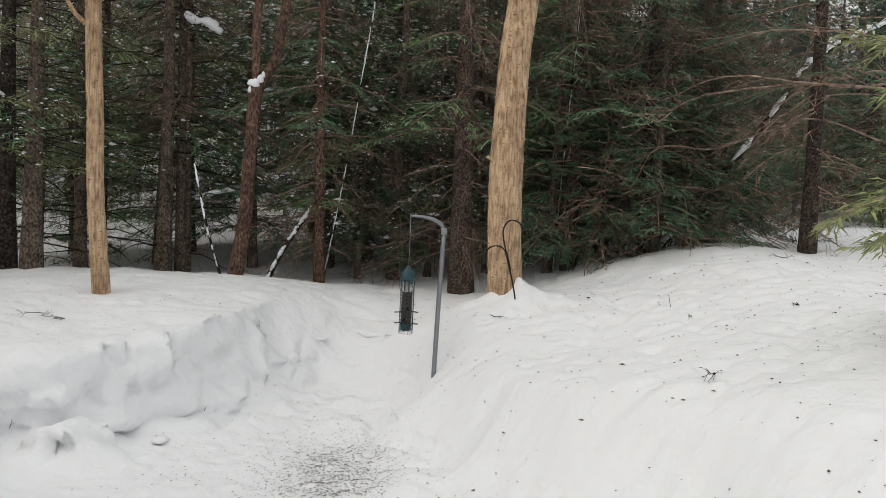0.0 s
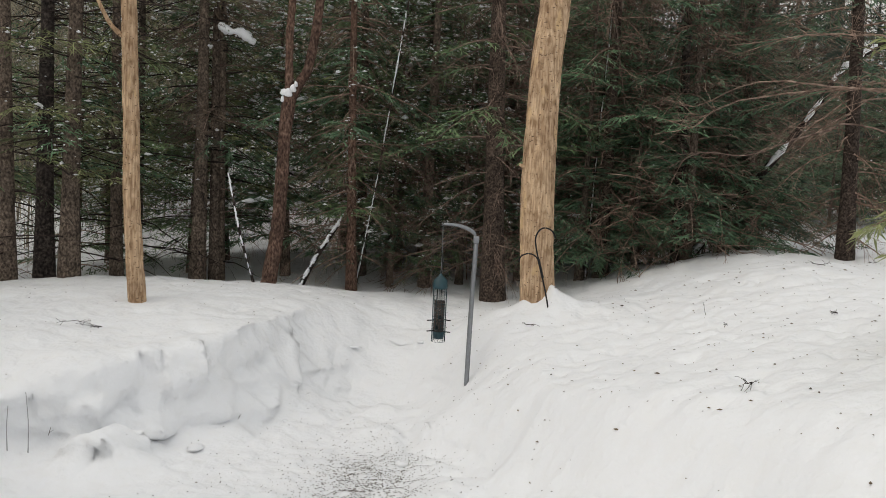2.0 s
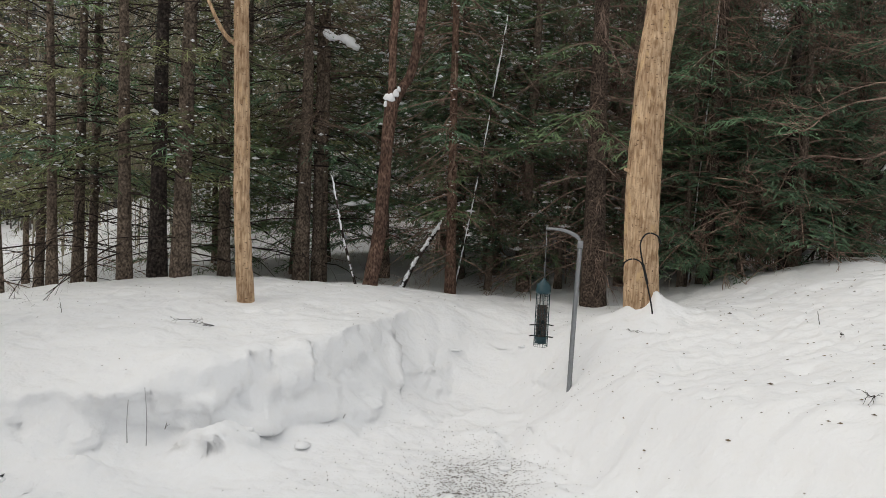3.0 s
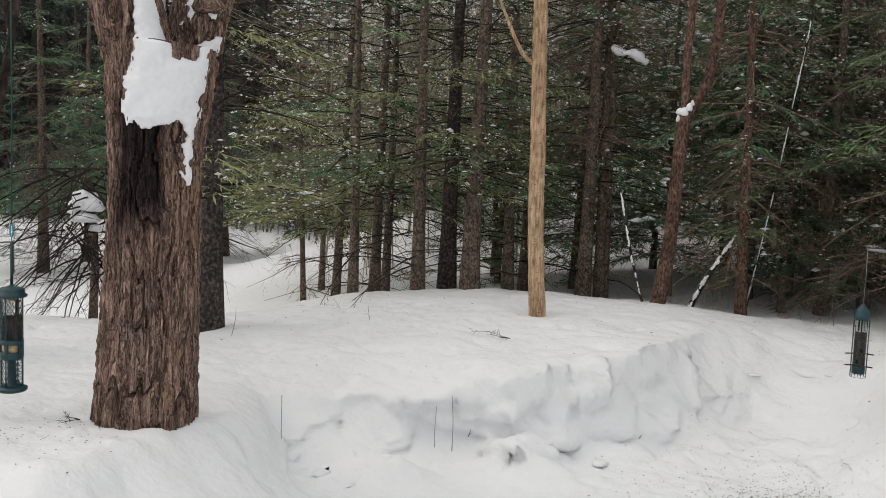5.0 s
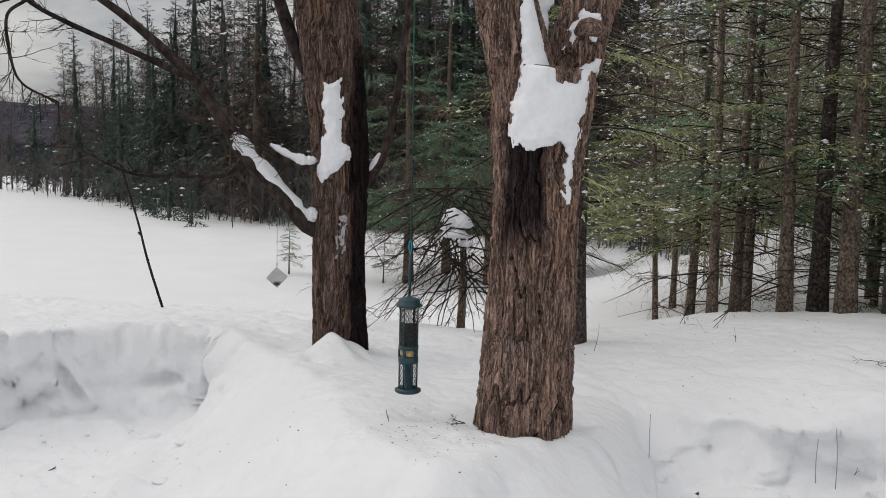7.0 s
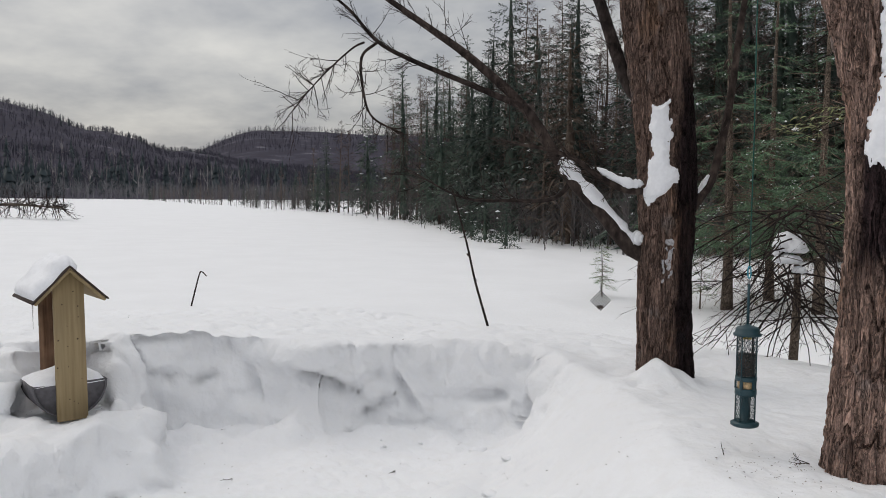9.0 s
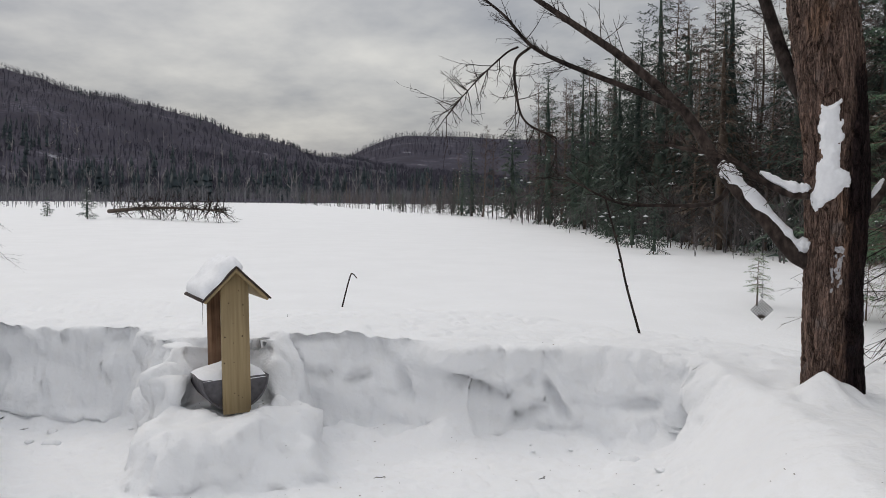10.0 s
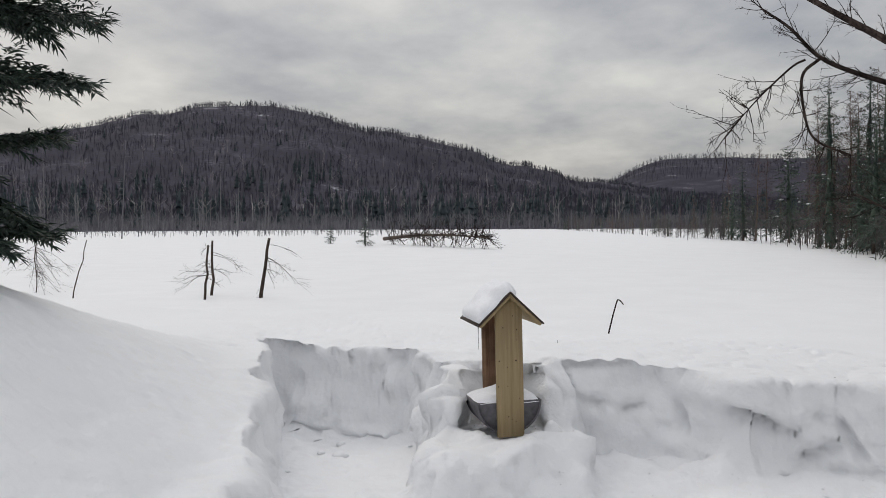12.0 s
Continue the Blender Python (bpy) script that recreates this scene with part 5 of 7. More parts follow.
# ---------------------------------------------------------------- single trunks at the edge of the woods
def edge_trunks():
    spots = [(-5.13, 7.73, 0.055, BARK, 0.0), (-5.35, 8.31, 0.05, BARK, 0.01), (-5.21, 7.45, 0.05, BARK, 0.0), (-4.46, 7.43, 0.065, BARK, 0.005), (-4.3, 7.73, 0.085, BARK_BLACK, 0.02),
             (-3.93, 7.47, 0.085, BARK, 0.015), (-3.91, 8.35, 0.06, BARK, -0.03), (-3.99, 8.96, 0.055, BARK, 0.0), (-3.14, 8.44, 0.075, BARK, 0.01), (-3.03, 8.69, 0.07, BARK, 0.015), (-1.62, 8.45, 0.05, BARK_RED, -0.01),
             (-4.93, 5.05, 0.095, BARK_BLACK, 0.0), (-0.25, 8.1, 0.105, BARK_SCALY, -0.04), (-0.02, 9.5, 0.06, BARK, 0.0), (2.77, 8.03, 0.072, BARK_SCALY, -0.04), (-6.6, 9.2, 0.06, BARK, 0.06), (0.75, 8.7, 0.07, BARK_SCALY, 0.02), (1.5, 8.9, 0.06, BARK_BLACK, -0.01), (-1.0, 9.2, 0.06, BARK, 0.0)]
    for k, (x, y, rad, bark, tilt) in enumerate(spots):
        brown = bark is BARK_RED or bark is BARK_SCALY
        t = conifer("spruce_tree", "spruce with scaly dark brown bark and dead twigs" if brown else "straight conifer trunk with thin dead branches at the wood's edge", 200 + k, 6.4, rad, 1.1 if x < -2.5 else 1.4, 1.15, 17 if x < -2.5 else 26, 34 if x < -2.5 else 80, NEEDLE_OLIVE if x < -3 and k % 2 else NEEDLE_FIR if k % 3 == 0 else NEEDLE, bark, 0.09, 0.06, 1.0, 30 if x < -0.8 else 0, 1.35, tilt, x < -2.5, 4.2)
        t.location = (x, y, on_ground(x, y) - 0.05)
        tagged(t, group="trunks at the wood's edge")


edge_trunks()


def forked_tree():
    base = (-2.19, 7.6, 0.5)
    t = empty("forked_tree", base, "leaning forked tree with reddish-brown bark, snow in the fork", "tree")
    loc = lambda pts: [tuple(np.subtract(p, base)) for p in pts]
    g = Geo()
    trunk_mesh(g, loc([(-2.22, 7.6, 0.4), (-2.19, 7.6, 0.68), (-2.12, 7.61, 1.2), (-2.09, 7.62, 1.93), (-2.06, 7.63, 2.3)]), [0.075, 0.066, 0.058, 0.052, 0.06], 50, 24, 0.005, 31)
    g.part("trunk", BARK_RED, t)
    g = Geo()
    trunk_mesh(g, loc([(-2.06, 7.63, 2.25), (-2.07, 7.63, 2.6), (-2.07, 7.63, 2.85), (-2.05, 7.63, 3.4), (-2.0, 7.6, 6.0)]), [0.036, 0.034, 0.032, 0.03, 0.015], 30, 16, 0.003, 33)
    g.part("limb", BARK_RED, t)
    g = Geo()
    trunk_mesh(g, loc([(-2.06, 7.63, 2.25), (-1.98, 7.65, 2.42), (-1.91, 7.67, 2.57), (-1.84, 7.68, 3.01), (-1.82, 7.69, 3.5), (-1.7, 7.8, 5.6)]), [0.045, 0.042, 0.04, 0.038, 0.034, 0.016], 30, 16, 0.003, 35)
    g.part("limb", BARK_RED, t)
    g = Geo()
    rr = np.random.default_rng(3)
    for dx, dz, w, h in ((-0.035, -0.02, 0.035, 0.045), (0.0, -0.03, 0.04, 0.06), (0.04, 0.01, 0.03, 0.055), (0.065, 0.05, 0.018, 0.04), (-0.045, -0.08, 0.018, 0.05)):
        g.clump(np.subtract((-2.06 + dx, 7.585, 2.34 + dz), base), w, 0.035, h, rr, 9)
    g.part("snow", SNOW_CLUMP, t, "lump of snow in the fork")


forked_tree()


def brown_fir():
    t = conifer("fir_tree", "half-dead fir with rusty brown needles and a slab of snow", 141, 6.5, 0.055, 1.6, 0.95, 40, 30, NEEDLE_BROWN, BARK, 0.08, 0.055, 1.0, 8, 1.1)
    t.location = (-3.02, 8.6, on_ground(-3.02, 8.6) - 0.05)
    g = Geo()
    r = np.random.default_rng(4)
    q = path_points([(0.08, -0.25, 2.53), (0.17, -0.26, 2.47), (0.29, -0.25, 2.46), (0.42, -0.23, 2.37)], 22)
    g.tube(q, 0.02 + 0.028 * np.abs(np.sin(np.linspace(0.2, 6.0, len(q)))) * r.uniform(0.5, 1.2, len(q)), 9)
    for k in range(14):
        g.fleck(q[r.integers(0, len(q))] + r.normal(0, 0.05, 3), r.uniform(0.008, 0.02), r)
    g.part("snow_slab", SNOW_CLUMP, t, "slab of snow on a bough")


brown_fir()


def leaning_pole(pts, rad, label, snow_rad, seed):
    t = empty("fallen_branch", pts[0], label, "branch")
    q = path_points([np.subtract(p, pts[0]) for p in pts], 18)
    Geo().tube(q, np.linspace(rad, rad * 0.6, len(q)), 7).part("wood", TWIG_DARK, t)
    r = np.random.default_rng(seed)
    g = Geo()
    fine = path_points([tuple(v) for v in q], 90)
    a = 0
    while a < len(fine) - 6:
        b = min(len(fine), a + int(r.integers(5, 22)))
        seg = fine[a:b] + UP * rad * 0.5 + np.array([0, -rad * 0.7, 0]) + r.normal(0, snow_rad * 0.10, (b - a, 3))
        g.tube(seg, snow_rad * 0.55 * r.uniform(0.55, 1.15, b - a) * np.sin(np.linspace(0.25, 2.9, b - a)) ** 0.5, 6)
        a = b + int(r.integers(0, 7))
    tagged(g.part("snow", SNOW_CLUMP, t, "patches of snow clinging along the branch"), kind="stuff")


leaning_pole([(-2.30, 7.66, 0.55), (-2.42, 7.52, 1.09), (-2.53, 7.49, 1.62)], 0.014, "thin snow-covered pole leaning in the woods", 0.02, 1)
leaning_pole([(-1.99, 7.76, 0.55), (-1.87, 7.99, 0.88), (-1.69, 8.33, 1.26)], 0.028, "snow-covered fallen limb leaning in the woods", 0.035, 2)
leaning_pole([(-1.6, 8.6, 0.6), (-1.42, 8.6, 1.7), (-1.2, 8.6, 3.3)], 0.016, "snow-covered sapling leaning among the firs", 0.018, 3)
leaning_pole([(1.5, 9.3, 0.7), (2.63, 9.2, 2.27), (3.08, 9.2, 2.95), (3.84, 9.2, 3.38)], 0.04, "leaning dead log with patches of snow", 0.06, 5)
leaning_pole([(0.62, 8.9, 0.6), (0.66, 8.9, 1.8), (0.74, 8.9, 3.4)], 0.022, "thin trunk plastered with snow", 0.016, 4)


def dead_brush(x, y, seed, n, high):
    """A low tangle of bare brown boughs."""
    t = empty("brush_tangle", (x, y, on_ground(x, y)), "tangle of bare brown boughs resting on the snow", "bush")
    r = np.random.default_rng(seed)
    g = Geo()
    for _ in range(n):
        a = r.random() * 6.3
        twigs(g, (r.normal(0, 0.15), r.normal(0, 0.15), r.uniform(0.1, high)), (math.cos(a), math.sin(a), r.uniform(-0.35, 0.3)), r.uniform(0.4, 1.0), r, 2, 0.007, 0.3, 5)
    tagged(g.part("branchwork", TWIG, t), kind="stuff")


dead_brush(0.9, 8.35, 71, 22, 1.1)
dead_brush(1.7, 8.55, 72, 24, 1.0)
dead_brush(2.25, 8.75, 73, 16, 0.6)
dead_brush(-0.75, 8.6, 74, 14, 0.8)


def drooping_brush():
    """The tangle of low dead boughs behind the maples, one lump of snow on it."""
    t = empty("brush_tangle", (-6.9, 5.7, on_ground(-6.9, 5.7)), "tangle of drooping dead conifer boughs capped with snow", "bush")
    r = np.random.default_rng(9)
    g = Geo()
    for _ in range(64):
        a = r.random() * 6.3
        p = np.array([r.normal(0, 0.12), r.normal(0, 0.12), r.uniform(0.5, 1.5)])
        L = r.uniform(0.5, 1.3)
        twigs(g, p, (math.cos(a), math.sin(a), r.uniform(-0.6, 0.1)), L, r, 2, 0.009, 0.35, 5)
    tagged(g.part("branchwork", TWIG_DARK, t), kind="stuff")
    Geo().tube([(0, 0, -0.1), (0.03, 0, 0.6), (0, 0, 1.05)], [0.045, 0.035, 0.02], 10).part("stump", BARK, t)
    g = Geo()
    for p, sx, sz in (((-0.05, -0.05, 1.1), 0.15, 0.15), ((0.07, -0.06, 1.08), 0.11, 0.1), ((-0.12, -0.08, 1.03), 0.09, 0.08), ((0.0, -0.1, 0.97), 0.15, 0.07), ((0.1, -0.05, 0.88), 0.08, 0.06)):
        g.clump(p, sx, sx * 0.8, sz, r, 12)
    g.part("snow_cap", SNOW_CLUMP, t, "rounded cap of snow")


drooping_brush()


def bough_near(name, at, way, n, label, needle, seed, spread=1.0, high=2.2, fine=0.045, fat=1.0):
    """Living boughs that reach into view from a conifer standing outside it."""
    r = np.random.default_rng(seed)
    t = empty(name, at, label, "tree")
    out, wood = [], Geo()
    Geo().tube([(0, 0, on_ground(at[0], at[1]) - at[2] - 0.1), (0.0, 0, 0.3), (0, 0, 4.0)], [0.09, 0.07, 0.02], 10).part("trunk", BARK, t)
    for k in range(n):
        d0 = np.array(way) + r.normal(0, 0.28, 3)
        d0 /= np.linalg.norm(d0)
        ax, sp = bough(np.array([0, 0, (k / max(1, n - 1) - 0.5) * high]), d0, spread * r.uniform(0.7, 1.1), r, fine, fine * 0.8, 0.16, fat)
        out.append(sp)
        wood.tube(ax, np.linspace(0.014, 0.004, len(ax)), 5, False)
    V = np.concatenate(out)
    tagged(part_mesh("crown", mesh_from("crown", V, np.arange(len(V)).reshape(-1, 4), needle, True), t), kind="stuff")
    tagged(wood.part("branchwork", TWIG, t), kind="stuff")


bough_near("spruce_tree", (-6.25, -4.82, 2.75), (-0.15, 1.0, 0.02), 9, "dark spruce whose boughs hang over the bank", NEEDLE_BANK, 31, 1.5, fine=0.03, fat=1.3)
bough_near("fir_tree", (2.6, 3.87, 2.12), (-1.0, 0.0, 0.1), 7, "light green fir bough reaching in over the snow", NEEDLE_OLIVE, 37, 1.15, 0.15)

def reaching_tree():
    """A leafless tree beside the view whose thin limbs cross in front of the spruces."""
    base = (3.35, 6.2, on_ground(3.35, 6.2))
    t = empty("leafless_tree", base, "leafless tree with long thin pale brown limbs", "tree")
    loc = lambda pts: [tuple(np.subtract(p, base)) for p in pts]
    Geo().tube(loc([(3.35, 6.2, base[2] - 0.2), (3.33, 6.2, 2.2), (3.3, 6.25, 4.5)]), [0.06, 0.045, 0.02], 10).part("trunk", TWIG, t)
    r = np.random.default_rng(19)
    for pts, rad in (([(3.33, 6.2, 2.3), (3.06, 6.29, 2.5), (2.5, 6.54, 2.43), (2.08, 6.68, 2.47), (1.78, 6.77, 2.49), (1.52, 6.83, 2.44), (1.21, 6.89, 2.3)], 0.011),
                     ([(3.33, 6.2, 1.9), (3.1, 6.3, 2.2), (2.63, 6.49, 2.52), (2.44, 6.56, 2.44), (2.24, 6.63, 2.29)], 0.009),
                     ([(3.33, 6.2, 2.2), (3.08, 6.28, 2.33), (2.26, 6.62, 2.41), (1.91, 6.73, 2.37), (1.41, 6.86, 2.25), (1.2, 6.9, 2.1), (0.95, 6.95, 2.05)], 0.010),
                     ([(3.33, 6.2, 1.7), (2.39, 6.58, 2.16), (2.0, 6.7, 2.1), (1.6, 6.8, 1.95), (1.3, 6.85, 1.97), (1.05, 6.9, 1.85)], 0.008),
                     ([(3.33, 6.2, 2.4), (2.6, 6.5, 2.75), (2.0, 6.7, 2.85), (1.4, 6.85, 2.78)], 0.009)):
        g = Geo()
        q = path_points(loc(pts), 26)
        q = q + np.cumsum(r.normal(0, 0.006, q.shape), 0)
        g.tube(q, np.linspace(rad, rad * 0.3, len(q)), 5)
        for _ in range(14):
            k = int(r.integers(8, len(q)))
            w = q[-1] - q[0]
            twigs(g, q[k], w / np.linalg.norm(w) + r.normal(0, 0.45, 3), r.uniform(0.15, 0.5), r, 1, 0.003, 0.1, 4)
        g.part("limb", TWIG, t)


reaching_tree()

# ---------------------------------------------------------------- lake
def dead_post(x, y, tall, lean, seed, label, rad=0.09, limbs=7):
    r = np.random.default_rng(seed)
    t = empty("dead_snag", (x, y, LAKE - 0.1), label, "dead tree")
    g = Geo()
    zz = np.linspace(0, tall, 7)
    c = np.stack([0.03 * r.normal(size=7), lean * zz + 0.02 * r.normal(size=7), zz], -1)
    g.tube(c, np.linspace(rad, rad * 0.65, 7) * 0.65, 8)
    g.part("trunk", BARK_SCALY, t)
    if limbs:
        g = Geo()
        for _ in range(limbs):
            z = r.uniform(0.4, 0.95) * tall
            twigs(g, (0, lean * z, z), (r.normal(0, 0.5), r.normal(0.3, 1), r.uniform(-0.8, 0.1)), r.uniform(0.4, 1.2), r, 2, 0.009, 0.35, 5)
        tagged(g.part("branchwork", TWIG_DARK, t), kind="stuff")


dead_post(-29.27, -8.23, 2.05, 0.16, 1, "broken grey snag standing in the frozen lake", 0.10, 9)
dead_post(-28.57, -9.84, 1.85, 0.09, 2, "broken grey snag standing in the frozen lake", 0.07, 4)
dead_post(-30.2, -10.12, 1.95, 0.02, 3, "pale broken snag standing in the frozen lake", 0.08, 10)
dead_post(-29.26, -14.48, 2.0, 0.25, 4, "thin leaning stick in the snow of the lake", 0.035, 0)
dead_post(-31.5, -16.9, 1.9, 0.02, 5, "small dead sapling with drooping twigs", 0.03, 22)
dead_post(-48.0, -34.0, 1.8, 0.1, 6, "small broken snag out on the lake", 0.06, 0)


def tall_snags():
    r = np.random.default_rng(14)
    for k in range(15):
        a, d = radians(r.uniform(104, 121)), r.uniform(120, 205)
        h = r.uniform(5, 14)
        t = empty("dead_snag", (-d * math.sin(a), d * math.cos(a), LAKE - 0.1), "tall leafless dead tree in the marsh by the far shore", "dead tree", "snags in the marsh")
        g = Geo()
        ln = r.normal(0, 0.04)
        g.tube([(0, 0, 0), (0, ln * h * 0.5, h * 0.5), (0, ln * h, h)], [0.10, 0.07, 0.025], 6)
        g.part("trunk", WOODS_GREY, t)
        g = Geo()
        for _ in range(12):
            z = r.uniform(0.3, 0.95) * h
            twigs(g, (0, ln * z, z), (r.normal(), r.normal(), r.uniform(-0.2, 0.5)), r.uniform(0.5, 1.4), r, 0, 0.03)
        tagged(g.part("branchwork", WOODS_GREY, t), kind="stuff")


tall_snags()


def fallen_tree():
    t = empty("fallen_tree", (-93.0, -12.3, LAKE), "uprooted dead conifer lying across the lake ice", "fallen tree")
    r = np.random.default_rng(6)
    end = np.array([16.0, 11.0, 0.35])
    g = Geo()
    u = np.linspace(0, 1, 9)
    c = np.outer(u, end) + np.outer(0.55 + 0.35 * np.sin(u * 3), UP)
    g.tube(c, np.linspace(0.2, 0.05, 9), 8)
    g.part("trunk", BARK, t)
    g = Geo()
    for _ in range(230):
        k = r.random() ** 0.8
        p = np.array([np.interp(k, u, c[:, i]) for i in range(3)])
        twigs(g, p, (r.normal(0, 0.5), r.normal(0.2, 0.6), r.normal(0.1, 0.8)), r.uniform(0.6, 2.0) * (1.2 - 0.4 * k), r, 1, 0.035, 0.1, 5)
    tagged(g.part("branchwork", TWIG_DARK, t), kind="stuff")


fallen_tree()


def small_conifer_at(x, y, tall, seed, label):
    t = shore_conifer(label, seed, tall, tall * 0.27, NEEDLE_SHORE, 46)
    t.location = (x, y, on_ground(x, y))


small_conifer_at(-85.7, -13.2, 3.0, 151, "lone small spruce on the frozen lake")
small_conifer_at(-94.2, -18.1, 1.8, 152, "low dark bush on the frozen lake")
small_conifer_at(-49.2, 20.6, 1.9, 153, "small spruce at the edge of the lake")
small_conifer_at(-45.0, 19.4, 2.6, 154, "small snowy spruce at the edge of the lake")
small_conifer_at(-41.5, 18.6, 3.2, 155, "small green spruce at the edge of the lake")
small_conifer_at(-37.5, 17.8, 2.4, 156, "small green spruce at the edge of the lake")


def little_cedar(x, y, seed):
    t = conifer("cedar_sapling", "small cedar sapling beside the frozen lake", seed, 1.35, 0.018, 0.35, 0.42, 26, 3, NEEDLE_FIR, BARK, 0.045, 0.04, 0.7, 4, 1.0)
    t.location = (x, y, on_ground(x, y) - 0.03)


little_cedar(-19.5, 11.6, 161)
little_cedar(-17.0, 12.6, 162)


def stick(pts, rad, label, name="stick", knots=0):
    t = empty(name, pts[0], label, "stick")
    q = path_points([np.subtract(p, pts[0]) for p in pts], 24)
    Geo().tube(q, np.linspace(rad, rad * 0.6, len(q)), 8).part("stem", TWIG_DARK, t)
    r = np.random.default_rng(len(pts) + knots)
    for k in range(knots):
        p = q[int(len(q) * (k + 1) / (knots + 1.5))]
        g = Geo()
        g.tube([p, p + np.array([r.normal(0, 0.02), r.normal(0, 0.02), 0.03])], [rad * 0.8, rad * 0.5], 6)
        g.part("knot", TWIG_DARK, t)


stick([(-8.41, 3.36, 0.3), (-8.41, 3.34, 0.42), (-8.47, 3.21, 0.91), (-8.51, 3.13, 1.29), (-8.57, 3.0, 1.8)], 0.015, "long crooked stick standing in the snow bank", knots=6)
stick([(-20.76, 1.92, -0.9), (-20.72, 1.95, -0.7), (-20.7, 2.1, -0.1), (-20.7, 2.16, -0.02), (-20.7, 2.26, -0.12)], 0.02, "bent broken stick standing in the lake snow")

# ---------------------------------------------------------------- the wooden feeder
PINE, pn, pl, pb = material("raw_pine", 0.7, spec=0.25)
p_grain = noise_node(pn, pl, 34.0, 5, (1, 1, 0.05))
p_big = noise_node(pn, pl, 6.0, 3, (1, 1, 0.3))
p_knot = noise_node(pn, pl, 17.0, 1, (1, 1, 0.7))
p_col = ramp(pn, pl, p_grain.outputs["Fac"], [(0.35, (0.27, 0.205, 0.115)), (0.65, (0.36, 0.28, 0.165))]).outputs[0]
p_col = blend(pn, pl, 1.0, p_col, ramp(pn, pl, p_big.outputs["Fac"], [(0.3, (0.85, 0.84, 0.82)), (0.7, (1.08, 1.06, 1.02))]).outputs[0], "MULTIPLY")
p_col = blend(pn, pl, ramp(pn, pl, p_knot.outputs["Fac"], [(0.22, (1, 1, 1)), (0.27, (0, 0, 0))]).outputs[0], p_col, (0.12, 0.07, 0.035))
pl.new(p_col, pb.inputs["Base Color"])
bump(pn, pl, pb, p_grain.outputs["Fac"], 0.2, 0.003)
PINE_RED = bark_material("reddish_pine", (0.12, 0.07, 0.045), (0.2, 0.125, 0.085), (0.27, 0.18, 0.12), 30.0, 0.06, 0.05, 0.002)
ROOF = plain("brown_roofing", (0.05, 0.035, 0.03), 0.9)
TROUGH = plain("grey_weathered_trough", (0.115, 0.11, 0.12), 0.75, grain=0.25, scale=25)
KNOT = plain("dark_knot", (0.07, 0.04, 0.022), 0.8)
ICE = bpy.data.materials.new("ice")
ICE.use_nodes = True
ICE.node_tree.nodes["Principled BSDF"].inputs["Transmission Weight"].default_value = 0.8
ICE.node_tree.nodes["Principled BSDF"].inputs["Roughness"].default_value = 0.2
ICE.node_tree.nodes["Principled BSDF"].inputs["IOR"].default_value = 1.31


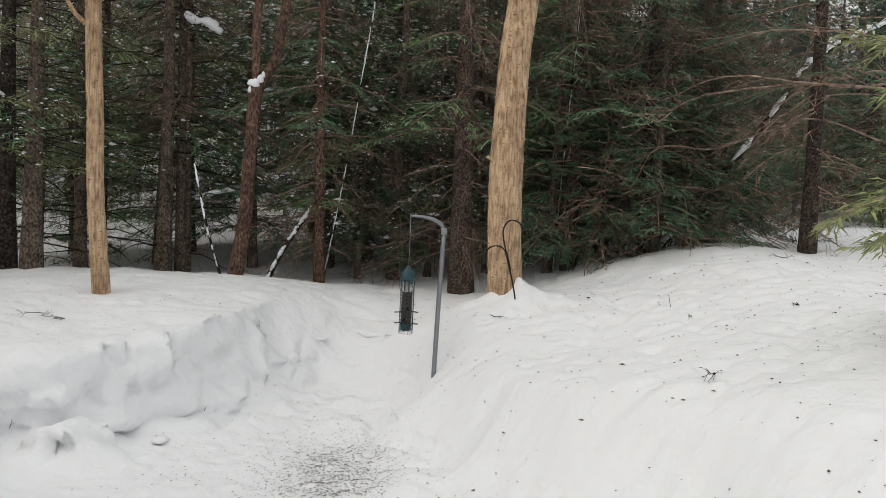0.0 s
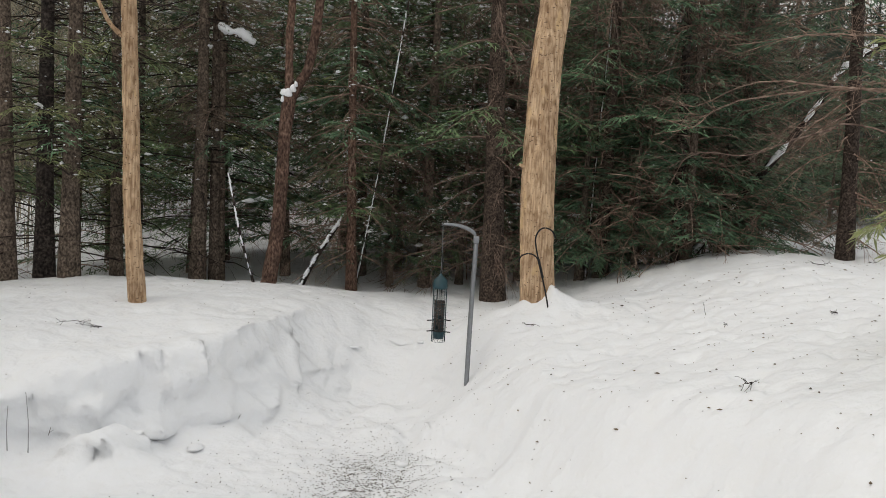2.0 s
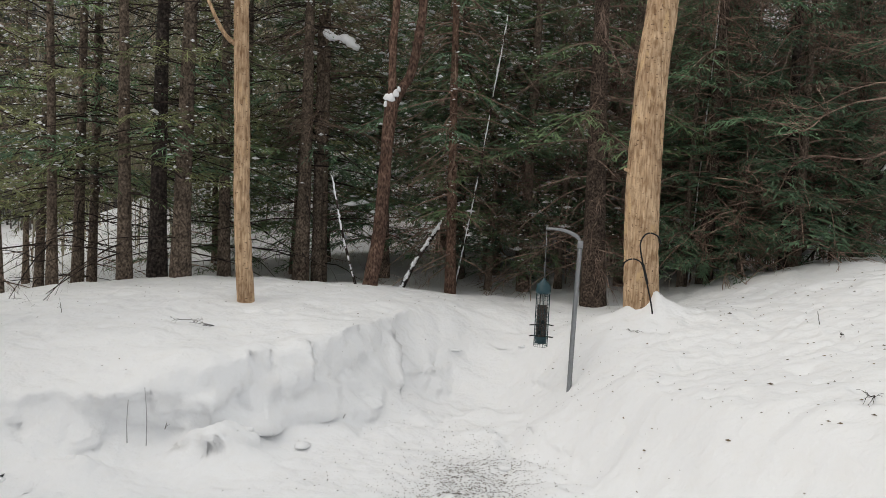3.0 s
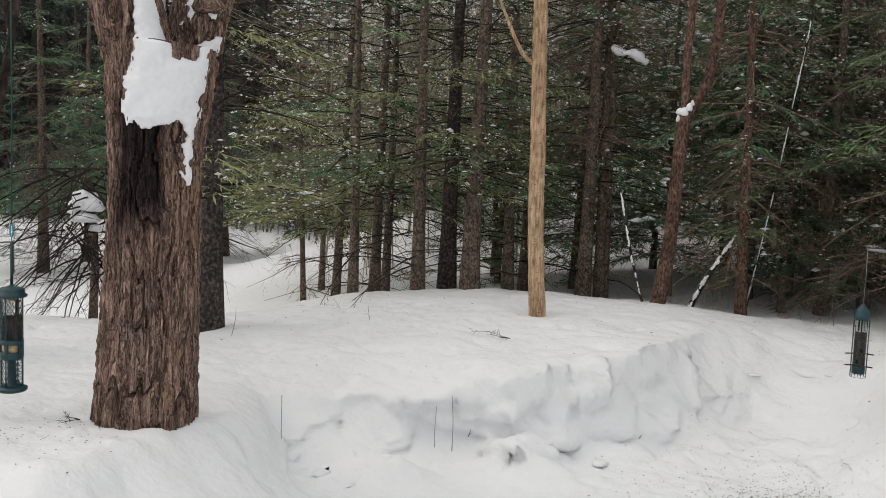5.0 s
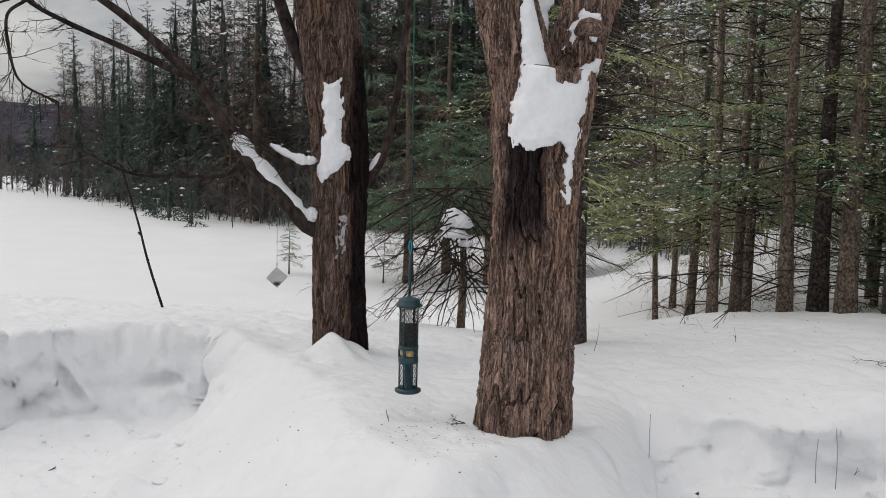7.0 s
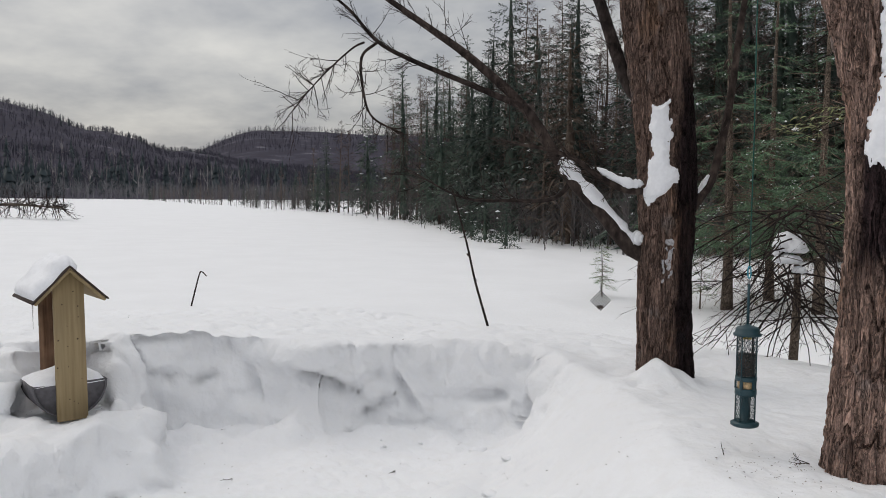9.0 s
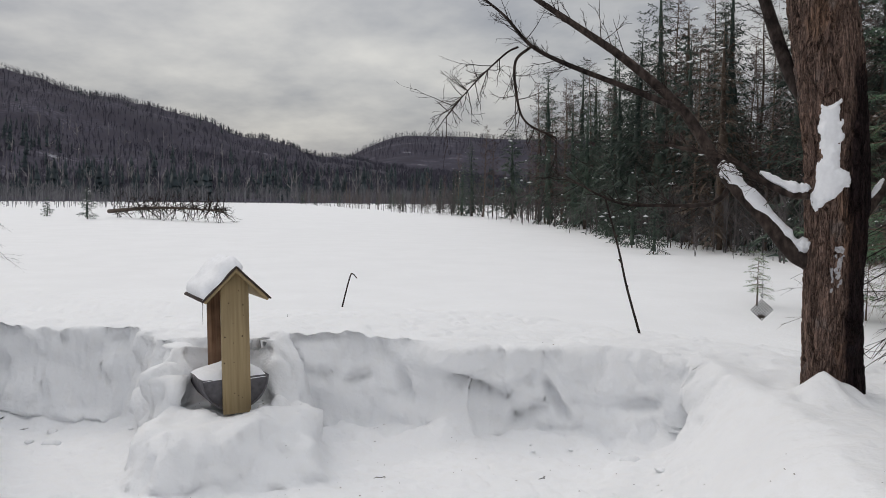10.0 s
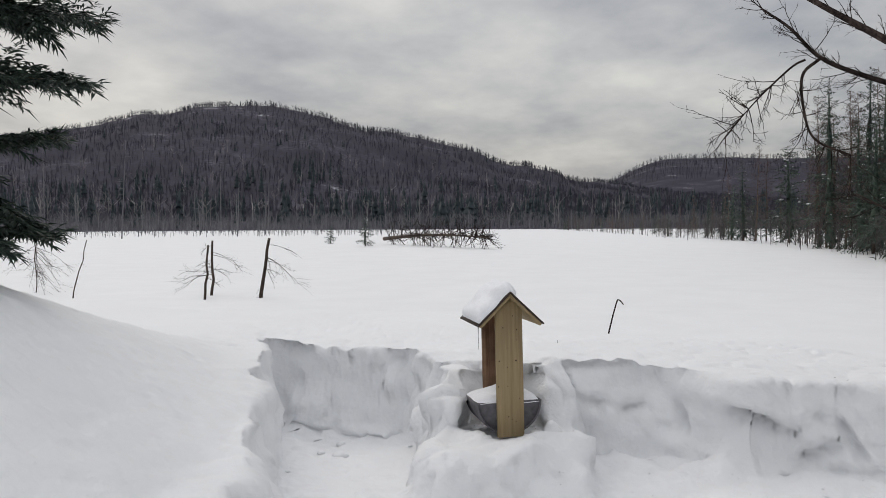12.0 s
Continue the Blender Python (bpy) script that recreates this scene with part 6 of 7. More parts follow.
def wooden_feeder():
    f = empty("wooden_bird_feeder", (-7.62, -0.41, 0.08), "roofed pine bird feeder with grey trough and snowy roof", "bird feeder")
    f.rotation_euler = (radians(1.2), 0, radians(15))
    tall, half, deep = 1.0, 0.107, 0.44
    # local x points to the clearing; the ridge runs along x
    for x, lab in ((0.0, "upright pine plank with dark knots"), (-deep, "reddish upright plank at the back")):
        g = Geo()
        o = [(-half, 0.0), (half, 0.0), (half, tall), (0, tall + half), (-half, tall)]
        bm = bmesh.new()
        a = [bm.verts.new((x + 0.02, y, z)) for y, z in o]
        face = bm.faces.new(a)
        ex = bmesh.ops.extrude_face_region(bm, geom=[face])
        for v in ex["geom"]:
            if isinstance(v, bmesh.types.BMVert):
                v.co.x -= 0.038
        bmesh.ops.recalc_face_normals(bm, faces=bm.faces[:])
        bmesh.ops.bevel(bm, geom=bm.edges[:], offset=0.003, segments=1, affect="EDGES")
        bm.verts.index_update()
        g.add([v.co[:] for v in bm.verts], [[v.index for v in fc.verts] for fc in bm.faces])
        bm.free()
        plank = g.part("plank", PINE if x == 0.0 else PINE_RED, f, lab, True)
        if x == 0.0:
            r = np.random.default_rng(3)
            for y, z, k in ((-0.05, 0.86, 1.2), (0.03, 0.95, 1.0), (0.06, 0.84, 1.2), (-0.085, 0.60, 1.5), (0.05, 0.60, 1.6), (-0.02, 0.55, 0.9), (-0.02, 0.40, 0.9), (-0.095, 0.40, 1.3), (0.06, 0.76, 0.8), (-0.02, 0.16, 1.0), (0.01, 0.14, 0.8), (0.04, 0.12, 0.8), (-0.02, 0.70, 0.8), (0.07, 0.30, 0.7)):
                kn = Geo()
                kn.tube([(0.0205, y, z), (0.0235, y, z)], [0.0042 * k, 0.0036 * k], 9)
                kn.part("knot", KNOT, plank)
    for sgn in (-1, 1):
        m = pose(0, 0, tall + half + 0.035, -44 * sgn, 0, 0)
        y0, y1 = (0.0, 0.36) if sgn > 0 else (-0.36, 0.0)
        Geo().box(-deep - 0.09, y0, -0.032, 0.08, y1, -0.010, m).part("roof_board", PINE, f)
        Geo().box(-deep - 0.10, y0 - (0.01 if sgn < 0 else 0), -0.008, 0.09, y1 + (0.01 if sgn > 0 else 0), 0.004, m).part("roofing", ROOF, f, "thin dark brown roofing")
    # snow lies on the shaded slope only
    g = Geo()
    n1, n2 = 26, 24
    V, F = [], []
    for i in range(n1):
        for j in range(n2):
            u, v = i / (n1 - 1), j / (n2 - 1)
            w = -0.07 + 0.42 * v
            e = min(u, 1 - u, v * 1.2, (1 - v) * 0.9) * 7
            h = 0.068 * min(1, max(0, e)) ** 0.5 * (1 + 0.25 * float(vnoise(u * 2, v * 2, 0.5, 9))) + 0.006 * math.sin(9 * u) * math.sin(7 * v)
            tip = min(1, max(-1, w / 0.06))
            q = radians(44)
            y, z = -w * math.cos(q), -abs(w) * math.sin(q)
            V.append((-deep - 0.085 + (deep + 0.16) * u + 0.01 * math.sin(13 * v), y - h * math.sin(q) * tip, tall + half + 0.042 + z + h * (math.cos(q) + 0.15 * (1 - abs(tip)))))
    for i in range(n1 - 1):
        for j in range(n2 - 1):
            F.append([i * n2 + j, i * n2 + j + 1, (i + 1) * n2 + j + 1, (i + 1) * n2 + j])
    g.add(V, F)
    g.part("roof_snow", SNOW_CLUMP, f, "rounded slab of snow lying on one roof slope and the ridge")
    g = Geo()
    g.tube([(0.07, -0.258, tall - 0.10), (0.07, -0.260, tall - 0.19), (0.07, -0.260, tall - 0.29)], [0.006, 0.003, 0.001], 6)
    g.part("icicle", ICE, f, "thin clear icicle")
    # half-round trough, its axis along x
    R, N = 0.265, 22
    g = Geo()
    V, F = [], []
    for x in (-deep + 0.02, -0.022):
        for rr in (R, R - 0.015):
            for k in range(N + 1):
                a = math.pi + k * math.pi / N
                V.append((x, rr * math.cos(a), 0.27 + rr * 0.98 * math.sin(a)))
    M = N + 1
    for k in range(N):
        F += [[k, k + 1, 2 * M + k + 1, 2 * M + k], [M + k + 1, M + k, 3 * M + k, 3 * M + k + 1], [k + 1, k, M + k, M + k + 1], [2 * M + k, 2 * M + k + 1, 3 * M + k + 1, 3 * M + k]]
    F += [[0, 2 * M, 3 * M, M], [N, M + N, 3 * M + N, 2 * M + N]]
    g.add(V, F)
    g.part("trough", TROUGH, f, "half-round dark grey trough")
    for x in (-0.04, -deep + 0.04):
        g = Geo()
        P = [(R * 0.985 * math.cos(math.pi + k * math.pi / N), 0.27 + R * 0.96 * math.sin(math.pi + k * math.pi / N)) for k in range(N + 1)]
        V = [(x + 0.012, y, z) for y, z in P] + [(x - 0.012, y, z) for y, z in P]
        F = [list(range(M)), list(range(2 * M - 1, M - 1, -1))] + [[k + 1, k, M + k, M + k + 1] for k in range(N)] + [[0, N, M + N, M]]
        g.add(V, F)
        g.part("end_panel", TROUGH, f, "grey half-round end panel", True)
    g = Geo()
    V, F = [], []
    for i in range(14):
        for j in range(20):
            u, v = i / 13, j / 19
            y = (v - 0.5) * 2 * (R - 0.006)
            z = 0.262 + 0.075 * math.sin(math.pi * v) ** 0.5 * min(1, 7 * min(u, 1 - u)) ** 0.6 + 0.012 * float(vnoise(u * 3, v * 4, 1.0, 5)) + 0.05 * math.exp(-((v - 0.45) ** 2) * 40 - (u - 0.55) ** 2 * 30)
            V.append((-deep + 0.022 + (deep - 0.046) * u, y, z))
    for i in range(13):
        for j in range(19):
            F.append([i * 20 + j, (i + 1) * 20 + j, (i + 1) * 20 + j + 1, i * 20 + j + 1])
    g.add(V, F)
    g.part("trough_snow", SNOW_CLUMP, f, "heaped snow filling the trough")


wooden_feeder()

# ---------------------------------------------------------------- hanging feeders and hooks
TEAL = plain("dark_teal_metal", (0.008, 0.042, 0.055), 0.42, 0.0, 0.1, 80, 0.5)
MESH_M = plain("dark_teal_wire", (0.012, 0.045, 0.055), 0.5, 0.3)
SEED_M = plain("mixed_seed", (0.11, 0.085, 0.075), 0.9, grain=0.7, scale=160)
NUT_M = plain("pale_nuts", (0.5, 0.36, 0.2), 0.8, grain=0.5, scale=120)
BLACK = plain("black_iron", (0.012, 0.012, 0.013), 0.5, 0.4)
GREY_M = plain("grey_galvanised_steel", (0.25, 0.26, 0.275), 0.45, 0.6, 0.12, 50)
ROPE = plain("green_cord", (0.015, 0.075, 0.06), 0.8, grain=0.4, scale=200)
CYAN = plain("blue_carabiner", (0.03, 0.3, 0.4), 0.35, 0.6)
YELLOW = plain("yellow_plastic", (0.5, 0.38, 0.05), 0.5)
CLEAR = bpy.data.materials.new("clear_plastic")
CLEAR.use_nodes = True
CLEAR.node_tree.nodes["Principled BSDF"].inputs["Transmission Weight"].default_value = 1.0
CLEAR.node_tree.nodes["Principled BSDF"].inputs["Roughness"].default_value = 0.08
CLEAR.node_tree.nodes["Principled BSDF"].inputs["IOR"].default_value = 1.2


def lathe(geo, prof, n=28):
    """Turned shape from (radius, height) pairs."""
    V = [(r * math.cos(a), r * math.sin(a), z) for r, z in prof for a in (k * 2 * math.pi / n for k in range(n))]
    F = [[i * n + k, i * n + (k + 1) % n, (i + 1) * n + (k + 1) % n, (i + 1) * n + k] for i in range(len(prof) - 1) for k in range(n)]
    geo.add(V, F)
    return geo


def wire_cage(rad, z0, z1, rise, count, wire=0.0009):
    """Diagonal wire mesh wrapped on a cylinder."""
    g = Geo()
    for sgn in (-1, 1):
        for k in range(count):
            a0 = k * 2 * math.pi / count
            t = np.linspace(0, 1, 9)
            a = a0 + sgn * t * (z1 - z0) * rise
            g.tube(np.stack([rad * np.cos(a), rad * np.sin(a), z0 + (z1 - z0) * t], -1), wire, 3, False)
    return g


def caged_feeder():
    x, y, top, low = -4.04, 2.68, 1.15, 0.645
    f = empty("squirrel_proof_feeder", (x, y, low), "dark teal squirrel-proof bird feeder with mesh cage, hung on a cord", "bird feeder")
    H = top - low
    lathe(Geo(), [(0.0, 0.0), (0.06, 0.0), (0.068, 0.006), (0.068, 0.018), (0.05, 0.026), (0.0, 0.026)]).part("tray", TEAL, f)
    lathe(Geo(), [(0.045, 0.02), (0.046, 0.03), (0.02, 0.034), (0.02, 0.15), (0.044, 0.16)]).part("column", TEAL, f)
    tagged(wire_cage(0.049, 0.025, 0.165, 9, 26).part("mesh_cage", MESH_M, f, "diamond wire mesh"), kind="stuff")
    for k in range(4):
        a = k * math.pi / 2 + 0.4
        Geo().tube([(0.051 * math.cos(a), 0.051 * math.sin(a), 0.02), (0.051 * math.cos(a), 0.051 * math.sin(a), H - 0.05)], 0.003, 6).part("rod", TEAL, f)
    lathe(Geo(), [(0.03, 0.155), (0.05, 0.155), (0.052, 0.16), (0.052, 0.185), (0.045, 0.19)]).part("lower_ring", TEAL, f)
    lathe(Geo(), [(0.045, 0.225), (0.052, 0.228), (0.052, 0.245), (0.03, 0.25)]).part("upper_ring", TEAL, f)
    lathe(Geo(), [(0.0, 0.188), (0.04, 0.188), (0.04, 0.228), (0.0, 0.228)]).part("nuts", NUT_M, f, "pale nuts showing in the window")
    for k in range(5):
        a = k * 2 * math.pi / 5 + 0.1
        Geo().box(-0.008, -0.004, 0.185, 0.008, 0.004, 0.23, pose(0.049 * math.cos(a), 0.049 * math.sin(a), 0, 0, 0, math.degrees(a) + 90), 0.001).part("window_post", TEAL, f)
    lathe(Geo(), [(0.0, 0.25), (0.041, 0.25), (0.041, 0.36), (0.0, 0.362)]).part("seed", SEED_M, f, "dark mixed seed inside the tube")
    lathe(Geo(), [(0.043, 0.25), (0.043, H - 0.06)]).part("tube", CLEAR, f, "clear plastic seed tube")
    tagged(wire_cage(0.049, 0.245, H - 0.055, 7, 28).part("mesh_cage", MESH_M, f, "diamond wire mesh"), kind="stuff")
    lathe(Geo(), [(0.0, H - 0.072), (0.018, H - 0.072), (0.018, H - 0.055), (0.0, H - 0.055)]).part("cap_plug", YELLOW, f, "yellow plug under the lid")
    lathe(Geo(), [(0.04, H - 0.06), (0.066, H - 0.056), (0.068, H - 0.046), (0.058, H - 0.04), (0.056, H - 0.022), (0.05, H - 0.014), (0.02, H - 0.006), (0.008, H + 0.002), (0.0, H + 0.002)]).part("lid", TEAL, f)
    Geo().tube([(0, 0, H), (0, 0, H + 0.2)], 0.007, 10).part("hanger_rod", TEAL, f)
    g = Geo()
    a = np.linspace(0, 2 * math.pi, 20)
    g.tube(np.stack([0.011 * np.cos(a), 0 * a, H + 0.255 + 0.03 * np.sin(a)], -1), 0.0035, 6)
    g.part("carabiner", CYAN, f, "small blue carabiner")
    g = Geo()
    g.tube([(0, 0, H + 0.2), (0, 0, H + 0.228)], 0.003, 6)
    g.part("ring", GREY_M, f)
    Geo().tube([(0, 0, H + 0.285), (0.002, 0.001, H + 0.9), (0.0, -0.01, 3.30 - low)], 0.0035, 6).part("cord", ROPE, f, "green cord")


caged_feeder()


def tube_feeder():
    x, y, low = -0.53, 5.83, 0.635
    f = empty("tube_feeder", (x, y, low), "teal-capped clear tube feeder in wire cage on steel arm", "bird feeder")
    lathe(Geo(), [(0.0, 0.0), (0.036, 0.0), (0.038, 0.03), (0.038, 0.045), (0.0, 0.045)]).part("base", TEAL, f)
    lathe(Geo(), [(0.034, 0.045), (0.034, 0.34)]).part("tube", CLEAR, f, "clear plastic tube")
    lathe(Geo(), [(0.0, 0.045), (0.03, 0.045), (0.03, 0.25), (0.0, 0.255)]).part("seed", SEED_M, f, "dark seed in the tube")
    lathe(Geo(), [(0.0, 0.33), (0.046, 0.33), (0.05, 0.34), (0.05, 0.355), (0.046, 0.36), (0.046, 0.385), (0.03, 0.40), (0.012, 0.42), (0.008, 0.43), (0.0, 0.43)]).part("lid", TEAL, f, "ribbed teal lid")
    g = Geo()
    for k in range(16):
        a = k * 2 * math.pi / 16
        g.tube([(0.045 * math.cos(a), 0.045 * math.sin(a), -0.02), (0.045 * math.cos(a), 0.045 * math.sin(a), 0.34)], 0.0013, 4)
    t = np.linspace(0, 2 * math.pi, 25)
    for k in range(13):
        g.tube(np.stack([0.045 * np.cos(t), 0.045 * np.sin(t), np.full(25, -0.02 + 0.028 * k)], -1), 0.0011, 4, False)
    tagged(g.part("wire_cage", MESH_M, f), kind="stuff")
    for a, z in ((0.2, 0.045), (3.3, 0.05), (0.1, 0.125), (3.2, 0.12)):
        Geo().tube([(0.03 * math.cos(a), 0.03 * math.sin(a), z), (0.078 * math.cos(a), 0.078 * math.sin(a), z - 0.004)], 0.004, 7).part("perch", BLACK, f)
    for a, z in ((-1.3, 0.14), (-1.9, 0.07)):
        g = Geo()
        g.clump((0.036 * math.cos(a), 0.036 * math.sin(a), z), 0.012, 0.006, 0.02, np.random.default_rng(1), 8)
        g.part("feeding_port", BLACK, f)
    Geo().tube([(0, 0, 0.43), (0.002, 0, 0.6), (0, 0, 1.385 - low)], 0.0022, 5).part("hanging_wire", GREY_M, f)
    Geo().tube([(0.004, 0.01, 0.42), (0.008, 0.0, 0.5), (0.003, 0.0, 0.56)], 0.0035, 6).part("handle", BLACK, f)


tube_feeder()


def feeder_pole():
    t = empty("feeder_pole", (-0.32, 5.74, 0.3), "grey galvanised steel pole with a curved arm, set in the snow", "pole")
    loc = lambda pts: [tuple(np.subtract(p, (-0.32, 5.74, 0.3))) for p in pts]
    g = Geo()
    c = path_points(loc([(-0.325, 5.73, 0.3), (-0.32, 5.79, 0.82), (-0.31, 5.84, 1.30)]), 12)
    g.tube(c, 0.0155, 4)
    g.part("post", GREY_M, t, "channel-section steel post", True)
    g = Geo()
    arm = path_points(loc([(-0.31, 5.84, 1.29), (-0.33, 5.84, 1.345), (-0.42, 5.835, 1.385), (-0.53, 5.83, 1.392)]), 18)
    V, F = [], []
    n = len(arm)
    for k, p in enumerate(arm):
        w = 0.017 - 0.010 * k / n
        h = 0.02 - 0.012 * k / n
        V += [(p[0], p[1] - w, p[2] - h), (p[0], p[1] + w, p[2] - h), (p[0] + 0.004, p[1] + w, p[2] + h * 0.7), (p[0] + 0.004, p[1] - w, p[2] + h * 0.7)]
    for k in range(n - 1):
        for s in range(4):
            F.append([4 * k + s, 4 * k + (s + 1) % 4, 4 * k + 4 + (s + 1) % 4, 4 * k + 4 + s])
    F += [[3, 2, 1, 0], [4 * n - 4, 4 * n - 3, 4 * n - 2, 4 * n - 1]]
    g.add(V, F)
    g.part("arm", GREY_M, t, "curved tapering steel arm")
    Geo().box(-0.018, -0.018, -0.035, 0.018, 0.018, 0.012, Matrix.Translation(np.subtract((-0.31, 5.84, 1.31), (-0.32, 5.74, 0.3)).tolist()), 0.003).part("bracket", GREY_M, t)
    g = Geo()
    g.tube([arm[-1] + np.array([0, 0, -0.012]), arm[-1] + np.array([-0.006, 0, 0.01])], 0.003, 6)
    g.part("hook", GREY_M, t)


feeder_pole()


def shepherd_hook():
    o = (0.18, 6.2, 0.7)
    t = empty("shepherd_hook", o, "black iron double shepherd's hook stuck in snow beside the tan trunk", "hook")
    loc = lambda pts: [tuple(np.subtract(p, o)) for p in pts]
    c = path_points(loc([(0.2, 6.2, 0.7), (0.18, 6.2, 0.87), (0.11, 6.2, 1.14), (0.083, 6.2, 1.25), (0.08, 6.2, 1.31), (0.105, 6.2, 1.36), (0.145, 6.2, 1.375), (0.19, 6.2, 1.355), (0.215, 6.2, 1.31)]), 50)
    Geo().tube(c, 0.0055, 8).part("rod", BLACK, t)
    c = path_points(loc([(0.135, 6.2, 1.06), (0.115, 6.2, 1.13), (0.08, 6.2, 1.18), (0.03, 6.2, 1.192), (-0.015, 6.2, 1.17), (-0.03, 6.2, 1.13)]), 30)
    Geo().tube(c, 0.005, 8).part("side_hook", BLACK, t)
    Geo().tube(loc([(0.142, 6.2, 1.03), (0.105, 6.2, 1.16)]), 0.009, 8).part("clamp", BLACK, t)


shepherd_hook()


def suet_cage():
    o = (-6.46, 3.36, 0.96)
    t = empty("suet_cage", o, "small black wire suet cage hung from a maple limb", "suet feeder")
    t.rotation_euler = (0, 0, radians(52))
    m = pose(0, 0, 0, 0, 42, 0)
    W, D, H = 0.054, 0.018, 0.054
    for y in (-D, D):
        g = Geo()
        for k in range(8):
            q = -1 + 2 * k / 7
            g.tube([(m @ Vector((q * W, y, -H)))[:], (m @ Vector((q * W, y, H)))[:]], 0.0015, 4)
            g.tube([(m @ Vector((-W, y, q * H)))[:], (m @ Vector((W, y, q * H)))[:]], 0.0015, 4)
        tagged(g.part("wire_panel", BLACK, t), kind="stuff")
    g = Geo()
    for sx in (-1, 1):
        for sz in (-1, -0.33, 0.33, 1):
            g.tube([(m @ Vector((sx * W, -D, sz * H)))[:], (m @ Vector((sx * W, D, sz * H)))[:]], 0.0014, 4)
            g.tube([(m @ Vector((sz * W, -D, sx * H)))[:], (m @ Vector((sz * W, D, sx * H)))[:]], 0.0014, 4)
    g.part("wire_rim", BLACK, t)
    g = Geo()
    g.clump((0.0, 0, -0.055), 0.028, 0.016, 0.024, np.random.default_rng(7), 10)
    g.part("suet", SEED_M, t, "leftover lump of brown suet")
    Geo().tube([(0, 0, 0.085), (0, 0.001, 0.25), (0.0, 0.0, 0.42)], 0.0016, 5).part("chain", GREY_M, t)
    Geo().tube([(0, 0, 0.085), (0.007, 0, 0.105), (0, 0, 0.125), (-0.007, 0, 0.105), (0, 0, 0.085)], 0.0014, 5).part("loop", BLACK, t)


suet_cage()

# ---------------------------------------------------------------- small things on the snow
SEEDS = leaf_material("spilt_seed_husks", (0.03, 0.026, 0.024), (0.2, 0.17, 0.145), 0.1)
BITS = leaf_material("bark_and_needle_bits", (0.035, 0.025, 0.018), (0.17, 0.12, 0.08), 0.1)


def scatter(name, label, n, cx, cy, rx, ry, size, mat, seed, mask=None, gauss=True):
    r = np.random.default_rng(seed)
    q = r.normal(0, 0.5, (n, 2)) if gauss else r.uniform(-1, 1, (n, 2))
    x, y = cx + q[:, 0] * rx, cy + q[:, 1] * ry
    if mask is not None:
        ok = mask(x, y)
        x, y = x[ok], y[ok]
    z = ground(x, y)
    V, F = [], []
    for k in range(len(x)):
        s = size * r.uniform(0.4, 1.5)
        a = r.random() * 6.3
        c, d, e = math.cos(a) * s, math.sin(a) * s, r.uniform(0.25, 0.7)
        V += [(x[k] + c, y[k] + d, z[k] + 0.004), (x[k] - d * e, y[k] + c * e, z[k] + 0.003), (x[k] - c, y[k] - d, z[k] + 0.004), (x[k] + d * e, y[k] - c * e, z[k] + 0.003), (x[k], y[k], z[k] + 0.004 + s * 0.4)]
        b = 5 * k
        F += [[b, b + 1, b + 4], [b + 1, b + 2, b + 4], [b + 2, b + 3, b + 4], [b + 3, b, b + 4]]
    return tagged(new(name, mesh_from(name, V, F, mat, True)), label, "debris", kind="stuff")


scatter("spilt_seed", "dark seed husks spilt on the trodden snow under the feeder", 3000, -0.78, 4.72, 0.36, 0.6, 0.0048, SEEDS, 1)
scatter("spilt_seed", "scattered husks round the spill", 420, -0.95, 4.9, 0.9, 1.1, 0.005, SEEDS, 2)
scatter("spilt_seed", "brown seed crumbs on the mound by the maple", 110, -3.75, 2.65, 0.35, 0.3, 0.0045, BITS, 3)
scatter("forest_litter", "needles and bark bits strewn over the snow bank", 800, 1.3, 4.9, 1.9, 2.6, 0.0068, BITS, 4, gauss=False)
scatter("forest_litter", "curled dead leaves and cone scales on the snow bank", 90, 1.5, 4.9, 1.6, 2.3, 0.013, BITS, 7, gauss=False)
scatter("forest_litter", "specks of litter on the cleared snow floor", 260, -5.2, 0.6, 3.0, 1.9, 0.007, BITS, 5, gauss=False)
scatter("forest_litter", "fine specks on the snow near the woods", 200, -2.9, 6.0, 2.0, 1.6, 0.006, BITS, 6, gauss=False)


def snow_lumps():
    """Broken lumps of snow at the foot of the banks."""
    r = np.random.default_rng(12)
    g = Geo()
    n = 0
    while n < 44:
        k = r.integers(0, len(TRENCH))
        (ax, ay), (bx, by) = TRENCH[k], TRENCH[(k + 1) % len(TRENCH)]
        t = r.random()
        x, y = ax + (bx - ax) * t, ay + (by - ay) * t
        nx_, ny_ = -(by - ay), bx - ax
        q = math.hypot(nx_, ny_)
        w = abs(r.normal(0.22, 0.22))
        sgn = 1 if inside_by(np.array([x + nx_ / q * 0.1]), np.array([y + ny_ / q * 0.1]), TRENCH)[0] > 0 else -1
        x, y = x + sgn * nx_ / q * w, y + sgn * ny_ / q * w
        if x > 0.6 or y < -2.4:
            continue
        s = abs(r.normal(0, 0.022)) + 0.012
        g.clump((x, y, on_ground(x, y) + s * 0.1), s * r.uniform(0.8, 1.9), s * r.uniform(0.8, 1.5), s * r.uniform(0.35, 0.7), r, 10)
        n += 1
    tagged(g.part("snow_lumps", SNOW), "broken lumps of snow fallen from the cut banks", "snow", kind="stuff")


snow_lumps()


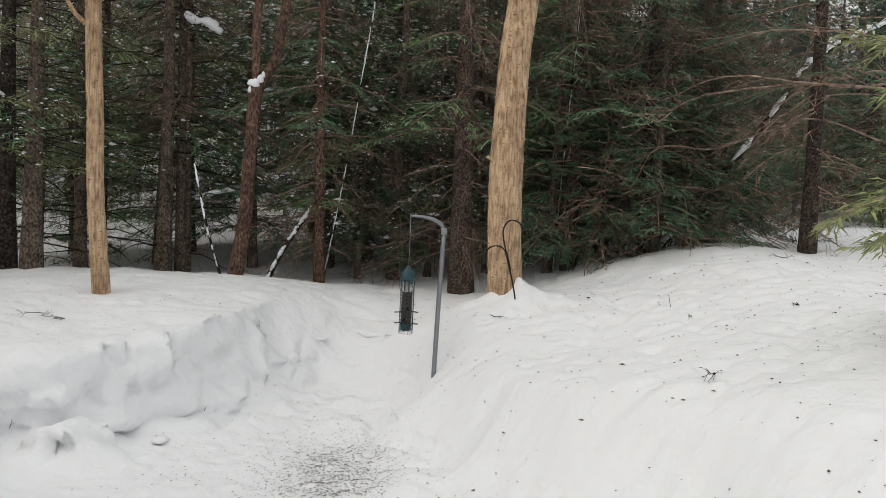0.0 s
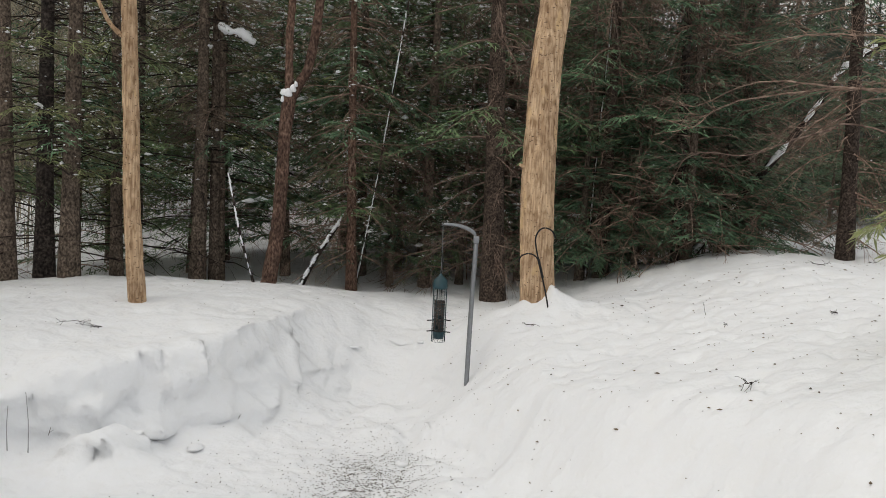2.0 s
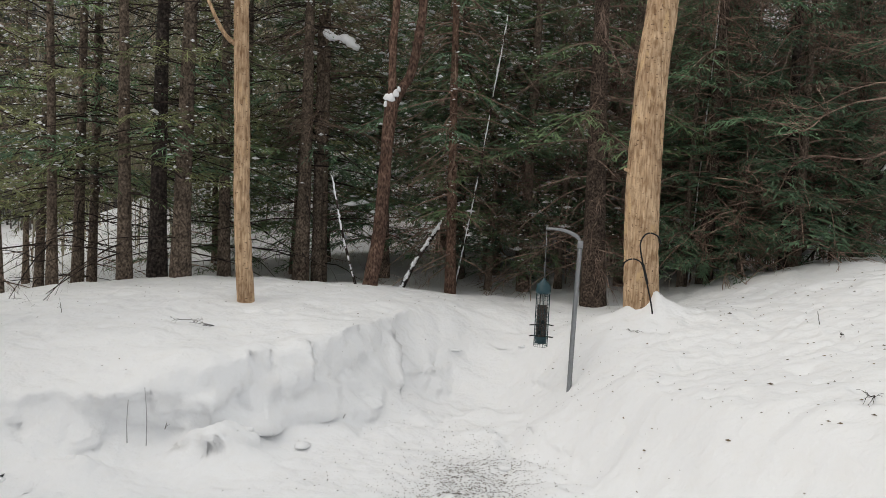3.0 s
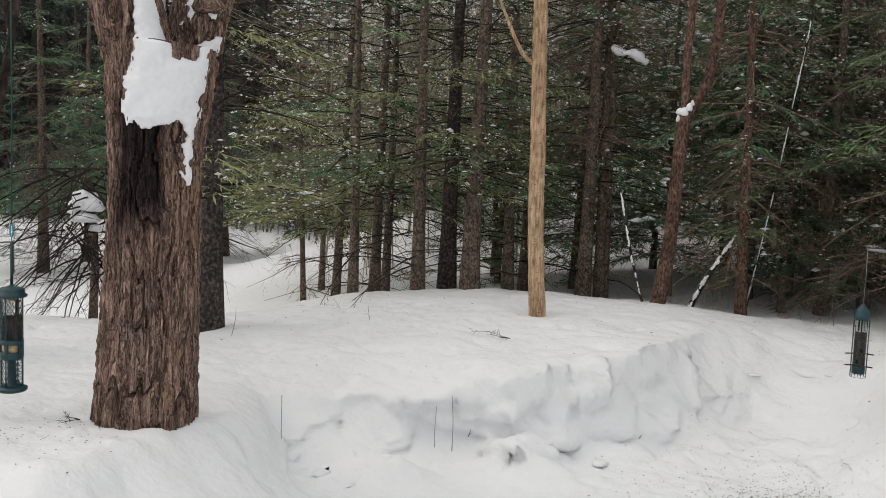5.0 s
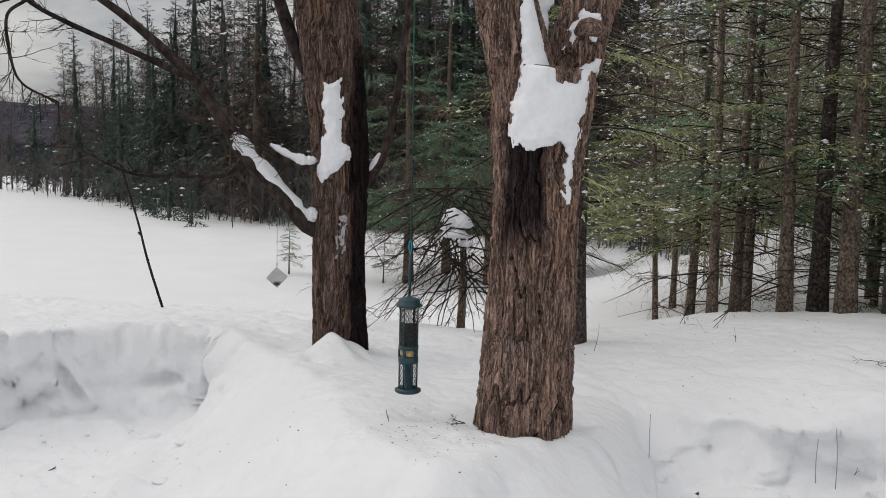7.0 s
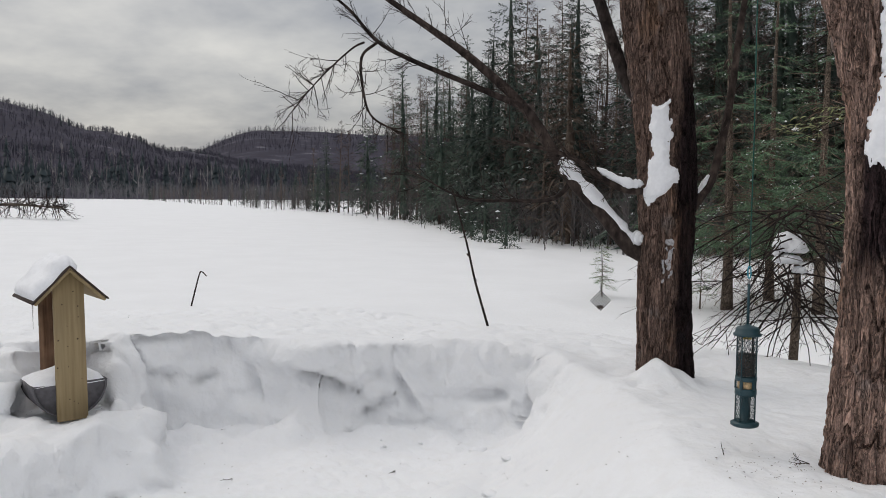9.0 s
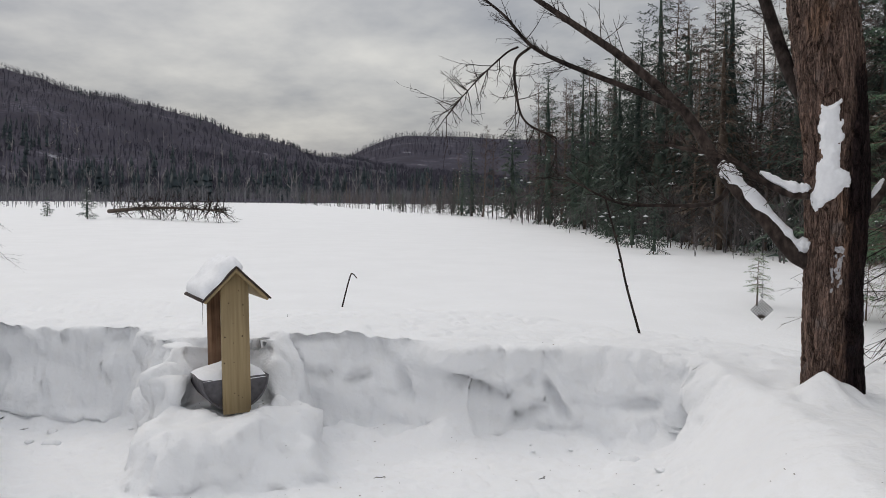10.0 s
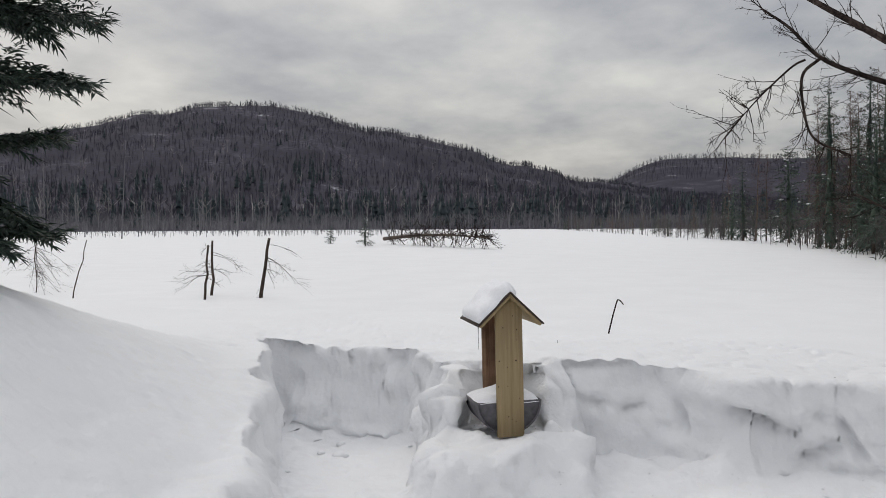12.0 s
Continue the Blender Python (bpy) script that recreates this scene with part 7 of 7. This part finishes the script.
def twig_on_snow(x, y, size, seed, label, stand=False):
    t = empty("twig", (x, y, on_ground(x, y)), label, "twig")
    r = np.random.default_rng(seed)
    g = Geo()
    if stand:
        twigs(g, (0, 0, -0.02), (r.normal(0, 0.3), r.normal(0, 0.3), 1), size, r, 1, 0.003, 0.0, 1)
    else:
        for k in range(2):
            a = r.random() * 6.3
            twigs(g, (0, 0, 0.008), (math.cos(a), math.sin(a), r.uniform(0.02, 0.2)), size * r.uniform(0.6, 1), r, 2, 0.003, 0.05, 4)
    g.part("stem", TWIG_DARK, t)


for k, (x, y, size, stand) in enumerate([(-2.95, 5.68, 0.17, False), (-2.72, 5.60, 0.16, False), (-3.91, 5.67, 0.12, True), (-4.02, 2.55, 0.11, True), (-3.78, 2.85, 0.13, False), (-1.75, 5.45, 0.06, True), (1.17, 5.75, 0.09, True), (1.04, 4.05, 0.14, False), (0.62, 3.26, 0.12, True), (0.72, 3.32, 0.14, False),
                                         (2.2, 6.9, 0.1, False), (2.85, 7.6, 0.07, False), (1.75, 5.12, 0.05, False), (1.22, 5.4, 0.05, False), (0.3, 3.36, 0.06, False), (0.45, 2.9, 0.05, False), (0.69, 2.86, 0.05, False), (-0.05, 5.0, 0.04, False), (0.05, 6.02, 0.07, False), (-2.6, 4.72, 0.08, True),
                                         (-9.6, -0.35, 0.06, True), (-9.9, 0.1, 0.05, True), (-6.9, 0.6, 0.05, False), (-6.6, 1.7, 0.05, False), (-9.3, -2.3, 0.05, False), (-5.0, 4.45, 0.16, True), (-4.6, 4.9, 0.25, True), (-5.3, 4.6, 0.2, True)]):
    twig_on_snow(x, y, size, 300 + k, "thin broken twig standing in the snow" if stand else "small dark twig lying on the snow", stand)


def stalk(x, y, z0, z1, seed):
    """A thin grey rod added to imitate a shaded slit in the cut bank."""
    r = np.random.default_rng(seed)
    t = empty("dead_stalk", (x, y, z0), "thin grey rod standing for a shaded slit in the bank", "stalk")
    q = path_points([(0, 0, 0), (r.normal(0, 0.004), 0, (z1 - z0) * 0.5), (r.normal(0, 0.006), r.normal(0, 0.006), z1 - z0)], 8)
    Geo().tube(q, np.linspace(0.003, 0.002, len(q)), 6).part("stem", FROST_SLIT_GREY, t)


# each rod marks the dark line of one narrow shovel slit
for k, (x, y, z0, z1) in enumerate(((-3.44, 3.98, 0.06, 0.44), (-2.73, 4.53, 0.12, 0.37), (-2.64, 4.58, 0.1, 0.44))):
    stalk(x, y, z0, z1, 400 + k)
